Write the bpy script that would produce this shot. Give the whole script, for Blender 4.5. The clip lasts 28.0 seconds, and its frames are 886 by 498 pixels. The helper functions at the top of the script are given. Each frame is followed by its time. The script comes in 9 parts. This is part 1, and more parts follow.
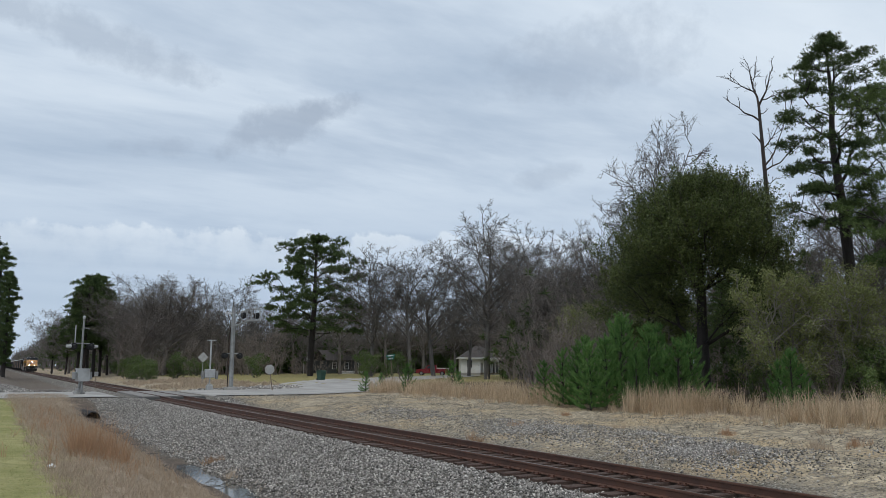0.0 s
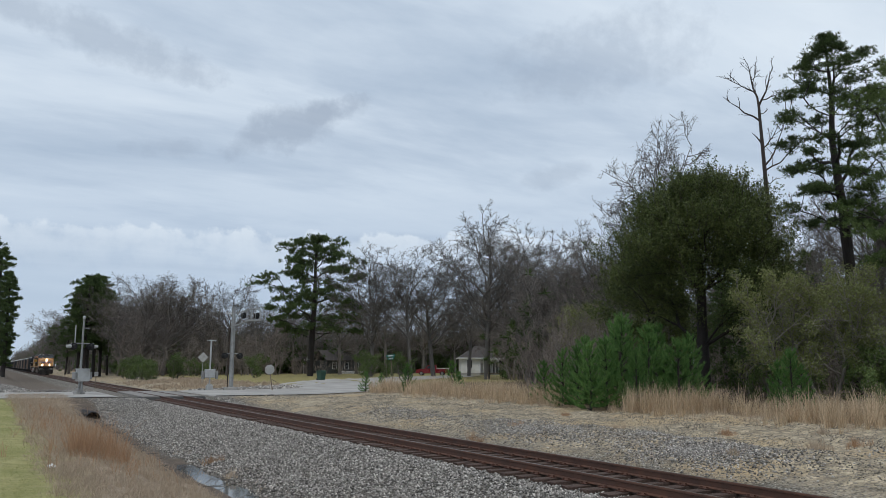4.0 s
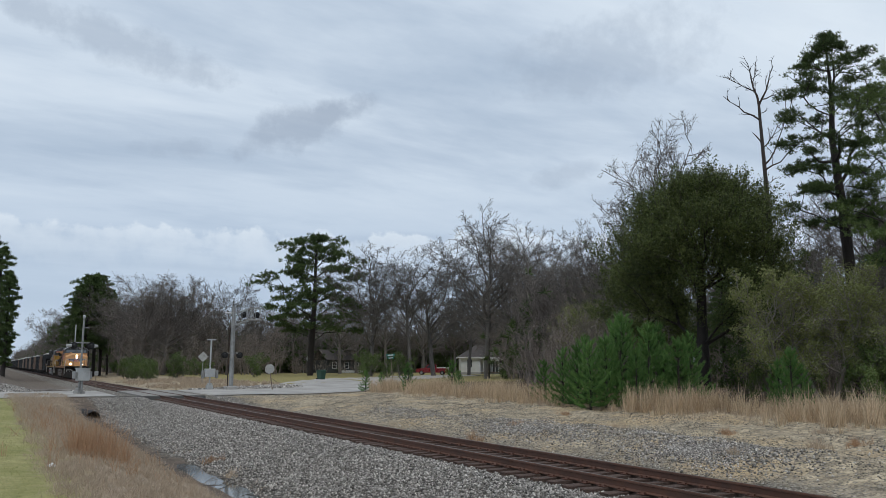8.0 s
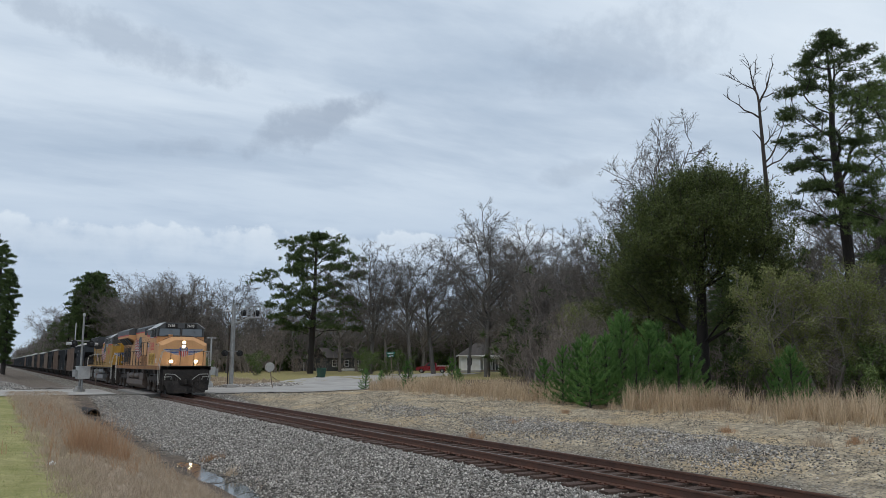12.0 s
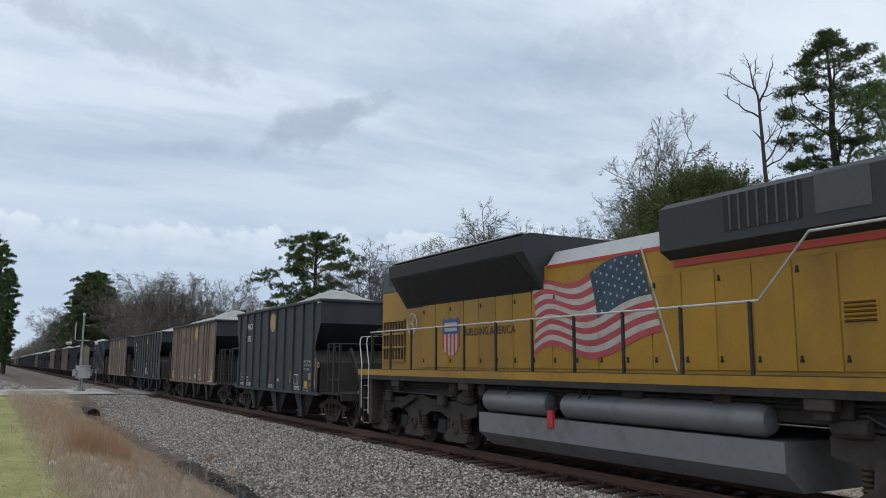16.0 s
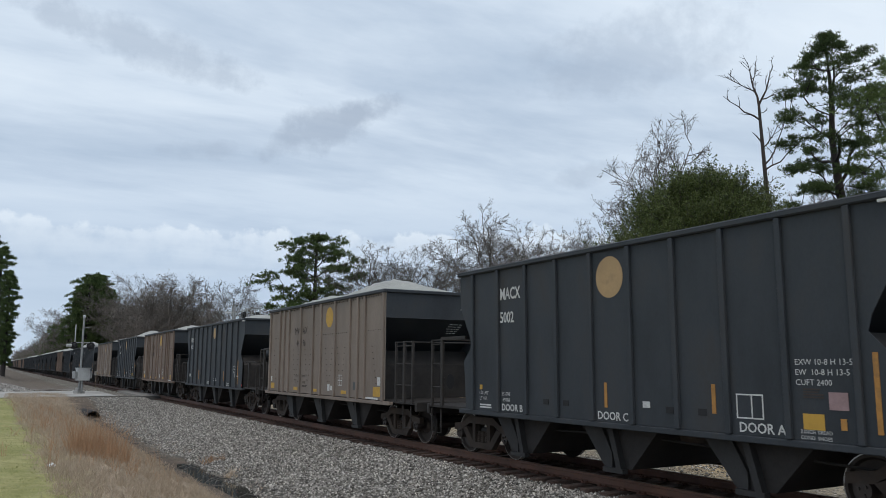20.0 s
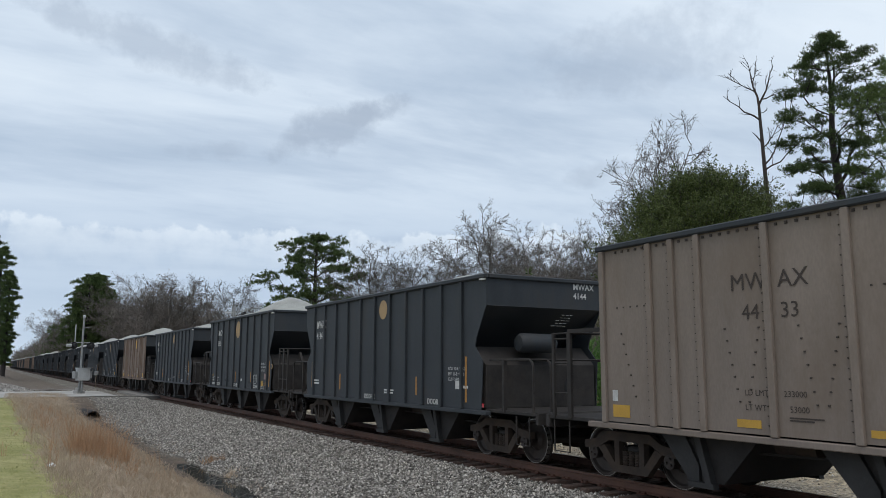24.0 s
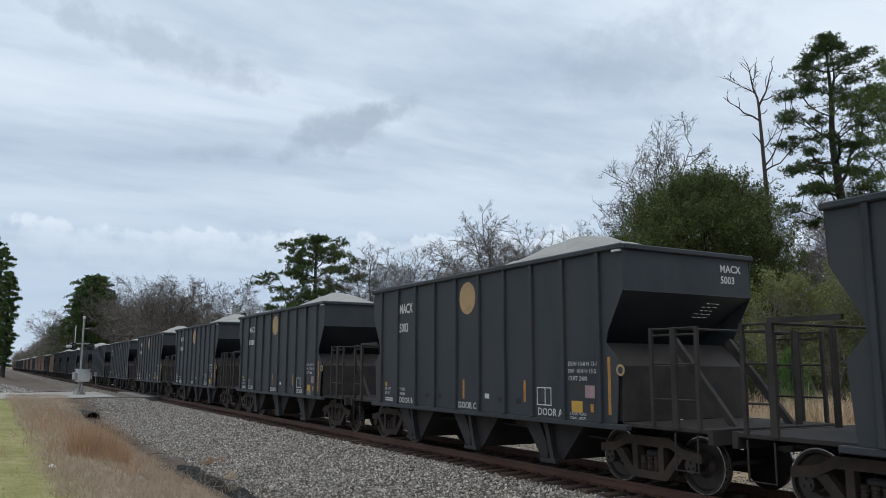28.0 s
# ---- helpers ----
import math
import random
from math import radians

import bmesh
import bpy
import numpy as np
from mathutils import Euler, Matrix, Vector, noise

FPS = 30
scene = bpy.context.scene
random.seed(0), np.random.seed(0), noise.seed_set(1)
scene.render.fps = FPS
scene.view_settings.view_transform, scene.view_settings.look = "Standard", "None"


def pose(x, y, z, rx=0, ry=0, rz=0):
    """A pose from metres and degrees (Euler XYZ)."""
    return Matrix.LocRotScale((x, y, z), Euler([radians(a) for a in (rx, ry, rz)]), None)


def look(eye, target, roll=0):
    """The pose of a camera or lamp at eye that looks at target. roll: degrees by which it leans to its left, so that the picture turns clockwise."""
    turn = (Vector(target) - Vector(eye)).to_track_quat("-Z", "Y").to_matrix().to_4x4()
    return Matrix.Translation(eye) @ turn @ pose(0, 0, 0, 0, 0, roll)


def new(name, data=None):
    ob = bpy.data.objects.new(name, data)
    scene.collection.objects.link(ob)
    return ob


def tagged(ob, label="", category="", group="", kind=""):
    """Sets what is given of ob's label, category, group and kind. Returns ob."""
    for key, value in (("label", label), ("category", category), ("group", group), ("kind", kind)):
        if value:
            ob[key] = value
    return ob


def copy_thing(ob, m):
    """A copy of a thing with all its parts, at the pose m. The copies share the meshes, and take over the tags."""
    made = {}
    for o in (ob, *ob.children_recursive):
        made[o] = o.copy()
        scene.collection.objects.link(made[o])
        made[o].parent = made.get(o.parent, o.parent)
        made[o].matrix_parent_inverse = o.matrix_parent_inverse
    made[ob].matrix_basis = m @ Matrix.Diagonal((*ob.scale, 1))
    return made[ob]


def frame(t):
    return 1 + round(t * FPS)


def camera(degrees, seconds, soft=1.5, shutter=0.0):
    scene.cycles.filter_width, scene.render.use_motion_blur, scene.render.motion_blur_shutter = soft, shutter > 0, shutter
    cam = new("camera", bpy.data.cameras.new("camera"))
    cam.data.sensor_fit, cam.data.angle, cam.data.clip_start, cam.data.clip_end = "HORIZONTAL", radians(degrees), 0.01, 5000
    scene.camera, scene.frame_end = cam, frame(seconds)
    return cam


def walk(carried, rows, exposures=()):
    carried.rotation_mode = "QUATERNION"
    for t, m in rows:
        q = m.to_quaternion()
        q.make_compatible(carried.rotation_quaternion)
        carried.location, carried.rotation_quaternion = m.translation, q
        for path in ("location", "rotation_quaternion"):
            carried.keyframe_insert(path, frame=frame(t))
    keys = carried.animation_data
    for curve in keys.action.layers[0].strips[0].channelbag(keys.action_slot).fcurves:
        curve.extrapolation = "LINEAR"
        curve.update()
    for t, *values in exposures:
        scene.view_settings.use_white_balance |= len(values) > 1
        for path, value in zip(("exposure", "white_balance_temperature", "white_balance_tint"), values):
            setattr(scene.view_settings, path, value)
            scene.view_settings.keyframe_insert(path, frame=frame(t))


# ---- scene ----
# The track runs along y at x = TX, rail heads at z = 0. The train comes from +y.
TX = 10.74
EYE = (0.0, 0.0, 1.982)
SPEED = 18.85

# ---------------------------------------------------------------- camera
cam = camera(58.9, 28.0, soft=0.5, shutter=0.02)


def aim(lift):
    """The pose of the camera on its stand; lift: degrees of nodding."""
    yaw, pitch = radians(29.574), radians(8.563 + lift)
    d = Vector((math.sin(yaw) * math.cos(pitch), math.cos(yaw) * math.cos(pitch), math.sin(pitch)))
    return look(EYE, Vector(EYE) + d * 10.0, 0.219)


NOD = ((0, 0), (0.5, -1), (1, -1.7), (1.5, -1), (2, 0), (3, 0.4), (3.5, 0.2), (5.5, 0), (6.5, -0.7), (8, -1), (9, -1.8), (10, -3), (11, -3),
       (12, -4.3), (12.5, -3.5), (14.5, -3.3), (15, -3.5), (15.5, -4), (16, -5), (16.5, -4), (17, -3), (17.5, -1.5), (20, -1.3), (21, -1),
       (21.5, -0.8), (23.5, -1.3), (24, -1.3), (24.5, 0), (25, 0.6), (26, -0.5), (26.5, 0.5), (27, 2), (27.5, 1), (28, 0.6))
walk(cam, [(t, aim(v * 0.0413)) for t, v in NOD], exposures=[(0, 0.0, 6500, 10), (12.5, 0.0, 6500, 10), (15, 0.07, 6500, 10), (17, 0.11, 6500, 10), (28, 0.11, 6500, 10)])

# ---------------------------------------------------------------- world and sun
SUN_EL, SUN_AZ = radians(64), radians(215)
world = bpy.data.worlds.new("sky")
scene.world = world
world.use_nodes = True
wn, wl = world.node_tree.nodes, world.node_tree.links
sky = wn.new("ShaderNodeTexSky")
sky.sky_type, sky.sun_disc = "NISHITA", False
sky.sun_elevation, sky.sun_rotation = SUN_EL, SUN_AZ
sky.air_density, sky.dust_density = 1.2, 3.0
haze = wn.new("ShaderNodeMixRGB")
haze.inputs[0].default_value = 0.8
haze.inputs[2].default_value = (5.6, 6.3, 7.1, 1)
wl.new(sky.outputs[0], haze.inputs[1])
wl.new(haze.outputs[0], wn["Background"].inputs[0])
wn["Background"].inputs[1].default_value = 0.11

sun = new("sun", bpy.data.lights.new("sun", "SUN"))
sun.data.energy, sun.data.angle, sun.data.color = 0.9, radians(25), (1.0, 0.95, 0.88)
sun.matrix_world = look((0, 0, 100), Vector((0, 0, 100)) - Vector((math.sin(SUN_AZ) * math.cos(SUN_EL), math.cos(SUN_AZ) * math.cos(SUN_EL), math.sin(SUN_EL))))

# ---------------------------------------------------------------- drifting cloud layer, far off
def build_clouds():
    m = bpy.data.materials.new("cloud_layer")
    m.use_nodes = True
    nn, nl = m.node_tree.nodes, m.node_tree.links
    nn.remove(nn["Principled BSDF"])

    def calc_(op, a, b=0.0):
        k = nn.new("ShaderNodeMath")
        k.operation = op
        for sock, v in zip(k.inputs, (a, b)):
            if isinstance(v, (int, float)):
                sock.default_value = v
            else:
                nl.new(v, sock)
        return k.outputs[0]

    def ramp_(fac, stops):
        r = nn.new("ShaderNodeValToRGB")
        e = r.color_ramp.elements
        while len(e) < len(stops):
            e.new(0.5)
        for el, (p, c) in zip(e, stops):
            el.position, el.color = p, ((*c, 1) if isinstance(c, tuple) else (c, c, c, 1))
        nl.new(fac, r.inputs[0])
        return r.outputs[0]

    def mix_(fac, a, b):
        k = nn.new("ShaderNodeMixRGB")
        for sock, v in zip(k.inputs, (fac, a, b)):
            if isinstance(v, (int, float)):
                sock.default_value = v
            elif isinstance(v, tuple):
                sock.default_value = (*v, 1)
            else:
                nl.new(v, sock)
        return k.outputs[0]

    def noise_(vec, scale, detail, rough, warp=0.0):
        t = nn.new("ShaderNodeTexNoise")
        for key, v in (("Scale", scale), ("Detail", detail), ("Roughness", rough), ("Distortion", warp)):
            t.inputs[key].default_value = v
        nl.new(vec, t.inputs["Vector"])
        return t.outputs["Fac"]

    tc = nn.new("ShaderNodeTexCoord")
    nrm = nn.new("ShaderNodeVectorMath")
    nrm.operation = "NORMALIZE"
    nl.new(tc.outputs["Object"], nrm.inputs[0])
    sep = nn.new("ShaderNodeSeparateXYZ")
    nl.new(nrm.outputs[0], sep.inputs[0])
    # bearing from the view's heading and height over the horizon, in degrees
    bearing = calc_("SUBTRACT", calc_("MULTIPLY", calc_("ARCTAN2", sep.outputs[0], sep.outputs[1]), 57.2958), 29.57)
    height = calc_("MULTIPLY", calc_("ARCSINE", sep.outputs[2]), 57.2958)
    # a layer seen in perspective, streaked across
    over = calc_("ADD", sep.outputs[2], 0.16)
    px, py = calc_("DIVIDE", sep.outputs[0], over), calc_("DIVIDE", sep.outputs[1], over)
    cmb = nn.new("ShaderNodeCombineXYZ")
    nl.new(px, cmb.inputs[0])
    nl.new(py, cmb.inputs[1])
    mp = nn.new("ShaderNodeMapping")
    mp.inputs["Rotation"].default_value = (0, 0, radians(-62))
    mp.inputs["Scale"].default_value = (0.55, 1.5, 1)
    nl.new(cmb.outputs[0], mp.inputs[0])
    big = noise_(mp.outputs[0], 0.95, 7, 0.55, 0.5)
    fine = noise_(mp.outputs[0], 3.2, 6, 0.6, 0.3)
    k = calc_("ADD", calc_("MULTIPLY", big, 0.75), calc_("MULTIPLY", fine, 0.25))
    col = ramp_(k, [(0.36, (0.42, 0.505, 0.615)), (0.45, (0.52, 0.6, 0.7)), (0.53, (0.63, 0.705, 0.79)), (0.66, (0.73, 0.795, 0.86))])
    # clearer blue-grey towards the horizon
    low = ramp_(calc_("DIVIDE", height, 40.0), [(0.03, (0.53, 0.62, 0.72)), (0.22, (0.45, 0.545, 0.67)), (0.36, (0.52, 0.61, 0.72))])
    col = mix_(ramp_(calc_("DIVIDE", height, 40.0), [(0.12, 0.85), (0.42, 0.0)]), col, low)

    def blob(b0, h0, wb, wh, lean, rag):
        """A soft patch about a bearing and height, with ragged edges."""
        db, dh = calc_("SUBTRACT", bearing, b0), calc_("SUBTRACT", height, h0)
        dh = calc_("SUBTRACT", dh, calc_("MULTIPLY", db, lean))
        q = calc_("ADD", calc_("POWER", calc_("ABSOLUTE", calc_("DIVIDE", db, wb)), 2.0), calc_("POWER", calc_("ABSOLUTE", calc_("DIVIDE", dh, wh)), 2.0))
        q = calc_("ADD", q, calc_("MULTIPLY", calc_("SUBTRACT", rag, 0.5), 3.2))
        return ramp_(q, [(0.1, 1.0), (1.0, 0.0)])

    deg = nn.new("ShaderNodeCombineXYZ")
    nl.new(bearing, deg.inputs[0])
    nl.new(height, deg.inputs[1])
    ragged = noise_(deg.outputs[0], 0.42, 6, 0.6)
    for b0, h0, wb, wh, lean, s in ((-11.4, 17.0, 5.2, 2.0, 0.3, 0.62), (-8.0, 18.4, 3.0, 1.0, 0.2, 0.35), (-20.0, 15.0, 3.2, 0.9, 0.05, 0.35), (8.8, 13.8, 3.0, 1.0, 0.1, 0.3), (12, 22, 9, 3.2, 0.1, 0.35), (-24, 21.5, 9, 1.6, -0.2, 0.45)):
        f = calc_("MULTIPLY", blob(b0, h0, wb, wh, lean, ragged), s)
        col = mix_(f, col, (0.35, 0.41, 0.5))
    # low heaped clouds with bright tops
    heap_noise = noise_(deg.outputs[0], 0.3, 7, 0.55)
    top = calc_("ADD", 7.0, calc_("MULTIPLY", heap_noise, 5.2))
    under = calc_("SUBTRACT", top, height)
    cum = calc_("MULTIPLY", ramp_(under, [(0.0, 0.0), (0.35, 1.0)]), ramp_(calc_("DIVIDE", under, 4.0), [(0.1, 1.0), (0.9, 0.0)]))
    cum = calc_("MULTIPLY", cum, ramp_(heap_noise, [(0.38, 0.15), (0.55, 0.8)]))
    col = mix_(cum, col, (0.72, 0.78, 0.84))
    tint = nn.new("ShaderNodeMixRGB")
    tint.blend_type = "MULTIPLY"
    tint.inputs[0].default_value = 1.0
    tint.inputs[2].default_value = (0.965, 1.0, 1.035, 1)
    nl.new(col, tint.inputs[1])
    em = nn.new("ShaderNodeEmission")
    nl.new(tint.outputs[0], em.inputs[0])
    em.inputs[1].default_value = 1.0
    nl.new(em.outputs[0], nn["Material Output"].inputs[0])
    n, v, f = 48, [], []
    rows = (-3, 2, 8, 15, 22, 30, 38, 46)
    for e in rows:
        for a in range(n):
            q = 2 * math.pi * a / n
            v.append((3000 * math.cos(radians(e)) * math.cos(q), 3000 * math.cos(radians(e)) * math.sin(q), 3000 * math.sin(radians(e))))
    for r in range(len(rows) - 1):
        for a in range(n):
            f.append((r * n + a, r * n + (a + 1) % n, (r + 1) * n + (a + 1) % n, (r + 1) * n + a))
    me = bpy.data.meshes.new("backdrop")
    me.from_pydata(v, [], f)
    me.materials.append(m)
    ob = new("backdrop", me)
    return tagged(ob, "pale grey-blue overcast sky with drifting clouds", "sky", kind="structure")


CLOUDS = build_clouds()

# ---------------------------------------------------------------- mesh helpers
class MB:
    """Collects vertices and faces for one mesh."""

    def __init__(self):
        self.v, self.f = [], []

    def add(self, verts, faces):
        o = len(self.v)
        self.v += [tuple(p) for p in verts]
        self.f += [tuple(i + o for i in q) for q in faces]
        return self

    def box(self, x0, x1, y0, y1, z0, z1, b=0.0):
        """A box; b: width of its chamfered edges."""
        if b <= 0:
            return self.add([(x, y, z) for x in (x0, x1) for y in (y0, y1) for z in (z0, z1)],
                            [(0, 1, 3, 2), (4, 6, 7, 5), (0, 4, 5, 1), (2, 3, 7, 6), (0, 2, 6, 4), (1, 5, 7, 3)])
        pts, idx = [], {}
        for i, x in enumerate((x0, x1)):
            for j, y in enumerate((y0, y1)):
                for k, z in enumerate((z0, z1)):
                    sx, sy, sz = (1, -1)[i] * b, (1, -1)[j] * b, (1, -1)[k] * b
                    for a, p in enumerate(((x, y + sy, z + sz), (x + sx, y, z + sz), (x + sx, y + sy, z))):
                        idx[i, j, k, a] = len(pts)
                        pts.append(p)
        g = lambda i, j, k, a: idx[i, j, k, a]
        fs = []
        for i in (0, 1):
            fs.append([g(i, j, k, 0) for j, k in ((0, 0), (0, 1), (1, 1), (1, 0))])
            fs.append([g(j, i, k, 1) for j, k in ((0, 0), (0, 1), (1, 1), (1, 0))])
            fs.append([g(j, k, i, 2) for j, k in ((0, 0), (0, 1), (1, 1), (1, 0))])
            for j in (0, 1):
                fs.append([g(i, j, 0, 0), g(i, j, 1, 0), g(i, j, 1, 1), g(i, j, 0, 1)])
                fs.append([g(i, 0, j, 0), g(i, 1, j, 0), g(i, 1, j, 2), g(i, 0, j, 2)])
                fs.append([g(0, i, j, 1), g(1, i, j, 1), g(1, i, j, 2), g(0, i, j, 2)])
                for k in (0, 1):
                    fs.append([g(i, j, k, 0), g(i, j, k, 1), g(i, j, k, 2)])
        return self.add(pts, fs)

    def prism(self, pts, axis, a, b):
        """A polygon given in the two other axes, drawn out along axis from a to b."""
        def at(p, q, r):
            return {"x": (r, p, q), "y": (p, r, q), "z": (p, q, r)}[axis]
        n = len(pts)
        v = [at(p, q, a) for p, q in pts] + [at(p, q, b) for p, q in pts]
        f = [tuple(range(n)), tuple(range(2 * n - 1, n - 1, -1))] + [(i, (i + 1) % n, n + (i + 1) % n, n + i) for i in range(n)]
        return self.add(v, f)

    def tube(self, path, r, n=8, cap=True):
        """A round bar along path; r one radius or one for each point."""
        path = [Vector(p) for p in path]
        rs = [r] * len(path) if isinstance(r, (int, float)) else list(r)
        v, f = [], []
        side = None
        for i, p in enumerate(path):
            d = path[min(i + 1, len(path) - 1)] - path[max(i - 1, 0)]
            d = d.normalized() if d.length > 1e-9 else Vector((0, 0, 1))
            if side is None:
                side = d.orthogonal().normalized()
            side = side - d * side.dot(d)
            side = side.normalized() if side.length > 1e-6 else d.orthogonal().normalized()
            up = d.cross(side)
            for k in range(n):
                a = 2 * math.pi * k / n
                v.append(p + (side * math.cos(a) + up * math.sin(a)) * rs[i])
            if i:
                for k in range(n):
                    f.append(((i - 1) * n + k, (i - 1) * n + (k + 1) % n, i * n + (k + 1) % n, i * n + k))
        if cap:
            f += [tuple(range(n - 1, -1, -1)), tuple(range((len(path) - 1) * n, len(path) * n))]
        return self.add(v, f)

    def lathe(self, prof, axis, centre, n=20):
        """Radii and heights turned round an axis through centre."""
        c, v, f = Vector(centre), [], []
        for h, r in prof:
            for k in range(n):
                a = 2 * math.pi * k / n
                p, q = r * math.cos(a), r * math.sin(a)
                v.append(c + Vector({"x": (h, p, q), "y": (p, h, q), "z": (p, q, h)}[axis]))
        for i in range(1, len(prof)):
            for k in range(n):
                f.append(((i - 1) * n + k, (i - 1) * n + (k + 1) % n, i * n + (k + 1) % n, i * n + k))
        f += [tuple(range(n - 1, -1, -1)), tuple(range((len(prof) - 1) * n, len(prof) * n))]
        return self.add(v, f)

    def plate(self, pts, thick):
        """A flat polygon of points in space, thickened along its normal on both sides."""
        pts = [Vector(p) for p in pts]
        nrm = (pts[1] - pts[0]).cross(pts[2] - pts[0]).normalized() * thick / 2
        n = len(pts)
        v = [p + nrm for p in pts] + [p - nrm for p in pts]
        f = [tuple(range(n)), tuple(range(2 * n - 1, n - 1, -1))] + [(i, (i + 1) % n, n + (i + 1) % n, n + i) for i in range(n)]
        return self.add(v, f)

    def mesh(self, name, smooth=False):
        me = bpy.data.meshes.new(name)
        me.from_pydata(self.v, [], self.f)
        bm = bmesh.new()
        bm.from_mesh(me)
        bmesh.ops.recalc_face_normals(bm, faces=bm.faces)
        bm.to_mesh(me)
        bm.free()
        if smooth:
            me.shade_smooth()
            me.set_sharp_from_angle(angle=radians(35))
        return me


def raw_mesh(name, verts, faces):
    """A mesh from numpy arrays; faces all with the same number of corners."""
    me = bpy.data.meshes.new(name)
    n, k = faces.shape
    me.vertices.add(len(verts))
    me.vertices.foreach_set("co", np.asarray(verts, dtype=np.float32).ravel())
    me.loops.add(n * k)
    me.loops.foreach_set("vertex_index", faces.astype(np.int32).ravel())
    me.polygons.add(n)
    me.polygons.foreach_set("loop_start", np.arange(0, n * k, k, dtype=np.int32))
    me.polygons.foreach_set("loop_total", np.full(n, k, dtype=np.int32))
    me.update(calc_edges=True)
    return me


def part(name, mb, material, parent=None, label="", smooth=False, at=None):
    """Links one mesh object, under its thing where a parent is given."""
    me = mb.mesh(name, smooth) if isinstance(mb, MB) else mb
    if not me.materials:
        me.materials.append(material)
    ob = new(name, me)
    if parent is not None:
        ob.parent = parent
    if at is not None:
        ob.matrix_basis = at
    if label:
        ob["label"] = label
    return ob


def thing(name, label, category, group="", kind="", at=None):
    ob = new(name)
    ob.empty_display_size = 0.2
    if at is not None:
        ob.matrix_basis = at
    return tagged(ob, label, category, group, kind)


# ---------------------------------------------------------------- materials
def nodes_of(name):
    m = bpy.data.materials.new(name)
    m.use_nodes = True
    nt = m.node_tree
    return m, nt.nodes, nt.links, nt.nodes["Principled BSDF"]


def nz(nn, nl, vec, scale, detail=4.0, rough=0.6):
    t = nn.new("ShaderNodeTexNoise")
    t.inputs["Scale"].default_value, t.inputs["Detail"].default_value, t.inputs["Roughness"].default_value = scale, detail, rough
    nl.new(vec, t.inputs["Vector"])
    return t.outputs["Fac"]


def ramp(nn, nl, fac, stops):
    r = nn.new("ShaderNodeValToRGB")
    e = r.color_ramp.elements
    while len(e) < len(stops):
        e.new(0.5)
    for el, (p, c) in zip(e, stops):
        el.position = p
        el.color = (*c, 1) if isinstance(c, tuple) else (c, c, c, 1)
    nl.new(fac, r.inputs[0])
    return r.outputs[0]


def mixc(nn, nl, fac, a, b, mode="MIX"):
    m = nn.new("ShaderNodeMixRGB")
    m.blend_type = mode
    for sock, v in zip(m.inputs, (fac, a, b)):
        if isinstance(v, (int, float)):
            sock.default_value = v
        elif isinstance(v, tuple):
            sock.default_value = (*v, 1)
        else:
            nl.new(v, sock)
    return m.outputs[0]


def calc(nn, nl, op, a, b=0.0):
    m = nn.new("ShaderNodeMath")
    m.operation = op
    for sock, v in zip(m.inputs, (a, b)):
        if isinstance(v, (int, float)):
            sock.default_value = v
        else:
            nl.new(v, sock)
    return m.outputs[0]


def bumped(nn, nl, bsdf, height, strength, dist):
    b = nn.new("ShaderNodeBump")
    b.inputs["Strength"].default_value, b.inputs["Distance"].default_value = strength, dist
    nl.new(height, b.inputs["Height"])
    nl.new(b.outputs[0], bsdf.inputs["Normal"])


def own_coords(nn, nl, shift=True):
    """Object coordinates, shifted by a chance amount from object to object."""
    tc = nn.new("ShaderNodeTexCoord")
    if not shift:
        return tc.outputs["Object"]
    oi = nn.new("ShaderNodeObjectInfo")
    s = calc(nn, nl, "MULTIPLY", oi.outputs["Random"], 60.0)
    a = nn.new("ShaderNodeVectorMath")
    a.operation = "ADD"
    nl.new(tc.outputs["Object"], a.inputs[0])
    nl.new(s, a.inputs[1])
    return a.outputs[0]


def surface(name, col, rough=0.6, metal=0.0, var=0.25, scale=3.0, dirt=None, dirt_amount=0.3, dirt_scale=0.8, grain=60.0, bump=0.15, dist=0.01, stretch=None, spec=0.5):
    """A worn surface: colour that varies at two scales, stains, grain and fine relief."""
    m, nn, nl, bs = nodes_of(name)
    vec = own_coords(nn, nl)
    if stretch:
        mp = nn.new("ShaderNodeMapping")
        mp.inputs["Scale"].default_value = stretch
        nl.new(vec, mp.inputs[0])
        vec = mp.outputs[0]
    big, small = nz(nn, nl, vec, scale, 5), nz(nn, nl, vec, grain, 3)
    lo, hi = tuple(c * (1 - var) for c in col), tuple(min(1, c * (1 + var)) for c in col)
    c = ramp(nn, nl, big, [(0.3, lo), (0.7, hi)])
    c = mixc(nn, nl, 0.35, c, ramp(nn, nl, small, [(0.3, 0.62), (0.7, 1.0)]), "MULTIPLY")
    if dirt:
        d = nz(nn, nl, vec, dirt_scale, 6, 0.7)
        c = mixc(nn, nl, ramp(nn, nl, d, [(0.62 - 0.4 * dirt_amount, 0.0), (0.85 - 0.3 * dirt_amount, 0.9)]), c, dirt)
    nl.new(c, bs.inputs["Base Color"])
    r = ramp(nn, nl, big, [(0.2, max(0.05, rough - 0.12)), (0.8, min(1.0, rough + 0.12))])
    nl.new(r, bs.inputs["Roughness"])
    bs.inputs["Metallic"].default_value = metal
    bs.inputs["Specular IOR Level"].default_value = spec
    if bump:
        bumped(nn, nl, bs, small, bump, dist)
    return m


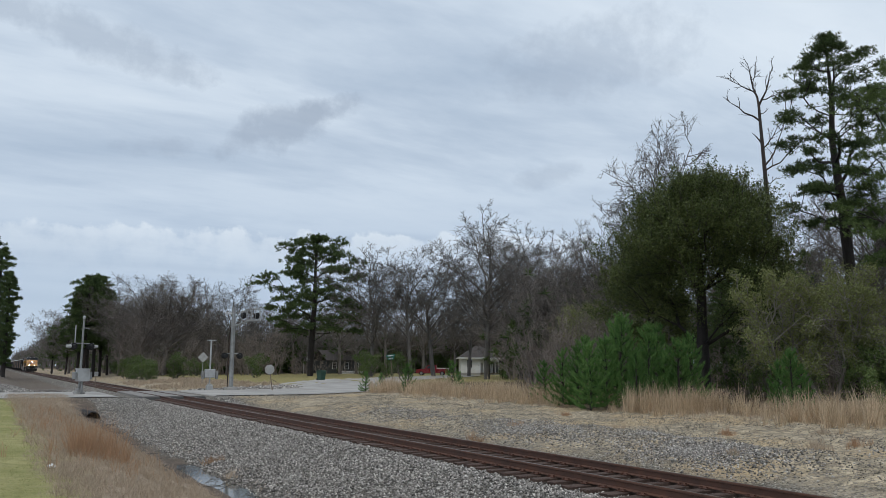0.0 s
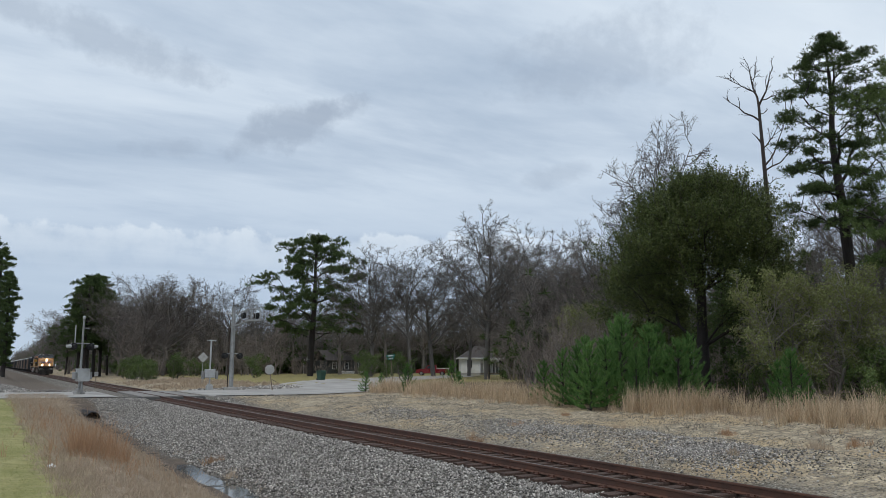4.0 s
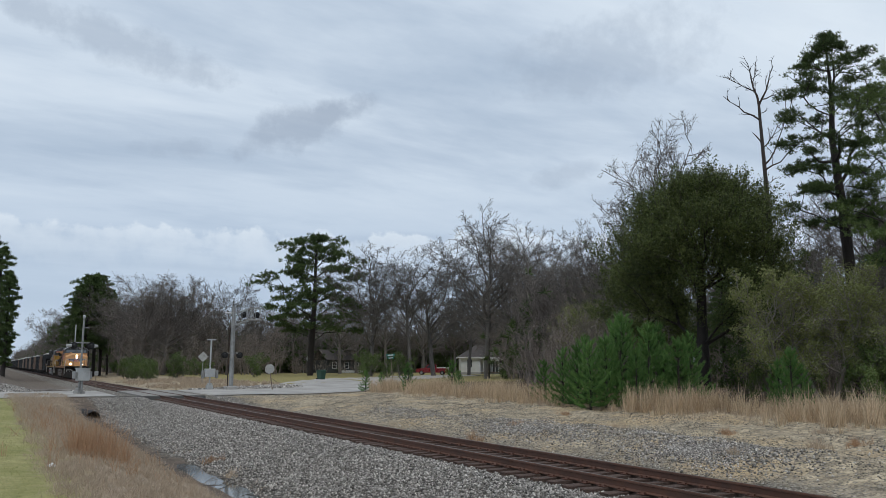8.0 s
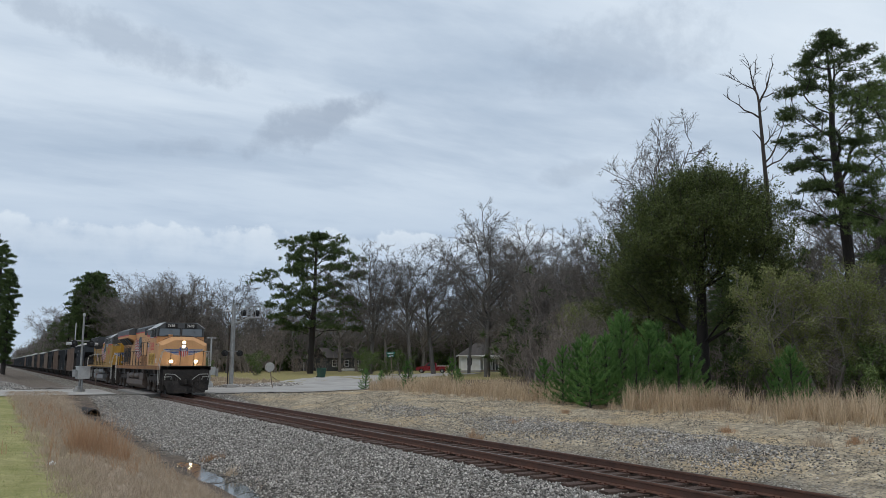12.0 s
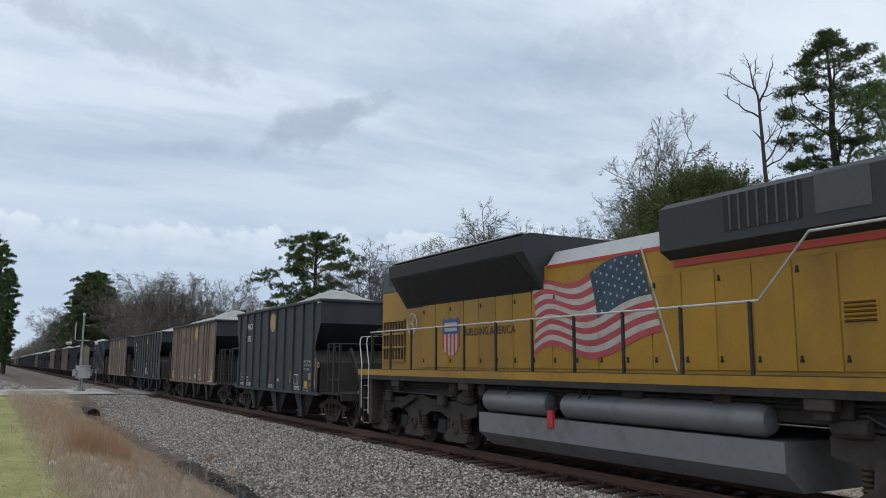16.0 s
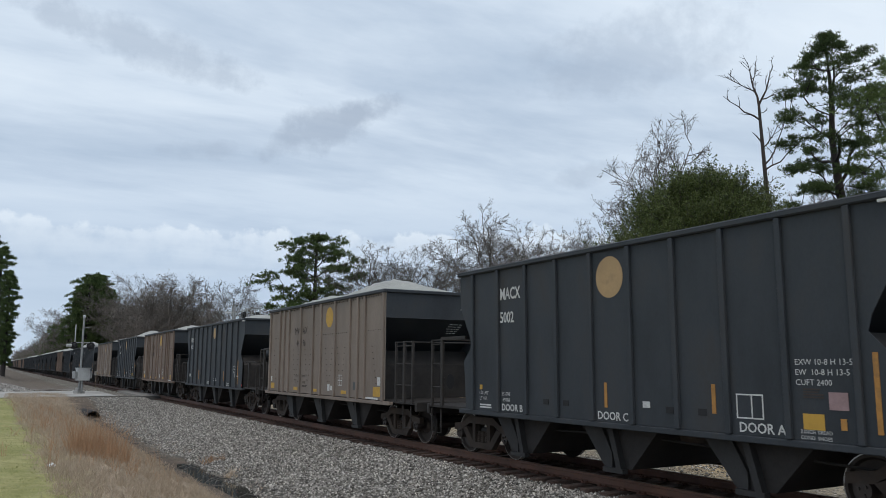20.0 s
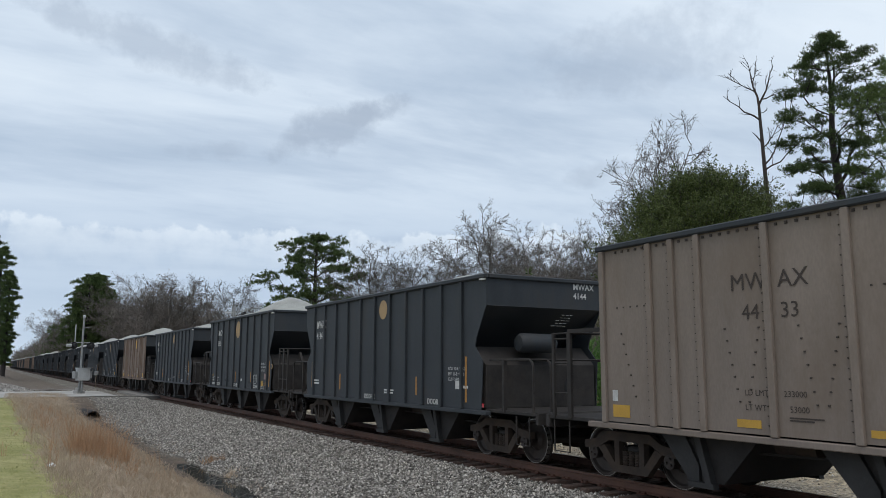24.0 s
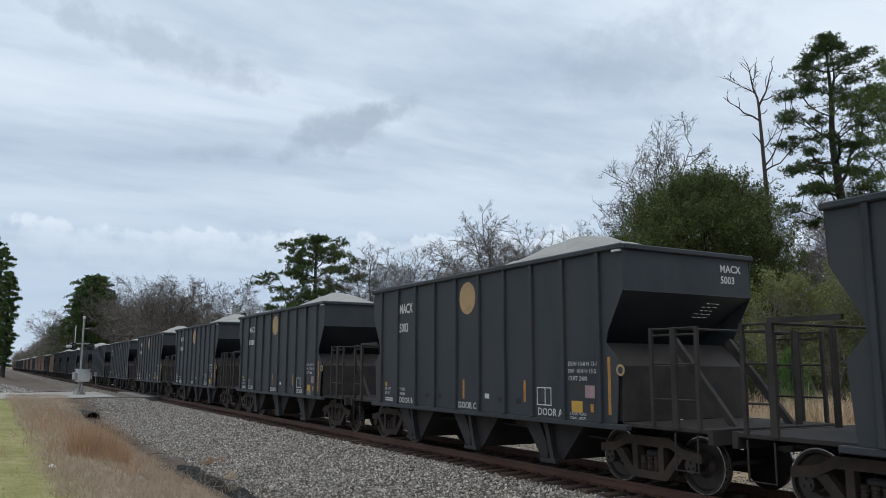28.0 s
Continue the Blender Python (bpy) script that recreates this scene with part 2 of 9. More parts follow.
def foliage(name, a, b, rough=0.6, trans=0.25):
    """Leaves whose green varies from leaf to leaf and from tree to tree."""
    m, nn, nl, bs = nodes_of(name)
    g = nn.new("ShaderNodeNewGeometry")
    oi = nn.new("ShaderNodeObjectInfo")
    vec = own_coords(nn, nl)
    k = mixc(nn, nl, 0.5, g.outputs["Random Per Island"], nz(nn, nl, vec, 0.6, 3))
    c = ramp(nn, nl, k, [(0.15, a), (0.85, b)])
    c = mixc(nn, nl, calc(nn, nl, "MULTIPLY", oi.outputs["Random"], 0.35), c, tuple(x * 0.6 for x in a))
    nl.new(c, bs.inputs["Base Color"])
    bs.inputs["Roughness"].default_value = rough
    bs.inputs["Specular IOR Level"].default_value = 0.25
    t = nn.new("ShaderNodeBsdfTranslucent")
    nl.new(c, t.inputs[0])
    mx = nn.new("ShaderNodeMixShader")
    mx.inputs[0].default_value = trans
    nl.new(bs.outputs[0], mx.inputs[1])
    nl.new(t.outputs[0], mx.inputs[2])
    nl.new(mx.outputs[0], nn["Material Output"].inputs[0])
    return m


def glow(name, col, power):
    m, nn, nl, bs = nodes_of(name)
    bs.inputs["Base Color"].default_value = (*col, 1)
    bs.inputs["Emission Color"].default_value = (*col, 1)
    bs.inputs["Emission Strength"].default_value = power
    return m


def glass(name, tint=(0.02, 0.025, 0.03), rough=0.06):
    m, nn, nl, bs = nodes_of(name)
    bs.inputs["Base Color"].default_value = (*tint, 1)
    bs.inputs["Roughness"].default_value = rough
    bs.inputs["Specular IOR Level"].default_value = 0.6
    return m


RAIL = surface("rail_steel", (0.12, 0.062, 0.044), 0.65, 0.15, 0.25, 2.0, (0.17, 0.075, 0.045), 0.4, 3.0, 80, 0.2)
RAIL_TOP = surface("worn_rail_head", (0.16, 0.11, 0.085), 0.4, 0.7, 0.2, 3.0, None, 0, 1, 120, 0.05)
TIE = surface("tie_wood", (0.085, 0.052, 0.04), 0.9, 0, 0.35, 4.0, (0.13, 0.09, 0.07), 0.35, 2.0, 50, 0.6, 0.02, (6, 1, 6))
IRON = surface("tie_plate_iron", (0.11, 0.05, 0.034), 0.75, 0.3, 0.3, 9.0, None, 0, 1, 90, 0.3)
BARK_PINE = surface("pine_bark", (0.034, 0.028, 0.025), 0.95, 0, 0.35, 1.5, (0.05, 0.038, 0.032), 0.3, 1.0, 14, 0.9, 0.05, (2, 2, 0.5))
BARK_GREY = surface("grey_bark", (0.14, 0.129, 0.12), 0.95, 0, 0.3, 1.2, (0.08, 0.07, 0.06), 0.35, 0.7, 20, 0.7, 0.03, (2, 2, 0.6))
BARK_BROWN = surface("brown_bark", (0.185, 0.164, 0.148), 0.95, 0, 0.3, 1.2, (0.07, 0.055, 0.048), 0.35, 0.7, 20, 0.7, 0.03, (2, 2, 0.6))
BARK_PALE = surface("pale_bark", (0.24, 0.22, 0.19), 0.95, 0, 0.3, 1.2, (0.14, 0.12, 0.1), 0.35, 0.7, 20, 0.7, 0.03, (2, 2, 0.6))
BARK_BRUSH = surface("brush_bark", (0.25, 0.215, 0.185), 0.95, 0, 0.35, 1.2, (0.1, 0.08, 0.07), 0.35, 0.7, 20, 0.7, 0.03, (2, 2, 0.6))
BARK_DEAD = surface("dead_wood", (0.05, 0.041, 0.037), 0.9, 0, 0.3, 1.2, (0.085, 0.05, 0.038), 0.4, 0.9, 20, 0.7, 0.03, (2, 2, 0.4))
NEEDLE = foliage("pine_needles", (0.026, 0.052, 0.018), (0.16, 0.22, 0.075))
NEEDLE_YOUNG = foliage("young_pine_needles", (0.045, 0.13, 0.038), (0.26, 0.44, 0.13))
LEAF_DARK = foliage("evergreen_leaves", (0.02, 0.042, 0.013), (0.24, 0.28, 0.09), 0.45, 0.32)
LEAF_SPRING = foliage("spring_leaves", (0.17, 0.2, 0.07), (0.32, 0.34, 0.14), 0.6, 0.4)
LEAF_SHRUB = foliage("shrub_leaves", (0.06, 0.105, 0.032), (0.19, 0.25, 0.08), 0.55, 0.3)
STRAW = foliage("dry_grass", (0.36, 0.26, 0.16), (0.86, 0.7, 0.5), 0.8, 0.35)
STRAW_RED = foliage("rusty_dry_grass", (0.36, 0.21, 0.12), (0.56, 0.37, 0.23), 0.8, 0.35)
STRAW_GREY = foliage("withered_grass", (0.38, 0.3, 0.22), (0.67, 0.545, 0.41), 0.85, 0.3)
LAWN = foliage("lawn_blades", (0.25, 0.27, 0.1), (0.48, 0.46, 0.21), 0.7, 0.35)
# ---------------------------------------------------------------- the lie of the land
def step(a, b, v):
    k = np.clip((v - a) / (b - a), 0, 1)
    return k * k * (3 - 2 * k)


PROFILE_L = [-400, -60, -14, -9.6, -8.6, -6.4, -5.6, -5.0, -2.1, -1.75, 1.75, 2.1, 3.4, 5.0, 9.0, 13.0, 20.0, 40.0, 70.0, 400.0]
PROFILE_Z = [0.6, 0.35, 0.27, 0.2, 0.0, -0.8, -0.98, -0.95, -0.34, -0.265, -0.265, -0.34, -0.5, -0.36, 0.02, 0.24, 0.36, 0.5, 0.62, 0.8]


def ground(x, y):
    """Height of the ground."""
    x, y = np.asarray(x, float), np.asarray(y, float)
    l = x - TX
    z = np.interp(l, PROFILE_L, PROFILE_Z)
    # embankment of the road over the ditches
    road = step(46, 54.5, y) * (1 - step(69, 74, y))
    off = np.abs(l) > 2.1
    deck = np.where(l < 0, -0.06 + 0.0 * l, -0.06 + np.clip(l - 2, 0, 30) * 0.014)
    z = np.where(off, z * (1 - road) + np.minimum(deck, 0.45) * road, z)
    # beyond the road the near side is nearly level gravel
    past = step(69, 78, y) * (l < -2.1)
    z = z * (1 - past) + np.where(l < -2.1, np.maximum(z, -0.45 + 0.0 * l), z) * past
    # heaps and hollows beside the track
    far = (l > 2.6) & (l < 14)
    mound = 0.26 * np.exp(-(((l - 5.6) / 1.6) ** 2 + ((y - 14.5) / 5) ** 2)) + 0.24 * np.exp(-(((l - 6.2) / 1.5) ** 2 + ((y - 24) / 6) ** 2)) \
        + 0.2 * np.exp(-(((l - 6.5) / 2.2) ** 2 + ((y - 38) / 5) ** 2)) + 0.22 * np.exp(-(((l - 7.5) / 1.5) ** 2 + ((y - 9.5) / 2.5) ** 2))
    z = z + np.where(far, mound, 0)
    lumpy = 0.05 * np.sin(1.7 * x + 0.6 * y) * np.sin(0.9 * y - 0.4 * x) + 0.03 * np.sin(3.1 * x - 2.3 * y + 1)
    calm = np.clip((np.abs(l) - 2.4) / 2.0, 0, 1) * (1 - road) * np.where(l < -9, 0.3, 1)
    pool = np.exp(-((l + 5.46 + 0.1 * np.sin(y * 0.9)) / 0.34) ** 2) * step(13.5, 15.5, y) * (1 - step(23.5, 26, y))
    ditch = np.exp(-((l + 5.46) / 0.9) ** 2)
    return z + lumpy * calm * (1 - 0.6 * ditch) - 0.12 * pool


def gz(x, y):
    return float(ground(x, y))


def ground_material():
    m, nn, nl, bs = nodes_of("ground_cover")
    geo = nn.new("ShaderNodeNewGeometry")
    pos = geo.outputs["Position"]
    sep = nn.new("ShaderNodeSeparateXYZ")
    nl.new(pos, sep.inputs[0])
    wob = nz(nn, nl, pos, 0.5, 5)
    wob2 = nz(nn, nl, pos, 2.5, 4)
    shift = calc(nn, nl, "ADD", calc(nn, nl, "MULTIPLY", calc(nn, nl, "SUBTRACT", wob, 0.5), 2.2), calc(nn, nl, "MULTIPLY", calc(nn, nl, "SUBTRACT", wob2, 0.5), 1.0))
    l = calc(nn, nl, "ADD", calc(nn, nl, "SUBTRACT", sep.outputs[0], TX), shift)

    def beyond(a, b, v=l):
        mr = nn.new("ShaderNodeMapRange")
        mr.inputs["From Min"].default_value, mr.inputs["From Max"].default_value = a, b
        nl.new(v, mr.inputs[0])
        return mr.outputs[0]

    vor = nn.new("ShaderNodeTexVoronoi")
    vor.inputs["Scale"].default_value = 17.0
    nl.new(pos, vor.inputs["Vector"])
    stone_rand = nn.new("ShaderNodeSeparateColor")
    nl.new(vor.outputs["Color"], stone_rand.inputs[0])
    fine = nz(nn, nl, pos, 30, 4)
    mid = nz(nn, nl, pos, 3.0, 5)
    broad = nz(nn, nl, pos, 0.25, 4)
    # crushed stone
    stone = ramp(nn, nl, stone_rand.outputs[0], [(0.0, (0.14, 0.13, 0.11)), (0.5, (0.29, 0.268, 0.23)), (0.9, (0.42, 0.392, 0.34)), (1.0, (0.62, 0.58, 0.52))])
    # near-black gaps put the shade between the stones into the colour
    stone = mixc(nn, nl, ramp(nn, nl, vor.outputs["Distance"], [(0.25, 0.0), (0.7, 0.75)]), stone, (0.03, 0.027, 0.025))
    stone = mixc(nn, nl, ramp(nn, nl, mid, [(0.5, 0.0), (0.75, 0.35)]), stone, (0.14, 0.105, 0.08))
    # sandy soil with stones
    dirt = ramp(nn, nl, mid, [(0.32, (0.24, 0.2, 0.145)), (0.5, (0.46, 0.385, 0.27)), (0.64, (0.68, 0.57, 0.4))])
    dirt = mixc(nn, nl, ramp(nn, nl, broad, [(0.5, 0.0), (0.62, 0.65)]), dirt, (0.62, 0.46, 0.26))
    dirt = mixc(nn, nl, ramp(nn, nl, stone_rand.outputs[1], [(0.2, 0.7), (0.42, 0.0)]), dirt, stone)
    dirt = mixc(nn, nl, 0.6, dirt, ramp(nn, nl, fine, [(0.3, 0.55), (0.7, 1.0)]), "MULTIPLY")
    # lawn, dead grass, forest floor
    lawn = ramp(nn, nl, mid, [(0.3, (0.28, 0.27, 0.11)), (0.7, (0.47, 0.43, 0.2))])
    lawn = mixc(nn, nl, ramp(nn, nl, broad, [(0.45, 0.0), (0.65, 0.7)]), lawn, (0.22, 0.24, 0.07))
    lawn = mixc(nn, nl, 0.5, lawn, ramp(nn, nl, fine, [(0.3, 0.5), (0.7, 1.0)]), "MULTIPLY")
    dead = ramp(nn, nl, mid, [(0.3, (0.3, 0.23, 0.165)), (0.7, (0.5, 0.405, 0.3))])
    dead = mixc(nn, nl, 0.6, dead, ramp(nn, nl, fine, [(0.3, 0.45), (0.7, 1.0)]), "MULTIPLY")
    litter = ramp(nn, nl, mid, [(0.3, (0.1, 0.072, 0.05)), (0.7, (0.19, 0.14, 0.095))])
    mud = ramp(nn, nl, mid, [(0.3, (0.09, 0.07, 0.055)), (0.7, (0.18, 0.145, 0.115))])
    c = mixc(nn, nl, beyond(-9.9, -9.1), lawn, dead)
    c = mixc(nn, nl, beyond(-6.9, -6.2), c, mud)
    c = mixc(nn, nl, beyond(-5.6, -4.9), c, stone)
    c = mixc(nn, nl, beyond(3.0, 4.6), c, dirt)
    c = mixc(nn, nl, beyond(13.2, 14.6), c, litter)
    # beyond the crossing: gravel apron on the near side, mown lots on the far side
    y = sep.outputs[1]
    near_side = calc(nn, nl, "MULTIPLY", beyond(66, 70, y), calc(nn, nl, "SUBTRACT", 1.0, beyond(-4.0, -3.0)))
    gravel = mixc(nn, nl, 0.5, stone, (0.4, 0.39, 0.38))
    apron = mixc(nn, nl, beyond(82, 92, y), gravel, mixc(nn, nl, 0.25, mud, stone))
    c = mixc(nn, nl, near_side, c, apron)
    lot = calc(nn, nl, "MULTIPLY", calc(nn, nl, "MULTIPLY", beyond(70, 74, y), calc(nn, nl, "SUBTRACT", 1.0, beyond(150, 170, y))), beyond(13.0, 15.0))
    yard = ramp(nn, nl, mid, [(0.3, (0.2, 0.19, 0.07)), (0.7, (0.34, 0.28, 0.13))])
    c = mixc(nn, nl, lot, c, yard)
    nl.new(c, bs.inputs["Base Color"])
    bs.inputs["Roughness"].default_value = 0.95
    bs.inputs["Specular IOR Level"].default_value = 0.2
    h = calc(nn, nl, "ADD", calc(nn, nl, "MULTIPLY", vor.outputs["Distance"], -0.6), calc(nn, nl, "MULTIPLY", fine, 0.5))
    bumped(nn, nl, bs, h, 0.9, 0.05)
    return m


def axis_steps(parts):
    out = []
    for a, b, d in parts:
        out += list(np.arange(a, b, d))
    return np.array(out + [parts[-1][1]])


def build_ground():
    xs = TX + axis_steps([(-1500, -200, 130), (-200, -40, 20), (-40, -12, 4), (-12, 15, 0.22), (15, 30, 0.8), (30, 90, 6), (90, 200, 15), (200, 1500, 130)])
    ys = axis_steps([(-1500, -200, 130), (-200, -30, 17), (-30, -4, 2), (-4, 45, 0.3), (45, 80, 0.6), (80, 180, 4), (180, 400, 20), (400, 2500, 150)])
    X, Y = np.meshgrid(xs, ys, indexing="ij")
    Z = ground(X, Y)
    v = np.stack([X, Y, Z], -1).reshape(-1, 3)
    n, k = len(xs), len(ys)
    i, j = np.meshgrid(np.arange(n - 1), np.arange(k - 1), indexing="ij")
    a = (i * k + j).ravel()
    me = raw_mesh("ground", v, np.stack([a, a + k, a + k + 1, a + 1], 1))
    me.shade_smooth()
    g = part("ground", me, ground_material())
    tagged(g, "gravelly trackside ground with dirt, ditch and mown grass", "ground", kind="structure")


build_ground()

ASPHALT = surface("old_asphalt", (0.39, 0.375, 0.35), 0.9, 0, 0.22, 0.5, (0.24, 0.225, 0.205), 0.4, 0.3, 45, 0.5, 0.01)

DECK = surface("worn_crossing_deck", (0.27, 0.255, 0.235), 0.9, 0, 0.25, 0.8, (0.12, 0.11, 0.1), 0.35, 0.8, 45, 0.5, 0.01)
# near-black colour stands in for the shaded drop along the paving's edge
EDGE_DARK = surface("near_black_edge", (0.04, 0.038, 0.035), 0.9, 0, 0.4, 1.5, (0.14, 0.13, 0.12), 0.2, 0.5, 45, 0.5, 0.01)


def build_road():
    """A road over the track that widens into a junction beyond it."""
    def strip(name, pts, label):
        # outline in plan, cut in short lengths and laid on the ground
        bm = bmesh.new()
        vs = [bm.verts.new((x, y, 0)) for x, y in pts]
        bm.faces.new(vs)
        for k in range(0, 48):
            x = -20 + k * 1.6
            bmesh.ops.bisect_plane(bm, geom=bm.verts[:] + bm.edges[:] + bm.faces[:], plane_co=(x, 0, 0), plane_no=(1, 0, 0))
        for k in range(0, 34):
            bmesh.ops.bisect_plane(bm, geom=bm.verts[:] + bm.edges[:] + bm.faces[:], plane_co=(0, 40 + 2.5 * k, 0), plane_no=(0, 1, 0))
        for v in bm.verts:
            v.co.z = gz(v.co.x, v.co.y) + 0.05
        me = bpy.data.meshes.new(name)
        bm.to_mesh(me)
        bm.free()
        tagged(part(name, me, ASPHALT), label, "road", kind="structure")

    strip("road_near", [(-40, 56.5), (TX - 2.05, 55.8), (TX - 2.05, 67.8), (-40, 68)], "worn grey asphalt road leading up to the rails")
    strip("road_far", [(TX + 2.05, 55.8), (TX + 9, 53), (TX + 14, 54.5), (TX + 20, 60), (TX + 30, 80), (TX + 62, 112), (TX + 58, 118), (TX + 24, 92), (TX + 14, 76), (TX + 7, 67.8), (TX + 2.05, 67.8)],
          "worn grey asphalt junction beside the track")
    # planks between and beside the rails
    crossing = thing("level_crossing", "weathered crossing panels laid between the rails", "crossing", kind="structure")
    plank = MB().box(-0.58, 0.58, 0, 3.0, -0.16, -0.012, 0.012).mesh("panel")
    side = MB().box(-0.52, 0.52, 0, 3.0, -0.16, -0.012, 0.012).mesh("panel")
    for k in range(4):
        for me, x in ((plank, TX), (side, TX - 1.42), (side, TX + 1.42)):
            part("panel", me, DECK, crossing, at=pose(x, 55.8 + 3.0 * k + 0.004 * k, 0))
    # black ramps put the shade below the crossing's end into colour
    part("end_ramp", MB().prism([(55.1, -0.3), (55.795, -0.3), (55.795, -0.03), (55.6, -0.06)], "x", TX - 0.66, TX + 0.66), EDGE_DARK, crossing, "black ramp standing in for the shaded drop at the crossing's end")
    for a, b in ((TX - 3.4, TX - 0.84), (TX + 0.84, TX + 2.1)):
        part("end_ramp", MB().prism([(55.0, -0.42), (55.795, -0.3), (55.795, -0.03), (55.5, -0.1)], "x", a, b), EDGE_DARK, crossing, "black ramp standing in for the shaded drop at the crossing's end")
    # dark lumps added to paint the dark gap between paving and ballast
    rr = random.Random(6)
    edge = thing("road_edge", "black lumps filling the dark gap along the asphalt's edge", "road edge", kind="structure")
    for k in range(14):
        u = k / 14
        x, y = TX + 2.1 + 6.8 * u, 55.75 - 2.72 * u
        part("asphalt_lump", MB().box(0, 0.46, -0.3, 0.05, -0.3, rr.uniform(-0.02, 0.035), 0.03), EDGE_DARK, edge, at=pose(x, y - 0.1, gz(x, y) + 0.03, rr.uniform(-4, 8), rr.uniform(-3, 3), -22 + rr.uniform(-12, 12)))


build_road()

# ---------------------------------------------------------------- track
RAIL_HALF = [(0.0, 0.0), (0.03, 0.0), (0.036, -0.008), (0.036, -0.035), (0.01, -0.045), (0.008, -0.14), (0.07, -0.158), (0.07, -0.172)]


def build_track():
    track = thing("railway_track", "rust-brown steel rails on dark creosoted ties", "railway track", kind="structure")
    prof = RAIL_HALF + [(-p, q) for p, q in reversed(RAIL_HALF[1:])]
    for sx in (-0.755, 0.755):
        part("rail", MB().prism([(TX + sx + p, q) for p, q in prof], "y", -200, 1500), RAIL, track, "rust-brown steel rail")
        part("rail_head", MB().box(TX + sx - 0.028, TX + sx + 0.028, -200, 1500, -0.002, 0.003), RAIL_TOP, track, "worn running surface of the rail")
    rng = random.Random(3)
    shapes = []
    for k in range(6):
        mb = MB().box(-1.3, 1.3, -0.115, 0.115, -0.36, -0.172, 0.012)
        mb.v = [(x + rng.uniform(-0.02, 0.02), y + rng.uniform(-0.012, 0.012), z + rng.uniform(-0.012, 0.004)) for x, y, z in mb.v]
        shapes.append(mb.mesh("tie"))
    fixings = MB()
    for sx in (-0.755, 0.755):
        fixings.box(sx - 0.17, sx + 0.17, -0.09, 0.09, -0.176, -0.162)
        for px, py in ((-0.1, -0.06), (0.1, 0.06), (-0.13, 0.05), (0.13, -0.05)):
            fixings.box(sx + px - 0.014, sx + px + 0.014, py - 0.014, py + 0.014, -0.165, -0.135)
    fix = fixings.mesh("tie_plates")
    rest = MB()
    for k in range(1000):
        y = -12 + 0.51 * k + rng.uniform(-0.03, 0.03)
        if 54.9 < y < 68.4:
            continue
        if y < 92 and y > -8:
            at = pose(TX + rng.uniform(-0.05, 0.05), y, rng.uniform(-0.012, 0.0), 0, 0, rng.uniform(-1.2, 1.2))
            part("tie", shapes[rng.randrange(6)], TIE, track, at=at)
            part("tie_plate", fix, IRON, track, at=pose(TX, y, 0))
        else:
            rest.box(TX - 1.3, TX + 1.3, y - 0.115, y + 0.115, -0.36, -0.172)
    r = part("distant_ties", rest, TIE, track, "dark ties running into the distance")
    r["kind"] = "stuff"


build_track()
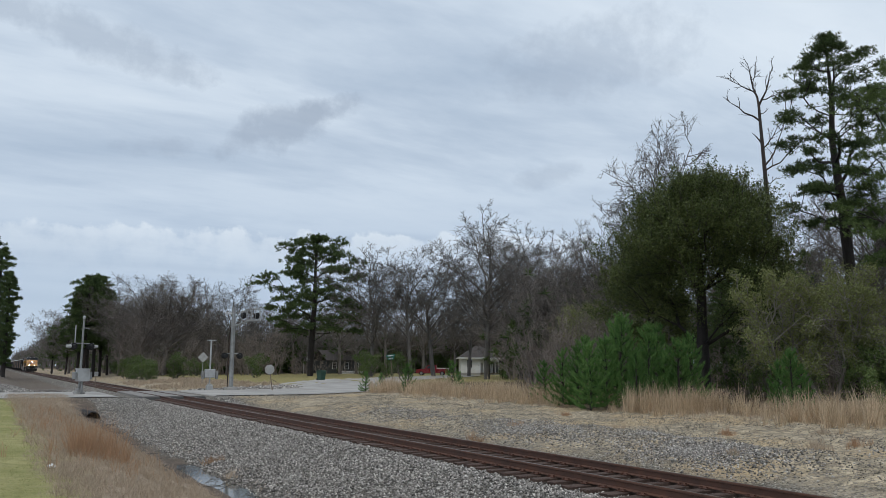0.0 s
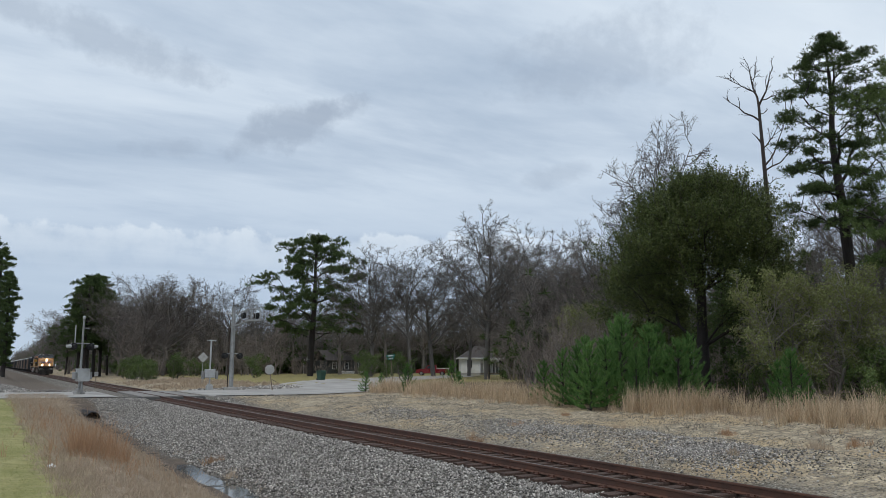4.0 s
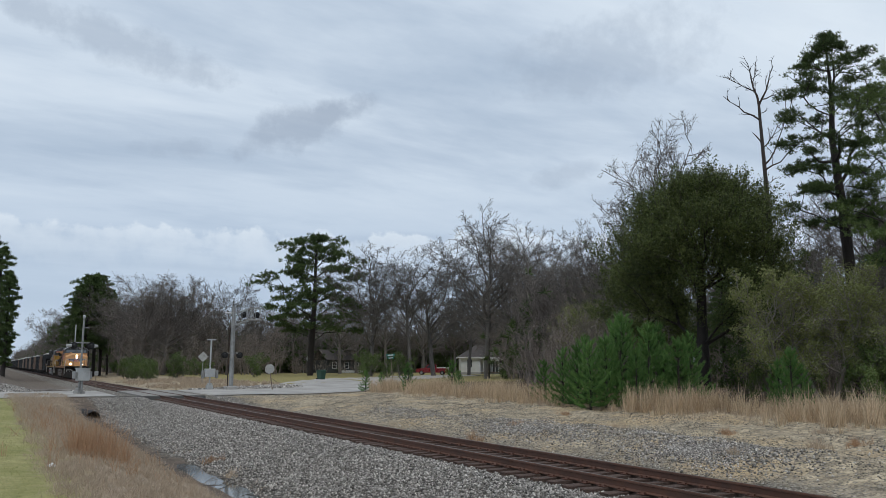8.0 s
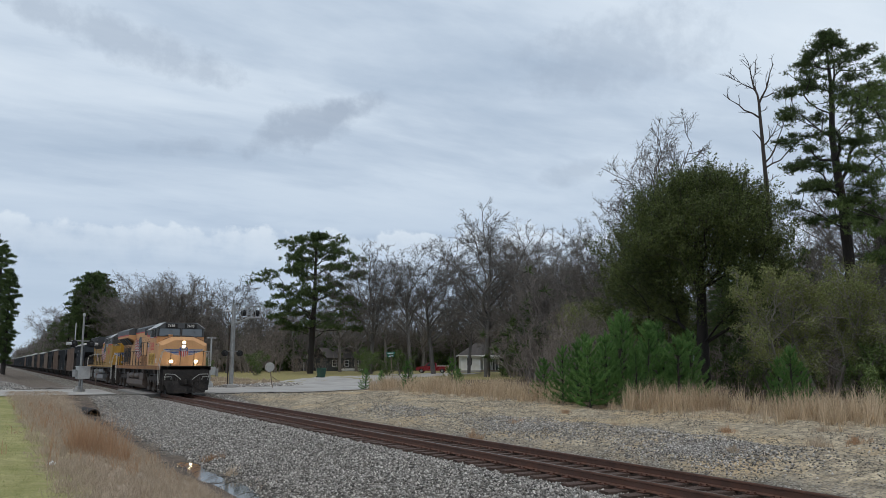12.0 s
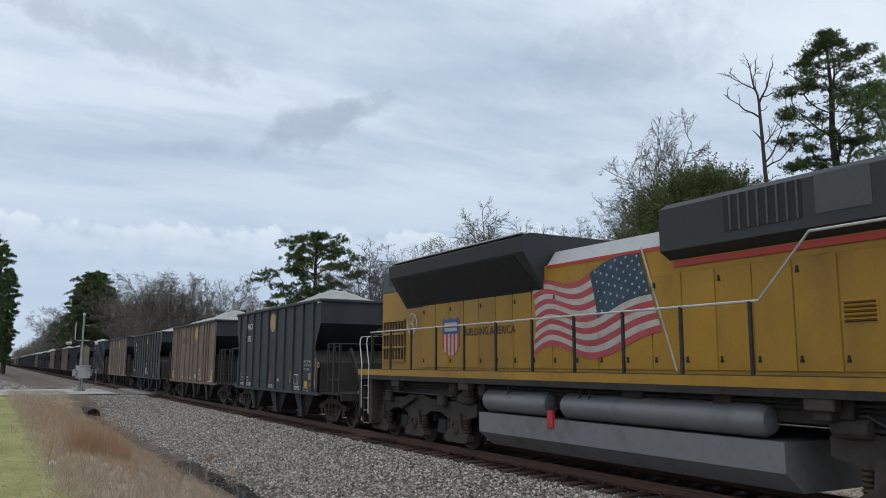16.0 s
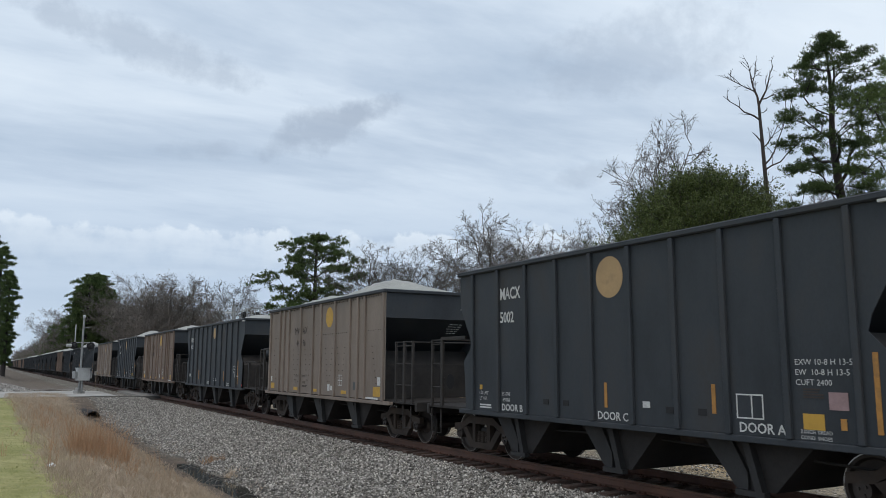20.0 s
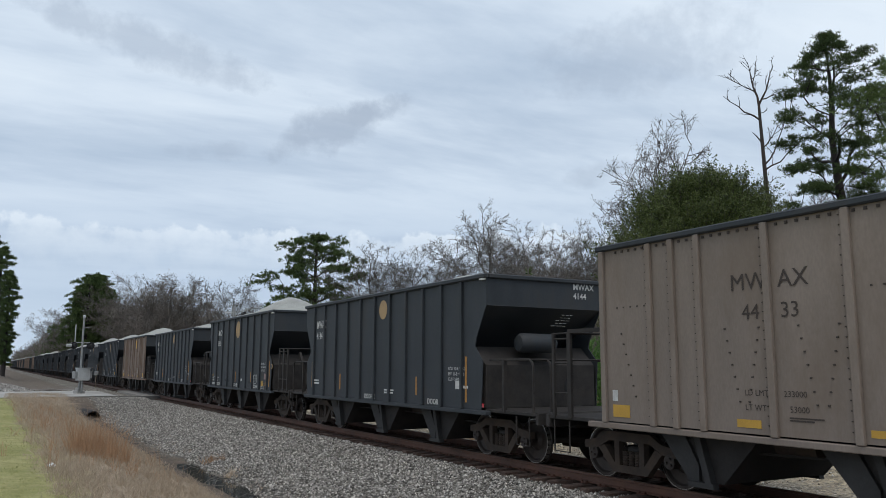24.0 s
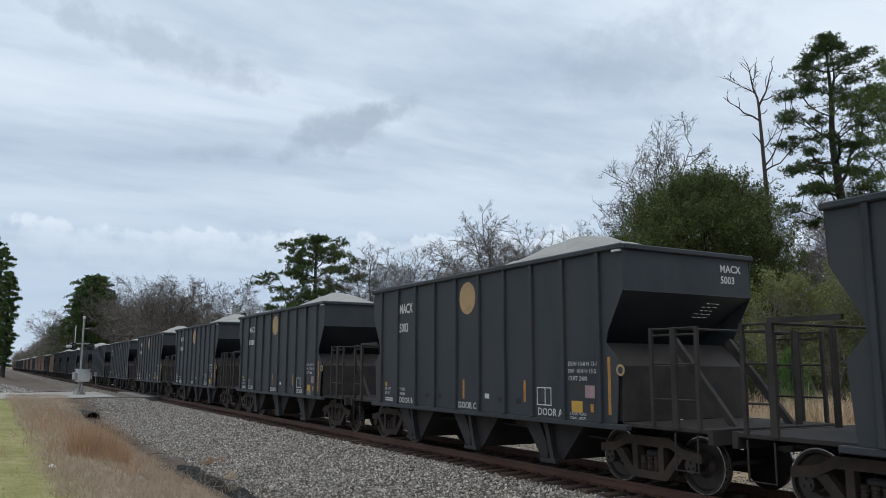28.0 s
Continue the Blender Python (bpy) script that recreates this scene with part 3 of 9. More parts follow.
# ---------------------------------------------------------------- vegetation
class Wood:
    """Branches as tapered tubes: built path by path, or grown towards points of a crown."""

    def __init__(self, seed, fine=0.012):
        self.rng = np.random.default_rng(seed)
        self.fine = fine
        self.v, self.f, self.n = [], [], 0
        self.tips = np.zeros((0, 3))
        self.aims = np.zeros((0, 3))

    def tube(self, path, radii, sides):
        P = np.array([tuple(p) for p in path], float)
        d = np.gradient(P, axis=0)
        d /= np.linalg.norm(d, axis=1)[:, None] + 1e-9
        ref = np.array([0.0, 0, 1]) if abs(d[0][2]) < 0.8 else np.array([1.0, 0, 0])
        s = np.cross(d, ref)
        s /= np.linalg.norm(s, axis=1)[:, None] + 1e-9
        u = np.cross(d, s)
        a = np.arange(sides) * 2 * np.pi / sides
        R = np.array(radii)[:, None, None]
        ring = P[:, None, :] + R * (np.cos(a)[None, :, None] * s[:, None, :] + np.sin(a)[None, :, None] * u[:, None, :])
        m = len(P)
        self.v.append(ring.reshape(-1, 3))
        i, k = np.meshgrid(np.arange(m - 1), np.arange(sides), indexing="ij")
        q = np.stack([i * sides + k, i * sides + (k + 1) % sides, (i + 1) * sides + (k + 1) % sides, (i + 1) * sides + k], -1).reshape(-1, 4)
        self.f.append(q + self.n)
        self.n += m * sides

    def pieces(self, A, B, ra, rb, sides):
        """Many single tapered pieces at once."""
        if not len(A):
            return
        d = B - A
        d /= np.linalg.norm(d, axis=1)[:, None] + 1e-9
        ref = np.where(np.abs(d[:, 2:3]) < 0.8, np.array([[0.0, 0, 1]]), np.array([[1.0, 0, 0]]))
        s = np.cross(d, ref)
        s /= np.linalg.norm(s, axis=1)[:, None] + 1e-9
        u = np.cross(d, s)
        a = np.arange(sides) * 2 * np.pi / sides
        ring = np.cos(a)[None, :, None] * s[:, None, :] + np.sin(a)[None, :, None] * u[:, None, :]
        v = np.stack([A[:, None] + ring * ra[:, None, None], B[:, None] + ring * rb[:, None, None]], 1).reshape(-1, 3)
        k = np.arange(sides)
        q = np.stack([k, (k + 1) % sides, sides + (k + 1) % sides, sides + k], -1)
        self.v.append(v)
        self.f.append((q[None] + (np.arange(len(A)) * 2 * sides)[:, None, None]).reshape(-1, 4) + self.n)
        self.n += len(v)

    def grow(self, stem, goals, r0, thrift=0.4):
        """Joins each goal to the growing tree where wood is saved and the way to the root stays short."""
        P = np.concatenate([np.asarray(stem, float), goals])
        ns, n = len(stem), len(P)
        par = np.full(n, -1)
        way = np.zeros(n)
        for i in range(1, ns):
            par[i] = i - 1
            way[i] = way[i - 1] + np.linalg.norm(P[i] - P[i - 1])
        cost = np.full(n, 1e9)
        for i in range(ns):
            c = np.linalg.norm(P - P[i], axis=1) + thrift * way[i]
            c[:ns] = 1e9
            better = c < cost
            cost[better], par[better] = c[better], i
        out = np.zeros(n, bool)
        out[:ns] = True
        order = []
        live = cost.copy()
        live[:ns] = 1e9
        for k in range(n - ns):
            i = int(np.argmin(live))
            live[i], out[i] = 1e9, True
            order.append(i)
            way[i] = way[par[i]] + np.linalg.norm(P[i] - P[par[i]])
            c = np.linalg.norm(P - P[i], axis=1) + thrift * way[i]
            better = (c < cost) & ~out
            cost[better], live[better], par[better] = c[better], c[better], i
        kids = np.zeros(n)
        np.add.at(kids, par[ns:], 1)
        for turn in range(2):
            total = np.zeros((n, 3))
            np.add.at(total, par[ns:], P[ns:])
            inner = (kids > 0) & (np.arange(n) >= ns)
            P[inner] = 0.56 * P[inner] + 0.2 * P[par[inner]] + 0.24 * total[inner] / kids[inner][:, None]
        area = np.full(n, 1.0)
        for i in order[::-1] + list(range(ns - 1, 0, -1)):
            area[par[i]] += area[i]
        rad = np.maximum(r0 * (area / area[0]) ** 0.54, self.fine)
        e = np.arange(1, n)
        ra = np.minimum(rad[par[e]], rad[e] * 1.25)
        for lo, hi, sides in ((0.0, 0.05, 3), (0.05, 0.12, 5), (0.12, 9, 8)):
            k = e[(rad[e] >= lo) & (rad[e] < hi)]
            self.pieces(P[par[k]], P[k], ra[k - 1], rad[k], sides)
        thin = e[(rad[e] < 0.05) & (e >= ns)]
        self.tips = np.concatenate([self.tips, P[thin]])
        d = P[thin] - P[par[thin]]
        self.aims = np.concatenate([self.aims, d / (np.linalg.norm(d, axis=1)[:, None] + 1e-9)])

    def fork(self, base, h, r, rx, low, limbs=12, lean=(0.0, 0.0), spread=1.0, counts=(8, 7, 7)):
        """A trunk that breaks into limbs, limbs into branches, branches into twigs. Gives the twigs' roots, ends and widths."""
        rng = self.rng

        def unit(q):
            return q / (np.linalg.norm(q, axis=-1, keepdims=True) + 1e-9)

        def lines(P0, D, L, K, wiggle, rise):
            """Polylines that start at P0 along D and bend a little."""
            P = [P0]
            d = unit(D)
            for k in range(K):
                d = unit(d + rng.normal(0, wiggle, d.shape) + (0, 0, rise))
                P.append(P[-1] + d * (L / K)[:, None])
            return np.stack(P, 1)

        def lay(P, ra, rb, sides):
            n, k = P.shape[0], P.shape[1] - 1
            u = np.linspace(0, 1, k + 1)
            R = ra[:, None] * (1 - u) + rb[:, None] * u
            self.pieces(P[:, :-1].reshape(-1, 3), P[:, 1:].reshape(-1, 3), R[:, :-1].ravel(), R[:, 1:].ravel(), sides)

        def sprout(P, L, R, each, ratio, first, angle):
            """Side branches along the outer part of each polyline."""
            n, k = P.shape[0], P.shape[1] - 1
            i = np.repeat(np.arange(n), each)
            u = first + (0.99 - first) * ((np.tile(np.arange(each), n) + rng.random(n * each)) / each)
            j = np.minimum((u * k).astype(int), k - 1)
            f = (u * k - j)[:, None]
            Q = P[i, j] * (1 - f) + P[i, j + 1] * f
            T = unit(P[i, j + 1] - P[i, j])
            side = unit(np.cross(T, rng.normal(0, 1, T.shape)))
            a = rng.normal(angle, 0.22, len(i))[:, None]
            D = T * np.cos(a) + side * np.sin(a)
            return Q, D, L[i] * ratio * (1.15 - 0.55 * u) * rng.uniform(0.7, 1.25, len(i)), R[i] * (1 - 0.6 * u)

        top = low + 0.45 * (1 - low)
        t = np.linspace(0, 1, 9)[:, None]
        stem = np.asarray(base, float) + np.concatenate([t * lean[0], t * lean[1], t * h * top], 1) + np.cumsum(rng.normal(0, 0.012 * h / 9, (9, 3)), 0) * (1, 1, 0)
        stem[0] = base
        self.tube(stem, list(np.linspace(r, r * 0.38, 9)), 8)
        u = low / top + (1 - low / top) * (np.arange(limbs) + rng.random(limbs)) / limbs
        P0 = np.stack([np.interp(u, t[:, 0], stem[:, c]) for c in range(3)], 1)
        a = 2.4 * np.arange(limbs) + rng.normal(0, 0.4, limbs)
        up = (0.45 + 1.25 * u ** 1.5) / spread
        D = np.stack([np.cos(a), np.sin(a), up], 1)
        reach = np.minimum(rx * (1.25 - 0.25 * u) * np.sqrt(1 + up * up) * 0.76, np.maximum(h * 0.9 - P0[:, 2], 0.22 * h) * 1.05)
        L1 = reach * rng.uniform(0.8, 1.1, limbs)
        P1 = lines(P0, D, L1, 7, 0.16, 0.05)
        R1 = r * (0.52 - 0.25 * u)
        lay(P1, R1, R1 * 0.25, 6)
        Q, D, L2, R2 = sprout(P1, L1, R1, counts[0], 0.46, 0.22, 0.78)
        P2 = lines(Q, D, L2, 5, 0.2, 0.05)
        R2 = np.maximum(R2 * 0.5, self.fine * 1.8)
        lay(P2, R2, np.maximum(R2 * 0.3, self.fine), 4)
        Q, D, L3, R3 = sprout(P2, L2, R2, counts[1], 0.5, 0.2, 0.85)
        P3 = lines(Q, D, L3, 3, 0.24, 0.04)
        R3 = np.maximum(R3 * 0.5, self.fine)
        lay(P3, R3, np.full(len(R3), self.fine * 0.6), 3)
        Q, D, L4, R4 = sprout(P3, L3, R3, counts[2], 0.55, 0.15, 0.8)
        D = unit(D + (0, 0, 0.08))
        self.tips = np.concatenate([self.tips, P3[:, 2], P3[:, -1], Q + D * L4[:, None] * 0.6])
        return Q, Q + D * L4[:, None]

    def mesh(self, name):
        me = raw_mesh(name, np.concatenate(self.v), np.concatenate(self.f))
        me.shade_smooth()
        return me


def blades(centres, aims, rng, count, length, width, spread, droop=0.0):
    """Slim triangles that fan out from centres: needles, twigs or grass."""
    C = np.repeat(np.asarray(centres, float), count, 0)
    A = np.repeat(np.asarray(aims, float), count, 0)
    n = len(C)
    d = A + rng.normal(0, spread, (n, 3))
    d /= np.linalg.norm(d, axis=1)[:, None] + 1e-9
    L = length * rng.uniform(0.6, 1.15, n)[:, None]
    s = np.cross(d, rng.normal(0, 1, (n, 3)))
    s /= np.linalg.norm(s, axis=1)[:, None] + 1e-9
    tip = C + d * L
    tip[:, 2] -= droop * L[:, 0]
    w = width * rng.uniform(0.6, 1.3, n)[:, None]
    v = np.stack([C - s * w / 2, C + s * w / 2, tip], 1).reshape(-1, 3)
    return v, np.arange(n * 3).reshape(-1, 3)


def twig_sprays(A, B, rng, width):
    """Fine twigs from A to B, each with two side shoots."""
    def spikes(a, b, w):
        d = b - a
        side = np.cross(d, rng.normal(0, 1, d.shape))
        side /= np.linalg.norm(side, axis=1)[:, None] + 1e-9
        return np.stack([a - side * w[:, None] / 2, a + side * w[:, None] / 2, b], 1).reshape(-1, 3)

    n = len(A)
    L = np.linalg.norm(B - A, axis=1)[:, None]
    out = [spikes(A, B, width * rng.uniform(0.8, 1.3, n))]
    for k in range(2):
        a = A + (B - A) * rng.uniform(0.25, 0.8, (n, 1))
        e = (B - A) / (L + 1e-9) + rng.normal(0, 0.6, (n, 3))
        out.append(spikes(a, a + e * L * rng.uniform(0.3, 0.55, (n, 1)), width * rng.uniform(0.55, 0.85, n)))
    v = np.concatenate(out)
    return v, np.arange(len(v)).reshape(-1, 3)


def leaf_cards(P, rng, size):
    """Small four-cornered leaves at random tilts."""
    n = len(P)
    a = rng.normal(0, 1, (n, 3))
    a /= np.linalg.norm(a, axis=1)[:, None]
    b = np.cross(a, rng.normal(0, 1, (n, 3)))
    b /= np.linalg.norm(b, axis=1)[:, None] + 1e-9
    s = size * rng.uniform(0.55, 1.3, n)[:, None]
    v = np.stack([P - a * s, P + b * s * 0.5, P + a * s, P - b * s * 0.5], 1).reshape(-1, 3)
    return v, np.arange(n * 4).reshape(-1, 4)


def crown_goals(rng, n, h, rx, low, lumps=14):
    """Points that fill a lumpy egg-shaped crown."""
    mid, half = h * (low + 1) / 2, h * (1 - low) / 2
    c = rng.normal(0, 1, (lumps, 3))
    c /= np.linalg.norm(c, axis=1)[:, None]
    c *= rng.uniform(0.35, 0.75, (lumps, 1))
    k = rng.integers(0, lumps, n)
    d = rng.normal(0, 1, (n, 3))
    d /= np.linalg.norm(d, axis=1)[:, None]
    p = c[k] + d * (0.42 * rng.random(n) ** 0.5)[:, None]
    loose = rng.random(n) < 0.6
    p[loose] = d[loose] * rng.random((loose.sum(), 1)) ** 0.36
    p[:, :2] *= (1.0 + 0.18 * p[:, 2:3])
    return p * (rx, rx, half) + (0, 0, mid)


def stem_path(rng, h, n, lean=0.03, wander=0.02):
    t = np.linspace(0, 1, n)[:, None]
    a = rng.uniform(0, 6.28)
    return np.concatenate([t * h * lean * math.cos(a), t * h * lean * math.sin(a), t * h - 0.15], 1) + np.cumsum(rng.normal(0, wander, (n, 3)), 0) * (1, 1, 0)


def bare_tree(name, seed, h, r, rx, low, bark, label, limbs=12, twig=0.022, leaves=None, leaf_size=0.05, per_tip=3, share=0.6, stems=1, spread=1.0, counts=(8, 7, 7), group="", category="tree", fine=0.012):
    """A leafless or thinly leaved tree or shrub."""
    w = Wood(seed, fine)
    rng = w.rng
    A, B = [], []
    for k in range(stems):
        if stems == 1:
            a, b = w.fork((0, 0, -0.1), h, r, rx, low, limbs, rng.normal(0, 0.03 * h, 2), spread, counts)
        else:
            q = 2 * math.pi * k / stems + rng.uniform(-0.5, 0.5)
            out = np.array([math.cos(q), math.sin(q)])
            a, b = w.fork((*(out * 0.2), -0.1), h * rng.uniform(0.65, 1.0), r, rx * 0.62, low, limbs, out * rx * rng.uniform(0.2, 0.55), spread, counts)
        A.append(a)
        B.append(b)
    t = thing(name, label, category, group)
    part("stem" if stems > 1 else "trunk", w.mesh("branches"), bark, t)
    part("twig_mass", raw_mesh("twigs", *twig_sprays(np.concatenate(A), np.concatenate(B), rng, twig)), bark, t)["kind"] = "stuff"
    if leaves:
        C = w.tips
        keep = np.sin(C[:, 0] * 1.7 + seed) * np.sin(C[:, 1] * 1.9) + 0.8 * np.sin(C[:, 2] * 2.3) + rng.normal(0, 0.5, len(C)) < (share - 0.5) * 3
        P = np.repeat(C[keep], per_tip, 0)
        P = P + rng.normal(0, 0.11, P.shape)
        part("leaves", raw_mesh("leaves", *leaf_cards(P, rng, leaf_size)), leaves, t)
    return t


def pine_tree(name, seed, h, r, outline, pads, pad, label, needles=None, tufts=5, blade=(0.5, 0.07), group="", bark=None):
    """A pine: straight bole, crooked limbs, flat pads of needle tufts. outline: the crown's radius at shares of the height."""
    w = Wood(seed, 0.018)
    rng = w.rng
    stem = stem_path(rng, h * 0.97, 16, 0.012, 0.05)
    goals, tuft = [], []
    ts, rs = zip(*outline)
    golden = rng.uniform(0, 6.28)
    for k in range(pads):
        t = ts[0] + (ts[-1] - ts[0]) * (k + rng.uniform(0, 1)) / pads
        golden += 2.4 + rng.normal(0, 0.35)
        far = np.interp(t, ts, rs) * rng.uniform(0.35, 1.03)
        i = min(int(t / 0.97 * 15), 14)
        root = stem[i]
        c = np.array([root[0] + far * math.cos(golden), root[1] + far * math.sin(golden), h * t + far * rng.uniform(-0.04, 0.16)])
        base = np.array([root[0], root[1], h * t - far * rng.uniform(0.1, 0.25)])
        for s in np.arange(1, int(far / 0.9) + 1) * 0.9 / max(far, 0.9):
            goals.append(base * (1 - s) + c * s + rng.normal(0, 0.09, 3))
        m = int(9 + 5 * pad)
        q = rng.normal(0, 0.5, (m, 3)) * (pad, pad, pad * 0.3) * min(1.0, 0.45 + far * 0.2)
        q[:, 2] += 0.12 * pad - 0.2 * np.hypot(q[:, 0], q[:, 1])
        goals += list(c + q)
        tuft += list(c + q)
    w.grow(stem, np.array(goals), r, 0.3)
    t = thing(name, label, "tree", group)
    part("trunk", w.mesh("trunk"), bark or BARK_PINE, t)
    C = np.repeat(np.array(tuft), tufts, 0)
    C = C + rng.normal(0, 0.17 * pad, C.shape) * (1, 1, 0.5)
    A = np.tile((0, 0, 0.6), (len(C), 1)) + rng.normal(0, 0.35, C.shape)
    part("needles", raw_mesh("needles", *blades(C, A, rng, 12, blade[0], blade[1], 0.85)), needles or NEEDLE, t)
    return t


def young_pine(name, seed, h, label, group=""):
    """A bushy young pine: bottle brushes of needles that turn up at their ends, and a leader."""
    w = Wood(seed)
    rng = w.rng
    w.tube([(0, 0, -0.1), (rng.normal(0, 0.05), rng.normal(0, 0.05), h * 0.5), (0, 0, h * 0.96)], [0.06, 0.04, 0.015], 6)
    C, A = [], []
    whorls = int(h / 0.36)
    for i in range(whorls):
        t = 0.01 + 0.94 * ((i + 0.5) / whorls) ** 1.15
        turn = rng.uniform(0, 6.28)
        for b in range(6):
            a = turn + b * 1.05 + rng.normal(0, 0.18)
            L = (h * 0.36 * (1 - t) ** 0.8 + 0.16) * rng.uniform(0.65, 1.15)
            p = np.array([0, 0, h * t + rng.normal(0, 0.06)])
            d = np.array([math.cos(a), math.sin(a), 0.12 + 0.9 * t])
            d /= np.linalg.norm(d)
            mid = p + d * L * 0.6
            tip = mid + (d + (0, 0, 0.75)) * L * 0.34
            w.tube([p, mid, tip], [0.016, 0.011, 0.005], 3)
            steps = int(3 + L * 15)
            for s in range(steps):
                e = 0.25 + 0.75 * (s + rng.random()) / steps
                q = p + (mid - p) * e / 0.62 if e < 0.62 else mid + (tip - mid) * (e - 0.62) / 0.38
                C.append(q)
                A.append(d * 0.8 + (0, 0, 0.35 + 0.8 * e))
    for s in range(14):
        C.append(np.array([0, 0, h * (0.84 + 0.013 * s)]))
        A.append(np.array([0, 0, 1.3]))
    t = thing(name, label, "young pine", group)
    part("stem", w.mesh("stem"), BARK_PINE, t)
    part("needles", raw_mesh("needles", *blades(C, A, rng, 15, 0.22, 0.024, 0.55)), NEEDLE_YOUNG, t)
    return t


def broad_evergreen(name, seed, h, rx, label, leaves, tips, per_tip, leaf=0.06, base=0.42, stem_r=0.28):
    """A dense round-headed evergreen: sprays of small leaves at the ends of its branches, loose shoots on top."""
    w = Wood(seed)
    rng = w.rng
    lumps = max(40, tips // 22)
    z = np.concatenate([rng.random(lumps) ** 0.9, 0.75 + 0.3 * rng.random(lumps // 8)])
    a = rng.uniform(0, 2 * np.pi, len(z))
    uneven = 1 + 0.1 * np.sin(3 * a + 1.1) + 0.08 * np.sin(5 * a + 7 * z)
    ring = np.interp(z, [0, 0.1, 0.32, 0.55, 0.75, 0.9, 1.0], [0.6, 0.86, 1.0, 0.97, 0.84, 0.6, 0.25]) * uneven
    out = np.sqrt(rng.uniform(0.1, 1.0, len(z)))
    low = base + 0.1 * np.sin(2 * a + 0.6)
    centre = np.stack([rx * ring * out * np.cos(a), rx * ring * out * np.sin(a), h * (low + (0.95 - low) * z)], 1)
    wide = rng.uniform(0.07, 0.14, len(z)) * rx
    pick = rng.integers(0, len(z), tips)
    P = centre[pick] + rng.normal(0, 1, (tips, 3)) * wide[pick][:, None] * (1, 1, 0.6)
    z, out = (P[:, 2] / h - base) / (0.95 - base), np.hypot(P[:, 0], P[:, 1]) / rx
    core = P[rng.permutation(tips)[:700]] * (0.94, 0.94, 0.99)
    w.grow(stem_path(rng, h * 0.62, 6, 0.02), core, stem_r)
    aim = P - (0, 0, h * (base - 0.05))
    aim /= np.linalg.norm(aim, axis=1)[:, None]
    aim = aim + rng.normal(0, 0.3, aim.shape) + (0, 0, 0.35)
    aim /= np.linalg.norm(aim, axis=1)[:, None]
    long = rng.uniform(0.25, 0.75, tips)
    top = (z > 0.6) & (rng.random(tips) < 0.35)
    long[top] *= 1.7
    k = np.repeat(np.arange(tips), per_tip)
    u = rng.uniform(-0.6, 1.0, len(k))[:, None]
    fat = 0.17 * (1 - 0.75 * np.clip(u, 0, 1))
    Q = P[k] + aim[k] * u * long[k][:, None] + rng.normal(0, 1, (len(k), 3)) * fat
    t = thing(name, label, "tree")
    w.pieces(P - aim * 0.4 * long[:, None], P + aim * 0.95 * long[:, None], np.full(tips, 0.012), np.full(tips, 0.004), 3)
    part("trunk", w.mesh("trunk"), BARK_PINE, t)
    part("crown", raw_mesh("crown", *leaf_cards(Q, rng, leaf)), leaves, t)
    return t


def plant(t, x, y, rz=0.0, s=1.0, copy=True, wide=1.0):
    """Stands a tree, or a copy of it, on the ground."""
    m = pose(x, y, gz(x, y) - 0.03, 0, 0, rz)
    o = copy_thing(t, m) if copy else t
    if not copy:
        o.matrix_basis = m
    o.scale = (s * wide, s * wide, s)
    return o


def spot(px, d):
    """Plan place at bearing px (degrees right of the view's heading) and d metres off."""
    a = radians(29.574 + px)
    return d * math.sin(a), d * math.cos(a)


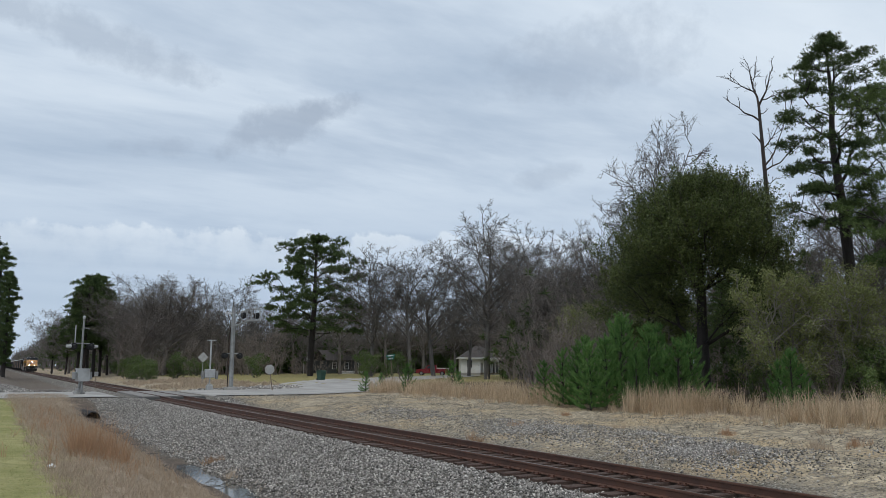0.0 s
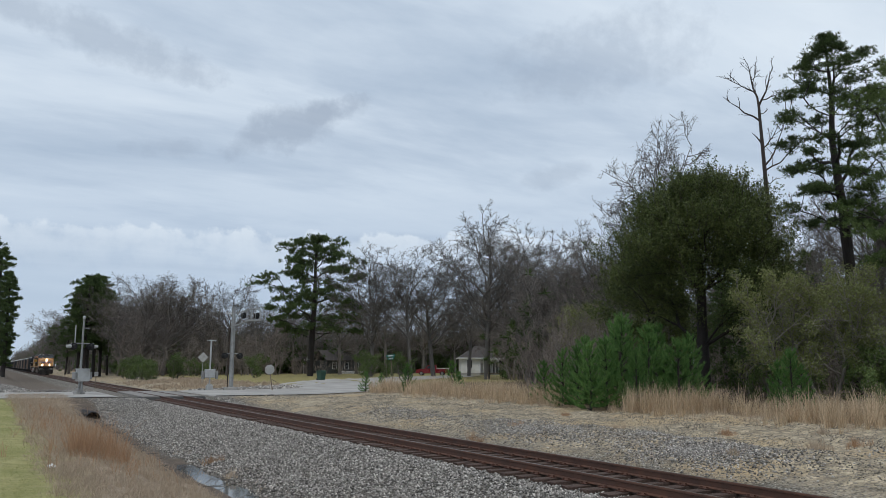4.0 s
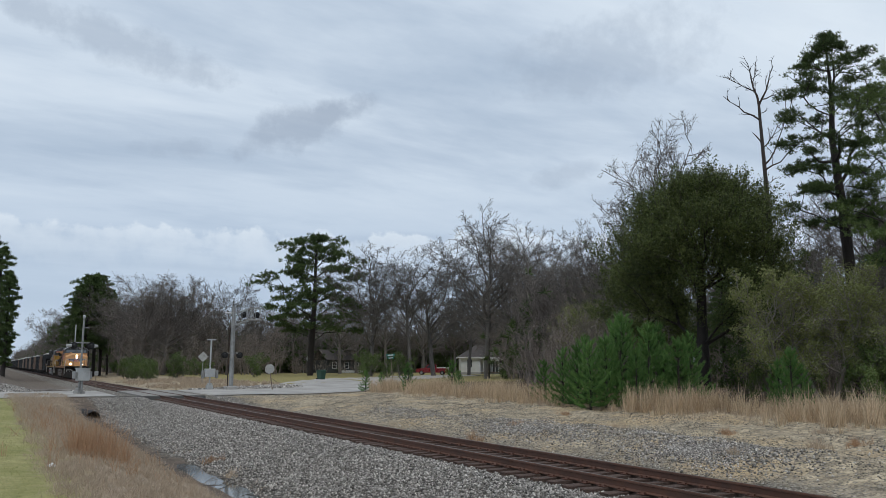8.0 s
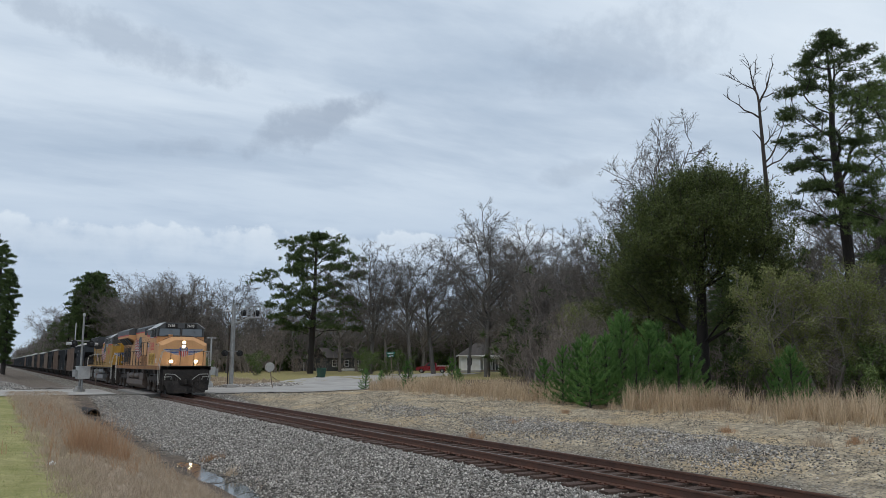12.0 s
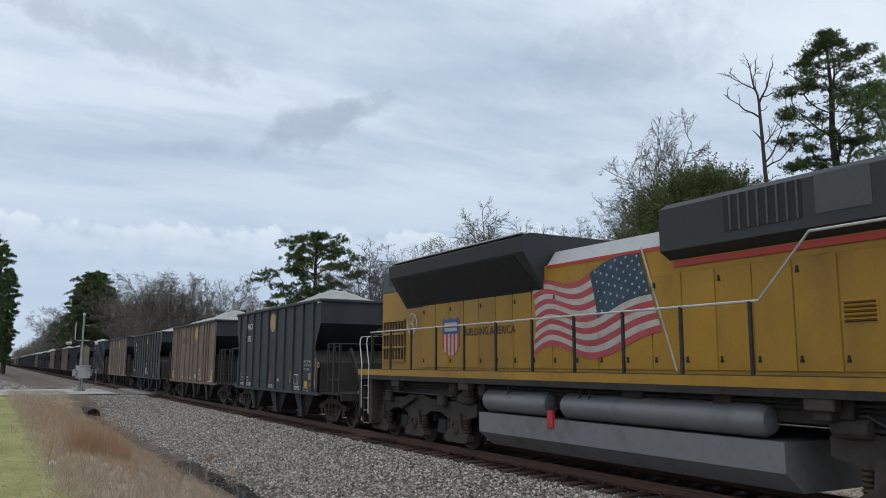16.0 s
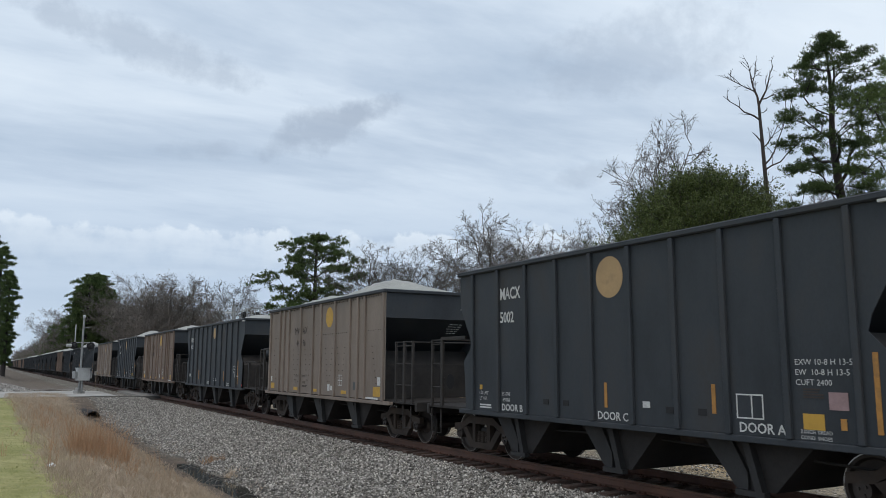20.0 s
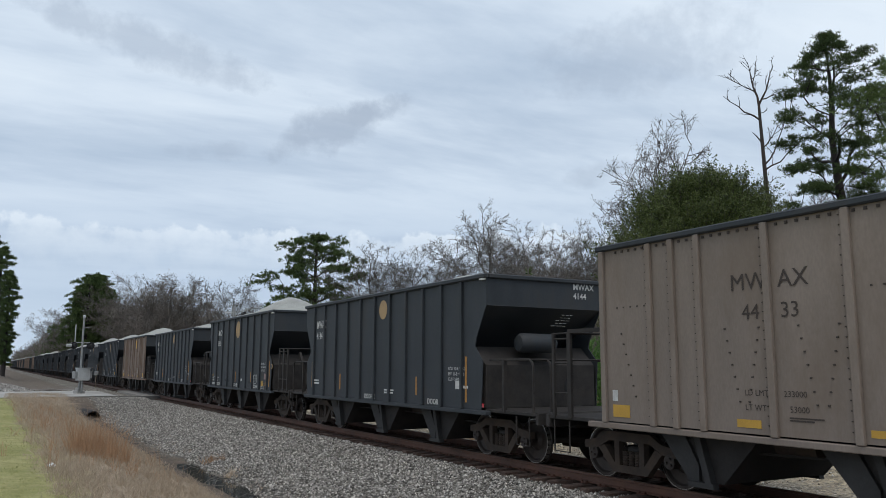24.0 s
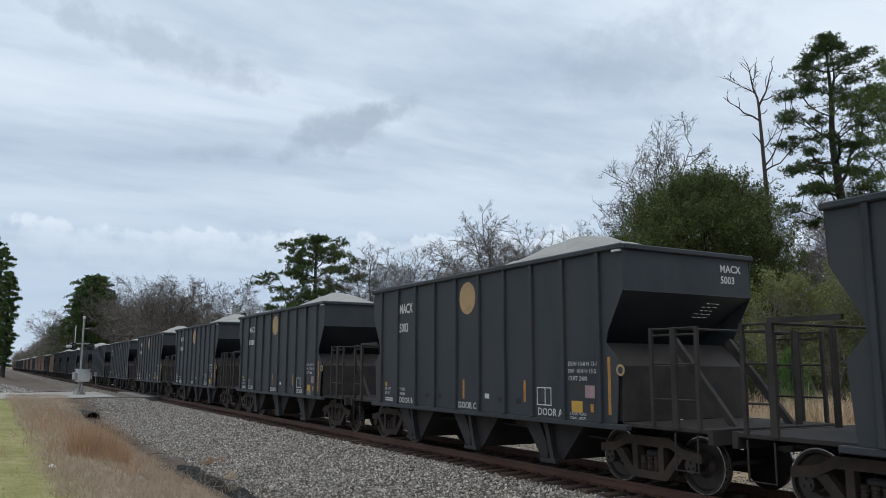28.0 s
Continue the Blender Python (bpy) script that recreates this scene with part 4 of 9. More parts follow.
def build_snag():
    """A dead trunk that forks high up, with crooked limbs and fine broken twigs."""
    w = Wood(17, 0.014)
    rng = w.rng

    def limb(root, tip, r, sag=0.12, shoots=5, twig=0.7):
        root, tip = np.array(root, float), np.array(tip, float)
        L = np.linalg.norm(tip - root)
        pts = [root + (tip - root) * u + np.array([0, 0, -sag * L * math.sin(math.pi * u)]) + (rng.normal(0, 0.014 * L, 3) if 0 < u < 1 else 0) for u in (0, 0.2, 0.4, 0.6, 0.8, 1.0)]
        w.tube(pts, list(np.linspace(r, max(0.012, r * 0.22), 6)), 6)
        for k in range(shoots):
            j = 1 + (k + 1) % 4
            q = pts[j] + (pts[j + 1] - pts[j]) * rng.random()
            run = (tip - root) / L
            d = (run * 0.7 + rng.normal(0, 0.55, 3) + (0, 0, 0.35)) * twig * rng.uniform(0.5, 1.2)
            m = q + d * 0.5 + rng.normal(0, 0.05, 3)
            w.tube([q, m, q + d], [0.026, 0.018, 0.01], 4)
            for e in range(2):
                b = (d / np.linalg.norm(d) + rng.normal(0, 0.6, 3)) * twig * rng.uniform(0.25, 0.5)
                w.tube([m + (q + d - m) * 0.4 * e, m + (q + d - m) * 0.4 * e + b], [0.015, 0.008], 3)
        return pts

    trunk = [(0.25, 0, -0.1), (0.2, 0, 7), (0.22, 0, 12.5), (0.12, 0.05, 15.2), (0.05, 0, 17.6), (0.0, 0, 19.0), (-0.02, 0, 20.0)]
    w.tube(trunk, [0.24, 0.19, 0.16, 0.135, 0.115, 0.1, 0.09], 9)
    # the fork: a leader to each side and their branches
    limb((-0.02, 0, 19.9), (-0.62, 0.2, 23.2), 0.095, 0.0, 8, 0.8)
    limb((-0.02, 0, 19.9), (1.05, -0.3, 22.5), 0.09, 0.03, 7, 0.7)
    limb((-0.2, 0, 20.9), (-2.0, 0.3, 22.4), 0.05, 0.04, 7, 0.7)
    limb((-0.3, 0, 21.4), (-0.1, 0.6, 23.3), 0.035, 0.0, 4, 0.5)
    limb((0.2, 0, 20.3), (1.6, 0.4, 20.9), 0.05, 0.04, 4, 0.6)
    limb((0.0, 0, 18.8), (-2.35, -0.2, 20.8), 0.07, 0.03, 4, 0.6)
    limb((0.18, 0, 15.6), (1.7, 0.3, 19.2), 0.075, 0.16, 7, 0.7)
    limb((0.15, 0, 15.2), (2.7, -0.3, 17.3), 0.065, 0.1, 4, 0.6)
    limb((0.1, 0, 16.8), (1.2, -0.5, 18.4), 0.05, 0.14, 5, 0.6)
    limb((0.05, 0, 17.0), (-0.55, 0.1, 18.0), 0.075, -0.1, 0)
    limb((0.18, 0, 14.2), (0.85, 0.2, 14.7), 0.04, 0.1, 2, 0.3)
    limb((0.16, 0, 14.4), (-0.4, 0.1, 14.6), 0.03, 0.1, 1, 0.3)
    limb((0.1, 0, 19.3), (0.5, 0.1, 19.5), 0.03, 0.1, 1, 0.3)
    snag = thing("dead_tree", "tall bare dead tree with broken reddish limbs", "tree")
    part("trunk", w.mesh("snag"), BARK_DEAD, snag)
    x, y = spot(22.7, 55)
    plant(snag, x, y, -29.6 - 22.7, 0.955, copy=False)


def build_trees():
    R = random.Random(11)
    # the lone pine beside the junction
    x, y = spot(-9.45, 128)
    plant(pine_tree("pine_tree", 5, 22.3, 0.5, [(0.3, 7.0), (0.36, 10.2), (0.44, 9.6), (0.55, 7.0), (0.66, 8.8), (0.8, 7.2), (0.92, 4.6), (1.0, 1.6)], 74, 1.6, "broad dark green pine standing alone by the road", blade=(0.42, 0.07), tufts=8), x, y, 40, copy=False)
    # tall pines behind the strip of dry grass
    x, y = spot(27.75, 46)
    plant(pine_tree("pine_tree", 8, 19.5, 0.27, [(0.44, 2.6), (0.52, 3.5), (0.62, 3.0), (0.74, 3.6), (0.86, 3.0), (0.95, 1.9), (1.0, 0.8)], 60, 0.85, "tall slender pine with an open crown", blade=(0.17, 0.022), tufts=17), x, y, 0, copy=False)
    x, y = spot(31.2, 41)
    plant(pine_tree("pine_tree", 21, 15.6, 0.24, [(0.4, 2.8), (0.6, 3.4), (0.85, 2.6), (1.0, 0.7)], 46, 1.0, "tall pine with yellowish green needles", needles=LEAF_SHRUB, blade=(0.2, 0.026), tufts=8), x, y, 0, copy=False)
    dark = pine_tree("pine_tree", 9, 18.0, 0.3, [(0.3, 2.6), (0.55, 3.6), (0.8, 2.8), (1.0, 0.7)], 56, 1.3, "dark pine deep in the wood", blade=(0.32, 0.05), group="pines in the wood")
    for k, (px, d, s) in enumerate(((25.0, 78, 0.66), (23.4, 88, 0.55), (7.4, 96, 0.62), (30.2, 70, 0.62), (11.5, 80, 0.62), (13.2, 74, 0.66), (9.3, 84, 0.6), (20.6, 60, 0.46), (21.7, 66, 0.5), (19.6, 70, 0.5), (22.6, 58, 0.42), (24.0, 62, 0.5))):
        x, y = spot(px, d)
        plant(dark, x, y, 80 * k, s, copy=k > 0)
    build_snag()
    # broad evergreen
    x, y = spot(18.3, 42)
    plant(broad_evergreen("evergreen_tree", 4, 11.3, 4.6, "dense dark evergreen tree with a rounded crown", LEAF_DARK, 4000, 62, 0.052, 0.36), x, y, copy=False)
    x, y = spot(14.6, 50)
    plant(broad_evergreen("evergreen_tree", 6, 8.6, 2.6, "dark leafy evergreen in the thicket", LEAF_DARK, 900, 50, 0.065, 0.2, 0.14), x, y, copy=False)
    # pines far along the line
    far_pine = pine_tree("pine_tree", 31, 21.5, 0.36, [(0.3, 1.2), (0.5, 2.4), (0.72, 3.5), (0.9, 3.1), (1.0, 1.4)], 54, 1.4, "tall dark pine beside the line", blade=(0.42, 0.08), group="pines along the line")
    for k, (px, d, s) in enumerate(((-24.4, 165, 0.9), (-23.75, 170, 0.93), (-24.1, 168, 0.88), (-23.35, 172, 0.8), (-24.75, 178, 0.8), (-25.4, 230, 0.7), (-26.2, 260, 0.66), (-22.9, 180, 0.66))):
        x, y = spot(px, d)
        plant(far_pine, x, y, 70 * k, s, copy=k > 0)
    slim_pine = pine_tree("pine_tree", 36, 23.0, 0.42, [(0.1, 1.0), (0.4, 1.6), (0.8, 1.9), (0.95, 1.2), (1.0, 0.4)], 60, 0.9, "tall narrow pine at the edge of the line", blade=(0.5, 0.08), group="pines along the line")
    for k, (px, d, s) in enumerate(((-29.6, 138, 0.86), (-28.95, 150, 0.76), (-30.1, 128, 0.9), (-29.0, 165, 0.78))):
        x, y = spot(px, d)
        plant(slim_pine, x, y, 70 * k, s, copy=k > 0)
    # bare hardwoods
    kinds = [bare_tree("bare_tree", 40 + k, 20.0, (0.31, 0.34, 0.27, 0.3)[k], (6.7, 7.3, 6.0, 6.6)[k], (0.22, 0.16, 0.26, 0.22)[k], (BARK_GREY, BARK_BROWN, BARK_GREY, BARK_BROWN)[k],
                       "leafless hardwood tree with a fine grey crown", limbs=(15, 18, 13, 16)[k], twig=0.03, fine=0.018, spread=(1.0, 1.2, 0.9, 1.1)[k], group="bare hardwoods") for k in range(4)]
    spots = [(-20.9, 150, 1, 0.95), (-19.4, 152, 1, 0.98), (-22.2, 160, 3, 0.9), (-20.1, 160, 3, 0.98), (-18.2, 158, 1, 0.86), (-17.3, 165, 3, 0.75), (-15.2, 150, 2, 0.93),
             (-5.2, 122, 0, 1.03), (-2.3, 120, 2, 1.05), (-0.65, 123, 0, 1.03), (3.2, 100, 0, 1.13), (5.6, 103, 2, 1.03), (7.0, 98, 1, 0.92),
             (8.2, 84, 3, 0.78), (9.6, 78, 1, 0.66), (15.4, 58, 2, 0.99), (12.2, 62, 3, 0.62), (29.0, 52, 3, 0.7), (29.9, 58, 0, 0.78), (28.3, 60, 1, 0.72), (31.2, 50, 2, 0.7), (-7.4, 150, 3, 0.9), (-12.2, 165, 3, 0.75), (-4.1, 160, 3, 0.95), (-1.4, 165, 1, 0.95), (0.9, 170, 3, 0.9), (1.9, 128, 2, 0.9), (4.6, 140, 3, 1.0), (2.6, 172, 1, 0.95), (-6.2, 168, 1, 0.85), (-13.6, 172, 1, 0.75), (-10.6, 190, 3, 0.85), (4.4, 118, 1, 0.8), (6.4, 120, 3, 0.95), (-23.4, 195, 3, 0.9), (-25.2, 240, 1, 0.95), (-26.2, 280, 3, 1.0), (10.6, 66, 2, 0.72)]
    used = set()
    for px, d, k, s in spots:
        x, y = spot(px, d)
        plant(kinds[k], x, y, R.uniform(0, 360), s, copy=k in used, wide=1.22 if d > 90 else 0.95)
        used.add(k)
    # thicket and undergrowth
    brush = [bare_tree("brush", 60 + k, (5.5, 7.5, 3.6)[k], (0.06, 0.07, 0.05)[k], (2.6, 3.2, 2.2)[k], 0.06, BARK_BRUSH, "leafless brown undergrowth at the wood's edge", limbs=4, twig=0.018, counts=(5, 4, 5),
                       stems=3, group="undergrowth", category="shrub", fine=0.008) for k in range(3)]
    used = set()
    for k in range(70):
        px = R.uniform(7.6, 31)
        d = R.uniform(46, 66) if px < 14.5 else R.uniform(43, 60)
        x, y = spot(px, d)
        if x - TX < 17 or (15.5 < px < 20.5 and d < 47):
            continue
        q = R.choice((0, 1, 1, 2)) if px < 15 else R.choice((0, 2, 2))
        plant(brush[q], x, y, R.uniform(0, 360), R.uniform(0.85, 1.25) if px < 14.5 else R.uniform(0.7, 0.95), copy=q in used)
        used.add(q)
    for k in range(18):
        x, y = spot(R.uniform(4.7, 8.5), R.uniform(72, 105))
        plant(brush[k % 2], x, y, R.uniform(0, 360), R.uniform(0.8, 1.2))
    for k in range(115):
        px = R.uniform(-27, 6)
        x, y = spot(px, R.uniform(138, 172) if px < -11.5 else R.uniform(184, 205))
        if x - TX < 9:
            continue
        plant(brush[k % 3], x, y, R.uniform(0, 360), R.uniform(1.1, 1.9))
    for k in range(12):
        x, y = spot(R.uniform(-11.5, -4.8), R.uniform(146, 160))
        plant(brush[k % 3], x, y, R.uniform(0, 360), R.uniform(0.7, 1.0))
    # leafing shrubs and small trees
    spring = bare_tree("spring_tree", 71, 6.6, 0.085, 3.0, 0.2, BARK_PALE, "small tree with pale branches and fresh yellow-green leaves", limbs=9, twig=0.012, counts=(6, 5, 5), leaves=LEAF_SPRING, leaf_size=0.045, per_tip=5, share=0.7, stems=2, spread=1.1, group="leafing trees", fine=0.01)
    for k, (px, d, s) in enumerate(((23.6, 37, 1.12), (25.8, 36, 1.12), (28.6, 37, 0.95), (10.2, 58, 1.2), (30.6, 36, 0.95), (13.2, 54, 0.9))):
        x, y = spot(px, d)
        plant(spring, x, y, 80 * k + 20, s, copy=k > 0)
    shrub = bare_tree("green_shrub", 75, 3.2, 0.05, 1.7, 0.06, BARK_BROWN, "green leafy shrub at the wood's edge", limbs=4, twig=0.012, counts=(4, 4, 4), leaves=LEAF_SHRUB, leaf_size=0.06, per_tip=4, share=0.7, stems=3, group="green shrubs", category="shrub", fine=0.008)
    for k in range(40):
        px, d = ((R.uniform(-27, -12), R.uniform(110, 140)) if k < 16 else (R.uniform(27, 32), R.uniform(33, 40)) if k < 24 else (R.uniform(19.5, 27), R.uniform(40, 46)) if k < 28 else (R.choice((R.uniform(-6, -2.5), R.uniform(4.5, 8))), R.uniform(95, 118)))
        x, y = spot(px, d)
        x = max(x, TX + 8)
        plant(shrub, x, y, R.uniform(0, 360), R.uniform(0.7, 1.4), copy=k > 0)
    # young pines
    yp = [young_pine("young_pine", 80 + k, (3.4, 2.8, 3.9)[k], "bushy young pine with bright green needles", "young pines") for k in range(3)]
    used = set()
    for px, d, k, s in ((7.3, 40, 1, 0.72), (8.6, 38, 0, 0.78), (9.6, 36.5, 2, 0.7), (10.5, 35, 0, 0.86), (11.6, 35.5, 2, 0.8), (12.8, 36.5, 2, 1.04), (13.7, 35, 0, 0.75), (14.6, 36, 2, 0.92), (15.6, 36.5, 0, 0.7),
                        (16.6, 36, 1, 1.05), (17.3, 37, 0, 0.9), (10.2, 38, 2, 0.82), (12.4, 38, 2, 1.0), (15.2, 39, 2, 0.95), (23.7, 33, 1, 0.85), (22.9, 34, 1, 0.7), (24.3, 34, 1, 0.6), (-5.5, 60, 1, 0.55), (-4.4, 62, 1, 0.5), (-2.5, 57, 1, 0.72), (0.7, 56, 1, 0.75), (1.2, 54, 1, 0.5)):
        x, y = spot(px, d)
        plant(yp[k], x, y, R.uniform(0, 360), s, copy=k in used)
        used.add(k)


def build_far_woods():
    """Woods all round the place, too far to tell tree from tree."""
    rng = np.random.default_rng(5)
    V, F, n = [], [], 0
    G = []
    shapes = []
    for k in range(4):
        w = Wood(90 + k, 0.035)
        w.grow(stem_path(w.rng, 6.0, 4, 0.03), crown_goals(w.rng, 150, 14.0, 3.6, 0.12, 8), 0.26)
        tv, tf = blades(w.tips, w.aims + (0, 0, 0.3), w.rng, 7, 1.15, 0.06, 0.7)
        wv, wf = np.concatenate(w.v), np.concatenate(w.f)
        tri = np.concatenate([wf[:, [0, 1, 2]], wf[:, [0, 2, 3]]])
        shapes.append((np.concatenate([wv, tv]), np.concatenate([tri, tf + len(wv)])))
    for k in range(900):
        if k >= 620:                     # thick behind the houses and the lots
            x, y = spot(rng.uniform(-23, 7.5), rng.uniform(176, 205))
        elif k < 330:                      # far side of the track, behind the lots
            px, d = rng.uniform(-26.8, 33), rng.uniform(168, 215)
            if px > 6:
                d = rng.uniform(80, 120)
            x, y = spot(px, d)
        elif k < 580:                    # along the line, far off
            y = 190 * 7.0 ** rng.random()
            x = TX + rng.uniform(11, 34)
        else:                            # near side, far off
            y = rng.uniform(170, 600)
            x = TX - rng.uniform(13, 50)
        if x - TX < 13 and x > TX - 12:
            continue
        s = rng.uniform(0.45, 0.8) if k >= 620 else rng.uniform(0.62, 1.1) if k < 330 else rng.uniform(1.05, 1.65)
        z = gz(x, y)
        a = rng.uniform(0, 6.28)
        v, f = shapes[rng.integers(0, 4)]
        c, q = math.cos(a) * s, math.sin(a) * s
        V.append(np.stack([v[:, 0] * c - v[:, 1] * q + x, v[:, 0] * q + v[:, 1] * c + y, v[:, 2] * s + z], 1))
        F.append(f + n)
        n += len(v)
        if rng.random() < 0.8:
            h = 14 * s
            G.append(np.array([x, y, z]) + rng.normal(0, 1, (26, 3)) * (1.9, 1.6, h * 0.18) + (rng.normal(0, 2), 0, h * rng.uniform(0.12, 0.55)))
    ob = part("far_woods", raw_mesh("far_woods", np.concatenate(V), np.concatenate(F)), BARK_BROWN)
    tagged(ob, "leafless grey-brown woods in the distance", "woods", kind="stuff")
    C = np.concatenate(G)
    v, f = blades(C, np.tile((0, 0, 0.4), (len(C), 1)), rng, 30, 0.9, 0.14, 0.9)
    tagged(part("far_evergreens", raw_mesh("far_evergreens", v, f), NEEDLE), "dark evergreens among the distant woods", "woods", kind="stuff")


build_trees()
build_far_woods()
# ---------------------------------------------------------------- stones, grass and weeds
def stone_material(name, shades):
    m, nn, nl, bs = nodes_of(name)
    g = nn.new("ShaderNodeNewGeometry")
    c = ramp(nn, nl, g.outputs["Random Per Island"], list(zip((0.0, 0.45, 0.85, 1.0), shades)))
    c = mixc(nn, nl, 0.5, c, ramp(nn, nl, nz(nn, nl, g.outputs["Position"], 45, 3), [(0.3, 0.55), (0.7, 1.0)]), "MULTIPLY")
    nl.new(c, bs.inputs["Base Color"])
    bs.inputs["Roughness"].default_value = 0.9
    bs.inputs["Specular IOR Level"].default_value = 0.25
    return m


STONE = stone_material("crushed_stone", ((0.075, 0.069, 0.063), (0.255, 0.238, 0.215), (0.47, 0.44, 0.4), (0.76, 0.72, 0.66)))
TAN_STONE = stone_material("tan_gravel", ((0.1, 0.09, 0.075), (0.22, 0.195, 0.155), (0.4, 0.352, 0.275), (0.75, 0.69, 0.58)))


def scatter_stones(name, label, rng, x, y, size, sink=0.3, mat=None):
    """Broken stones of eight faces each, lying on the ground."""
    n = len(x)
    z = ground(x, y)
    base = np.array([(1, 0, 0), (-1, 0, 0), (0, 1, 0), (0, -1, 0), (0, 0, 1), (0, 0, -1)], float)
    tri = np.array([(0, 2, 4), (2, 1, 4), (1, 3, 4), (3, 0, 4), (2, 0, 5), (1, 2, 5), (3, 1, 5), (0, 3, 5)])
    a = rng.uniform(0, 2 * np.pi, n)
    shape = base[None] * (size * rng.uniform(0.6, 1.4, n))[:, None, None] * rng.uniform(0.6, 1.25, (n, 6, 1)) + rng.normal(0, 0.2, (n, 6, 3)) * size
    ca, sa = np.cos(a)[:, None], np.sin(a)[:, None]
    vx, vy = shape[..., 0] * ca - shape[..., 1] * sa, shape[..., 0] * sa + shape[..., 1] * ca
    v = np.stack([vx + x[:, None], vy + y[:, None], shape[..., 2] * 0.8 + z[:, None] + size * (1 - sink) * 0.6], -1).reshape(-1, 3)
    f = (tri[None] + (np.arange(n) * 6)[:, None, None]).reshape(-1, 3)
    tagged(part(name, raw_mesh(name, v, f), mat or STONE), label, "stones", kind="stuff")


def build_stones():
    rng = np.random.default_rng(2)
    # near shoulder, thinning out with distance
    n = 74000
    y = 6 + 48 * rng.random(n) ** 1.5
    x = TX + rng.uniform(-5.3, -0.9, n) + rng.normal(0, 0.12, n)
    dry = (y > 27) | (x > TX - 5.15 + rng.normal(0, 0.12, n))
    x, y = x[dry], y[dry]
    scatter_stones("ballast_stones", "grey crushed ballast beside the rails", rng, x, y, 0.031)
    n = 9000
    y = 5 + 45 * rng.random(n) ** 1.3
    x = TX + rng.uniform(-0.68, 0.68, n)
    scatter_stones("ballast_between", "grey crushed ballast between the ties", rng, x, y, 0.03, 0.9)
    n = 11000
    y = 3 + 50 * rng.random(n) ** 1.2
    x = TX + rng.uniform(0.9, 3.2, n)
    scatter_stones("ballast_far", "grey crushed ballast on the far shoulder", rng, x, y, 0.036)
    # loose gravel in patches on the dirt
    n = 40000
    y = 6 + 48 * rng.random(n) ** 1.15
    x = TX + 2.8 + 9.5 * rng.random(n) ** 1.1
    keep = (np.sin(0.9 * x + 1.3) * np.sin(0.55 * y + 0.4 * x) + np.sin(2.1 * x - 0.8 * y) * 0.5 + rng.normal(0, 0.4, n)) > -0.3
    scatter_stones("loose_gravel", "loose grey and tan gravel on bare dirt", rng, x[keep], y[keep], 0.021, 0.4, TAN_STONE)
    # heaps of spilt ballast on the dirt
    X, Y = [], []
    for cl, cy, wl_, wy, m in ((5.2, 14.6, 1.2, 2.6, 4200), (5.6, 22.5, 1.3, 4.0, 4200), (8.0, 10.2, 0.8, 1.3, 1300), (7.0, 17.8, 0.7, 1.6, 1100), (6.0, 33, 1.5, 5.0, 2200)):
        X.append(TX + cl + rng.normal(0, wl_ * 0.55, m))
        Y.append(cy + rng.normal(0, wy * 0.55, m))
    scatter_stones("spilt_ballast", "low heaps of dark grey ballast on the dirt", rng, np.concatenate(X), np.concatenate(Y), 0.031, 0.4)
    n = 2600
    a, r = rng.uniform(0, 6.28, n), np.sqrt(rng.random(n))
    scatter_stones("rubble", "pale grey rubble beside the signal", rng, TX + 9.0 + 5 * r * np.cos(a), 70 + 4.0 * r * np.sin(a), 0.1)
    n = 2600
    scatter_stones("apron_gravel", "pale gravel beside the road", rng, TX - rng.uniform(3.2, 11, n), rng.uniform(69, 84, n), 0.06)


def grass_patch(name, label, mat, rng, x, y, blades_each, length, width, spread, droop=0.1):
    z = ground(x, y)
    C = np.stack([x, y, z - 0.02], 1)
    n = len(x)
    A = np.tile((0.0, 0.0, 1.0), (n, 1)) + rng.normal(0, 0.12, (n, 3))
    C = np.repeat(C, blades_each, 0) + rng.normal(0, 0.05, (n * blades_each, 3)) * (1, 1, 0)
    A = np.repeat(A, blades_each, 0)
    L = np.repeat(rng.uniform(0.4, 1.2, n), blades_each)
    d = A + rng.normal(0, spread, A.shape)
    d /= np.linalg.norm(d, axis=1)[:, None]
    L = (length * L * rng.uniform(0.6, 1.1, len(L)))[:, None]
    s = np.cross(d, rng.normal(0, 1, d.shape))
    s /= np.linalg.norm(s, axis=1)[:, None]
    mid = C + d * L * 0.6
    tip = C + d * L + (rng.normal(0, 0.12, d.shape)) * L
    tip[:, 2] -= droop * L[:, 0]
    w = width * rng.uniform(0.6, 1.3, len(L))[:, None]
    v = np.stack([C - s * w / 2, C + s * w / 2, mid + s * w * 0.4, tip, mid - s * w * 0.4], 1).reshape(-1, 3)
    k = np.arange(len(L))[:, None] * 5
    f = np.concatenate([k + np.array([[0, 1, 2]]), k + np.array([[0, 2, 4]]), k + np.array([[4, 2, 3]])])
    tagged(part(name, raw_mesh(name, v, f), mat), label, "grass", kind="stuff")


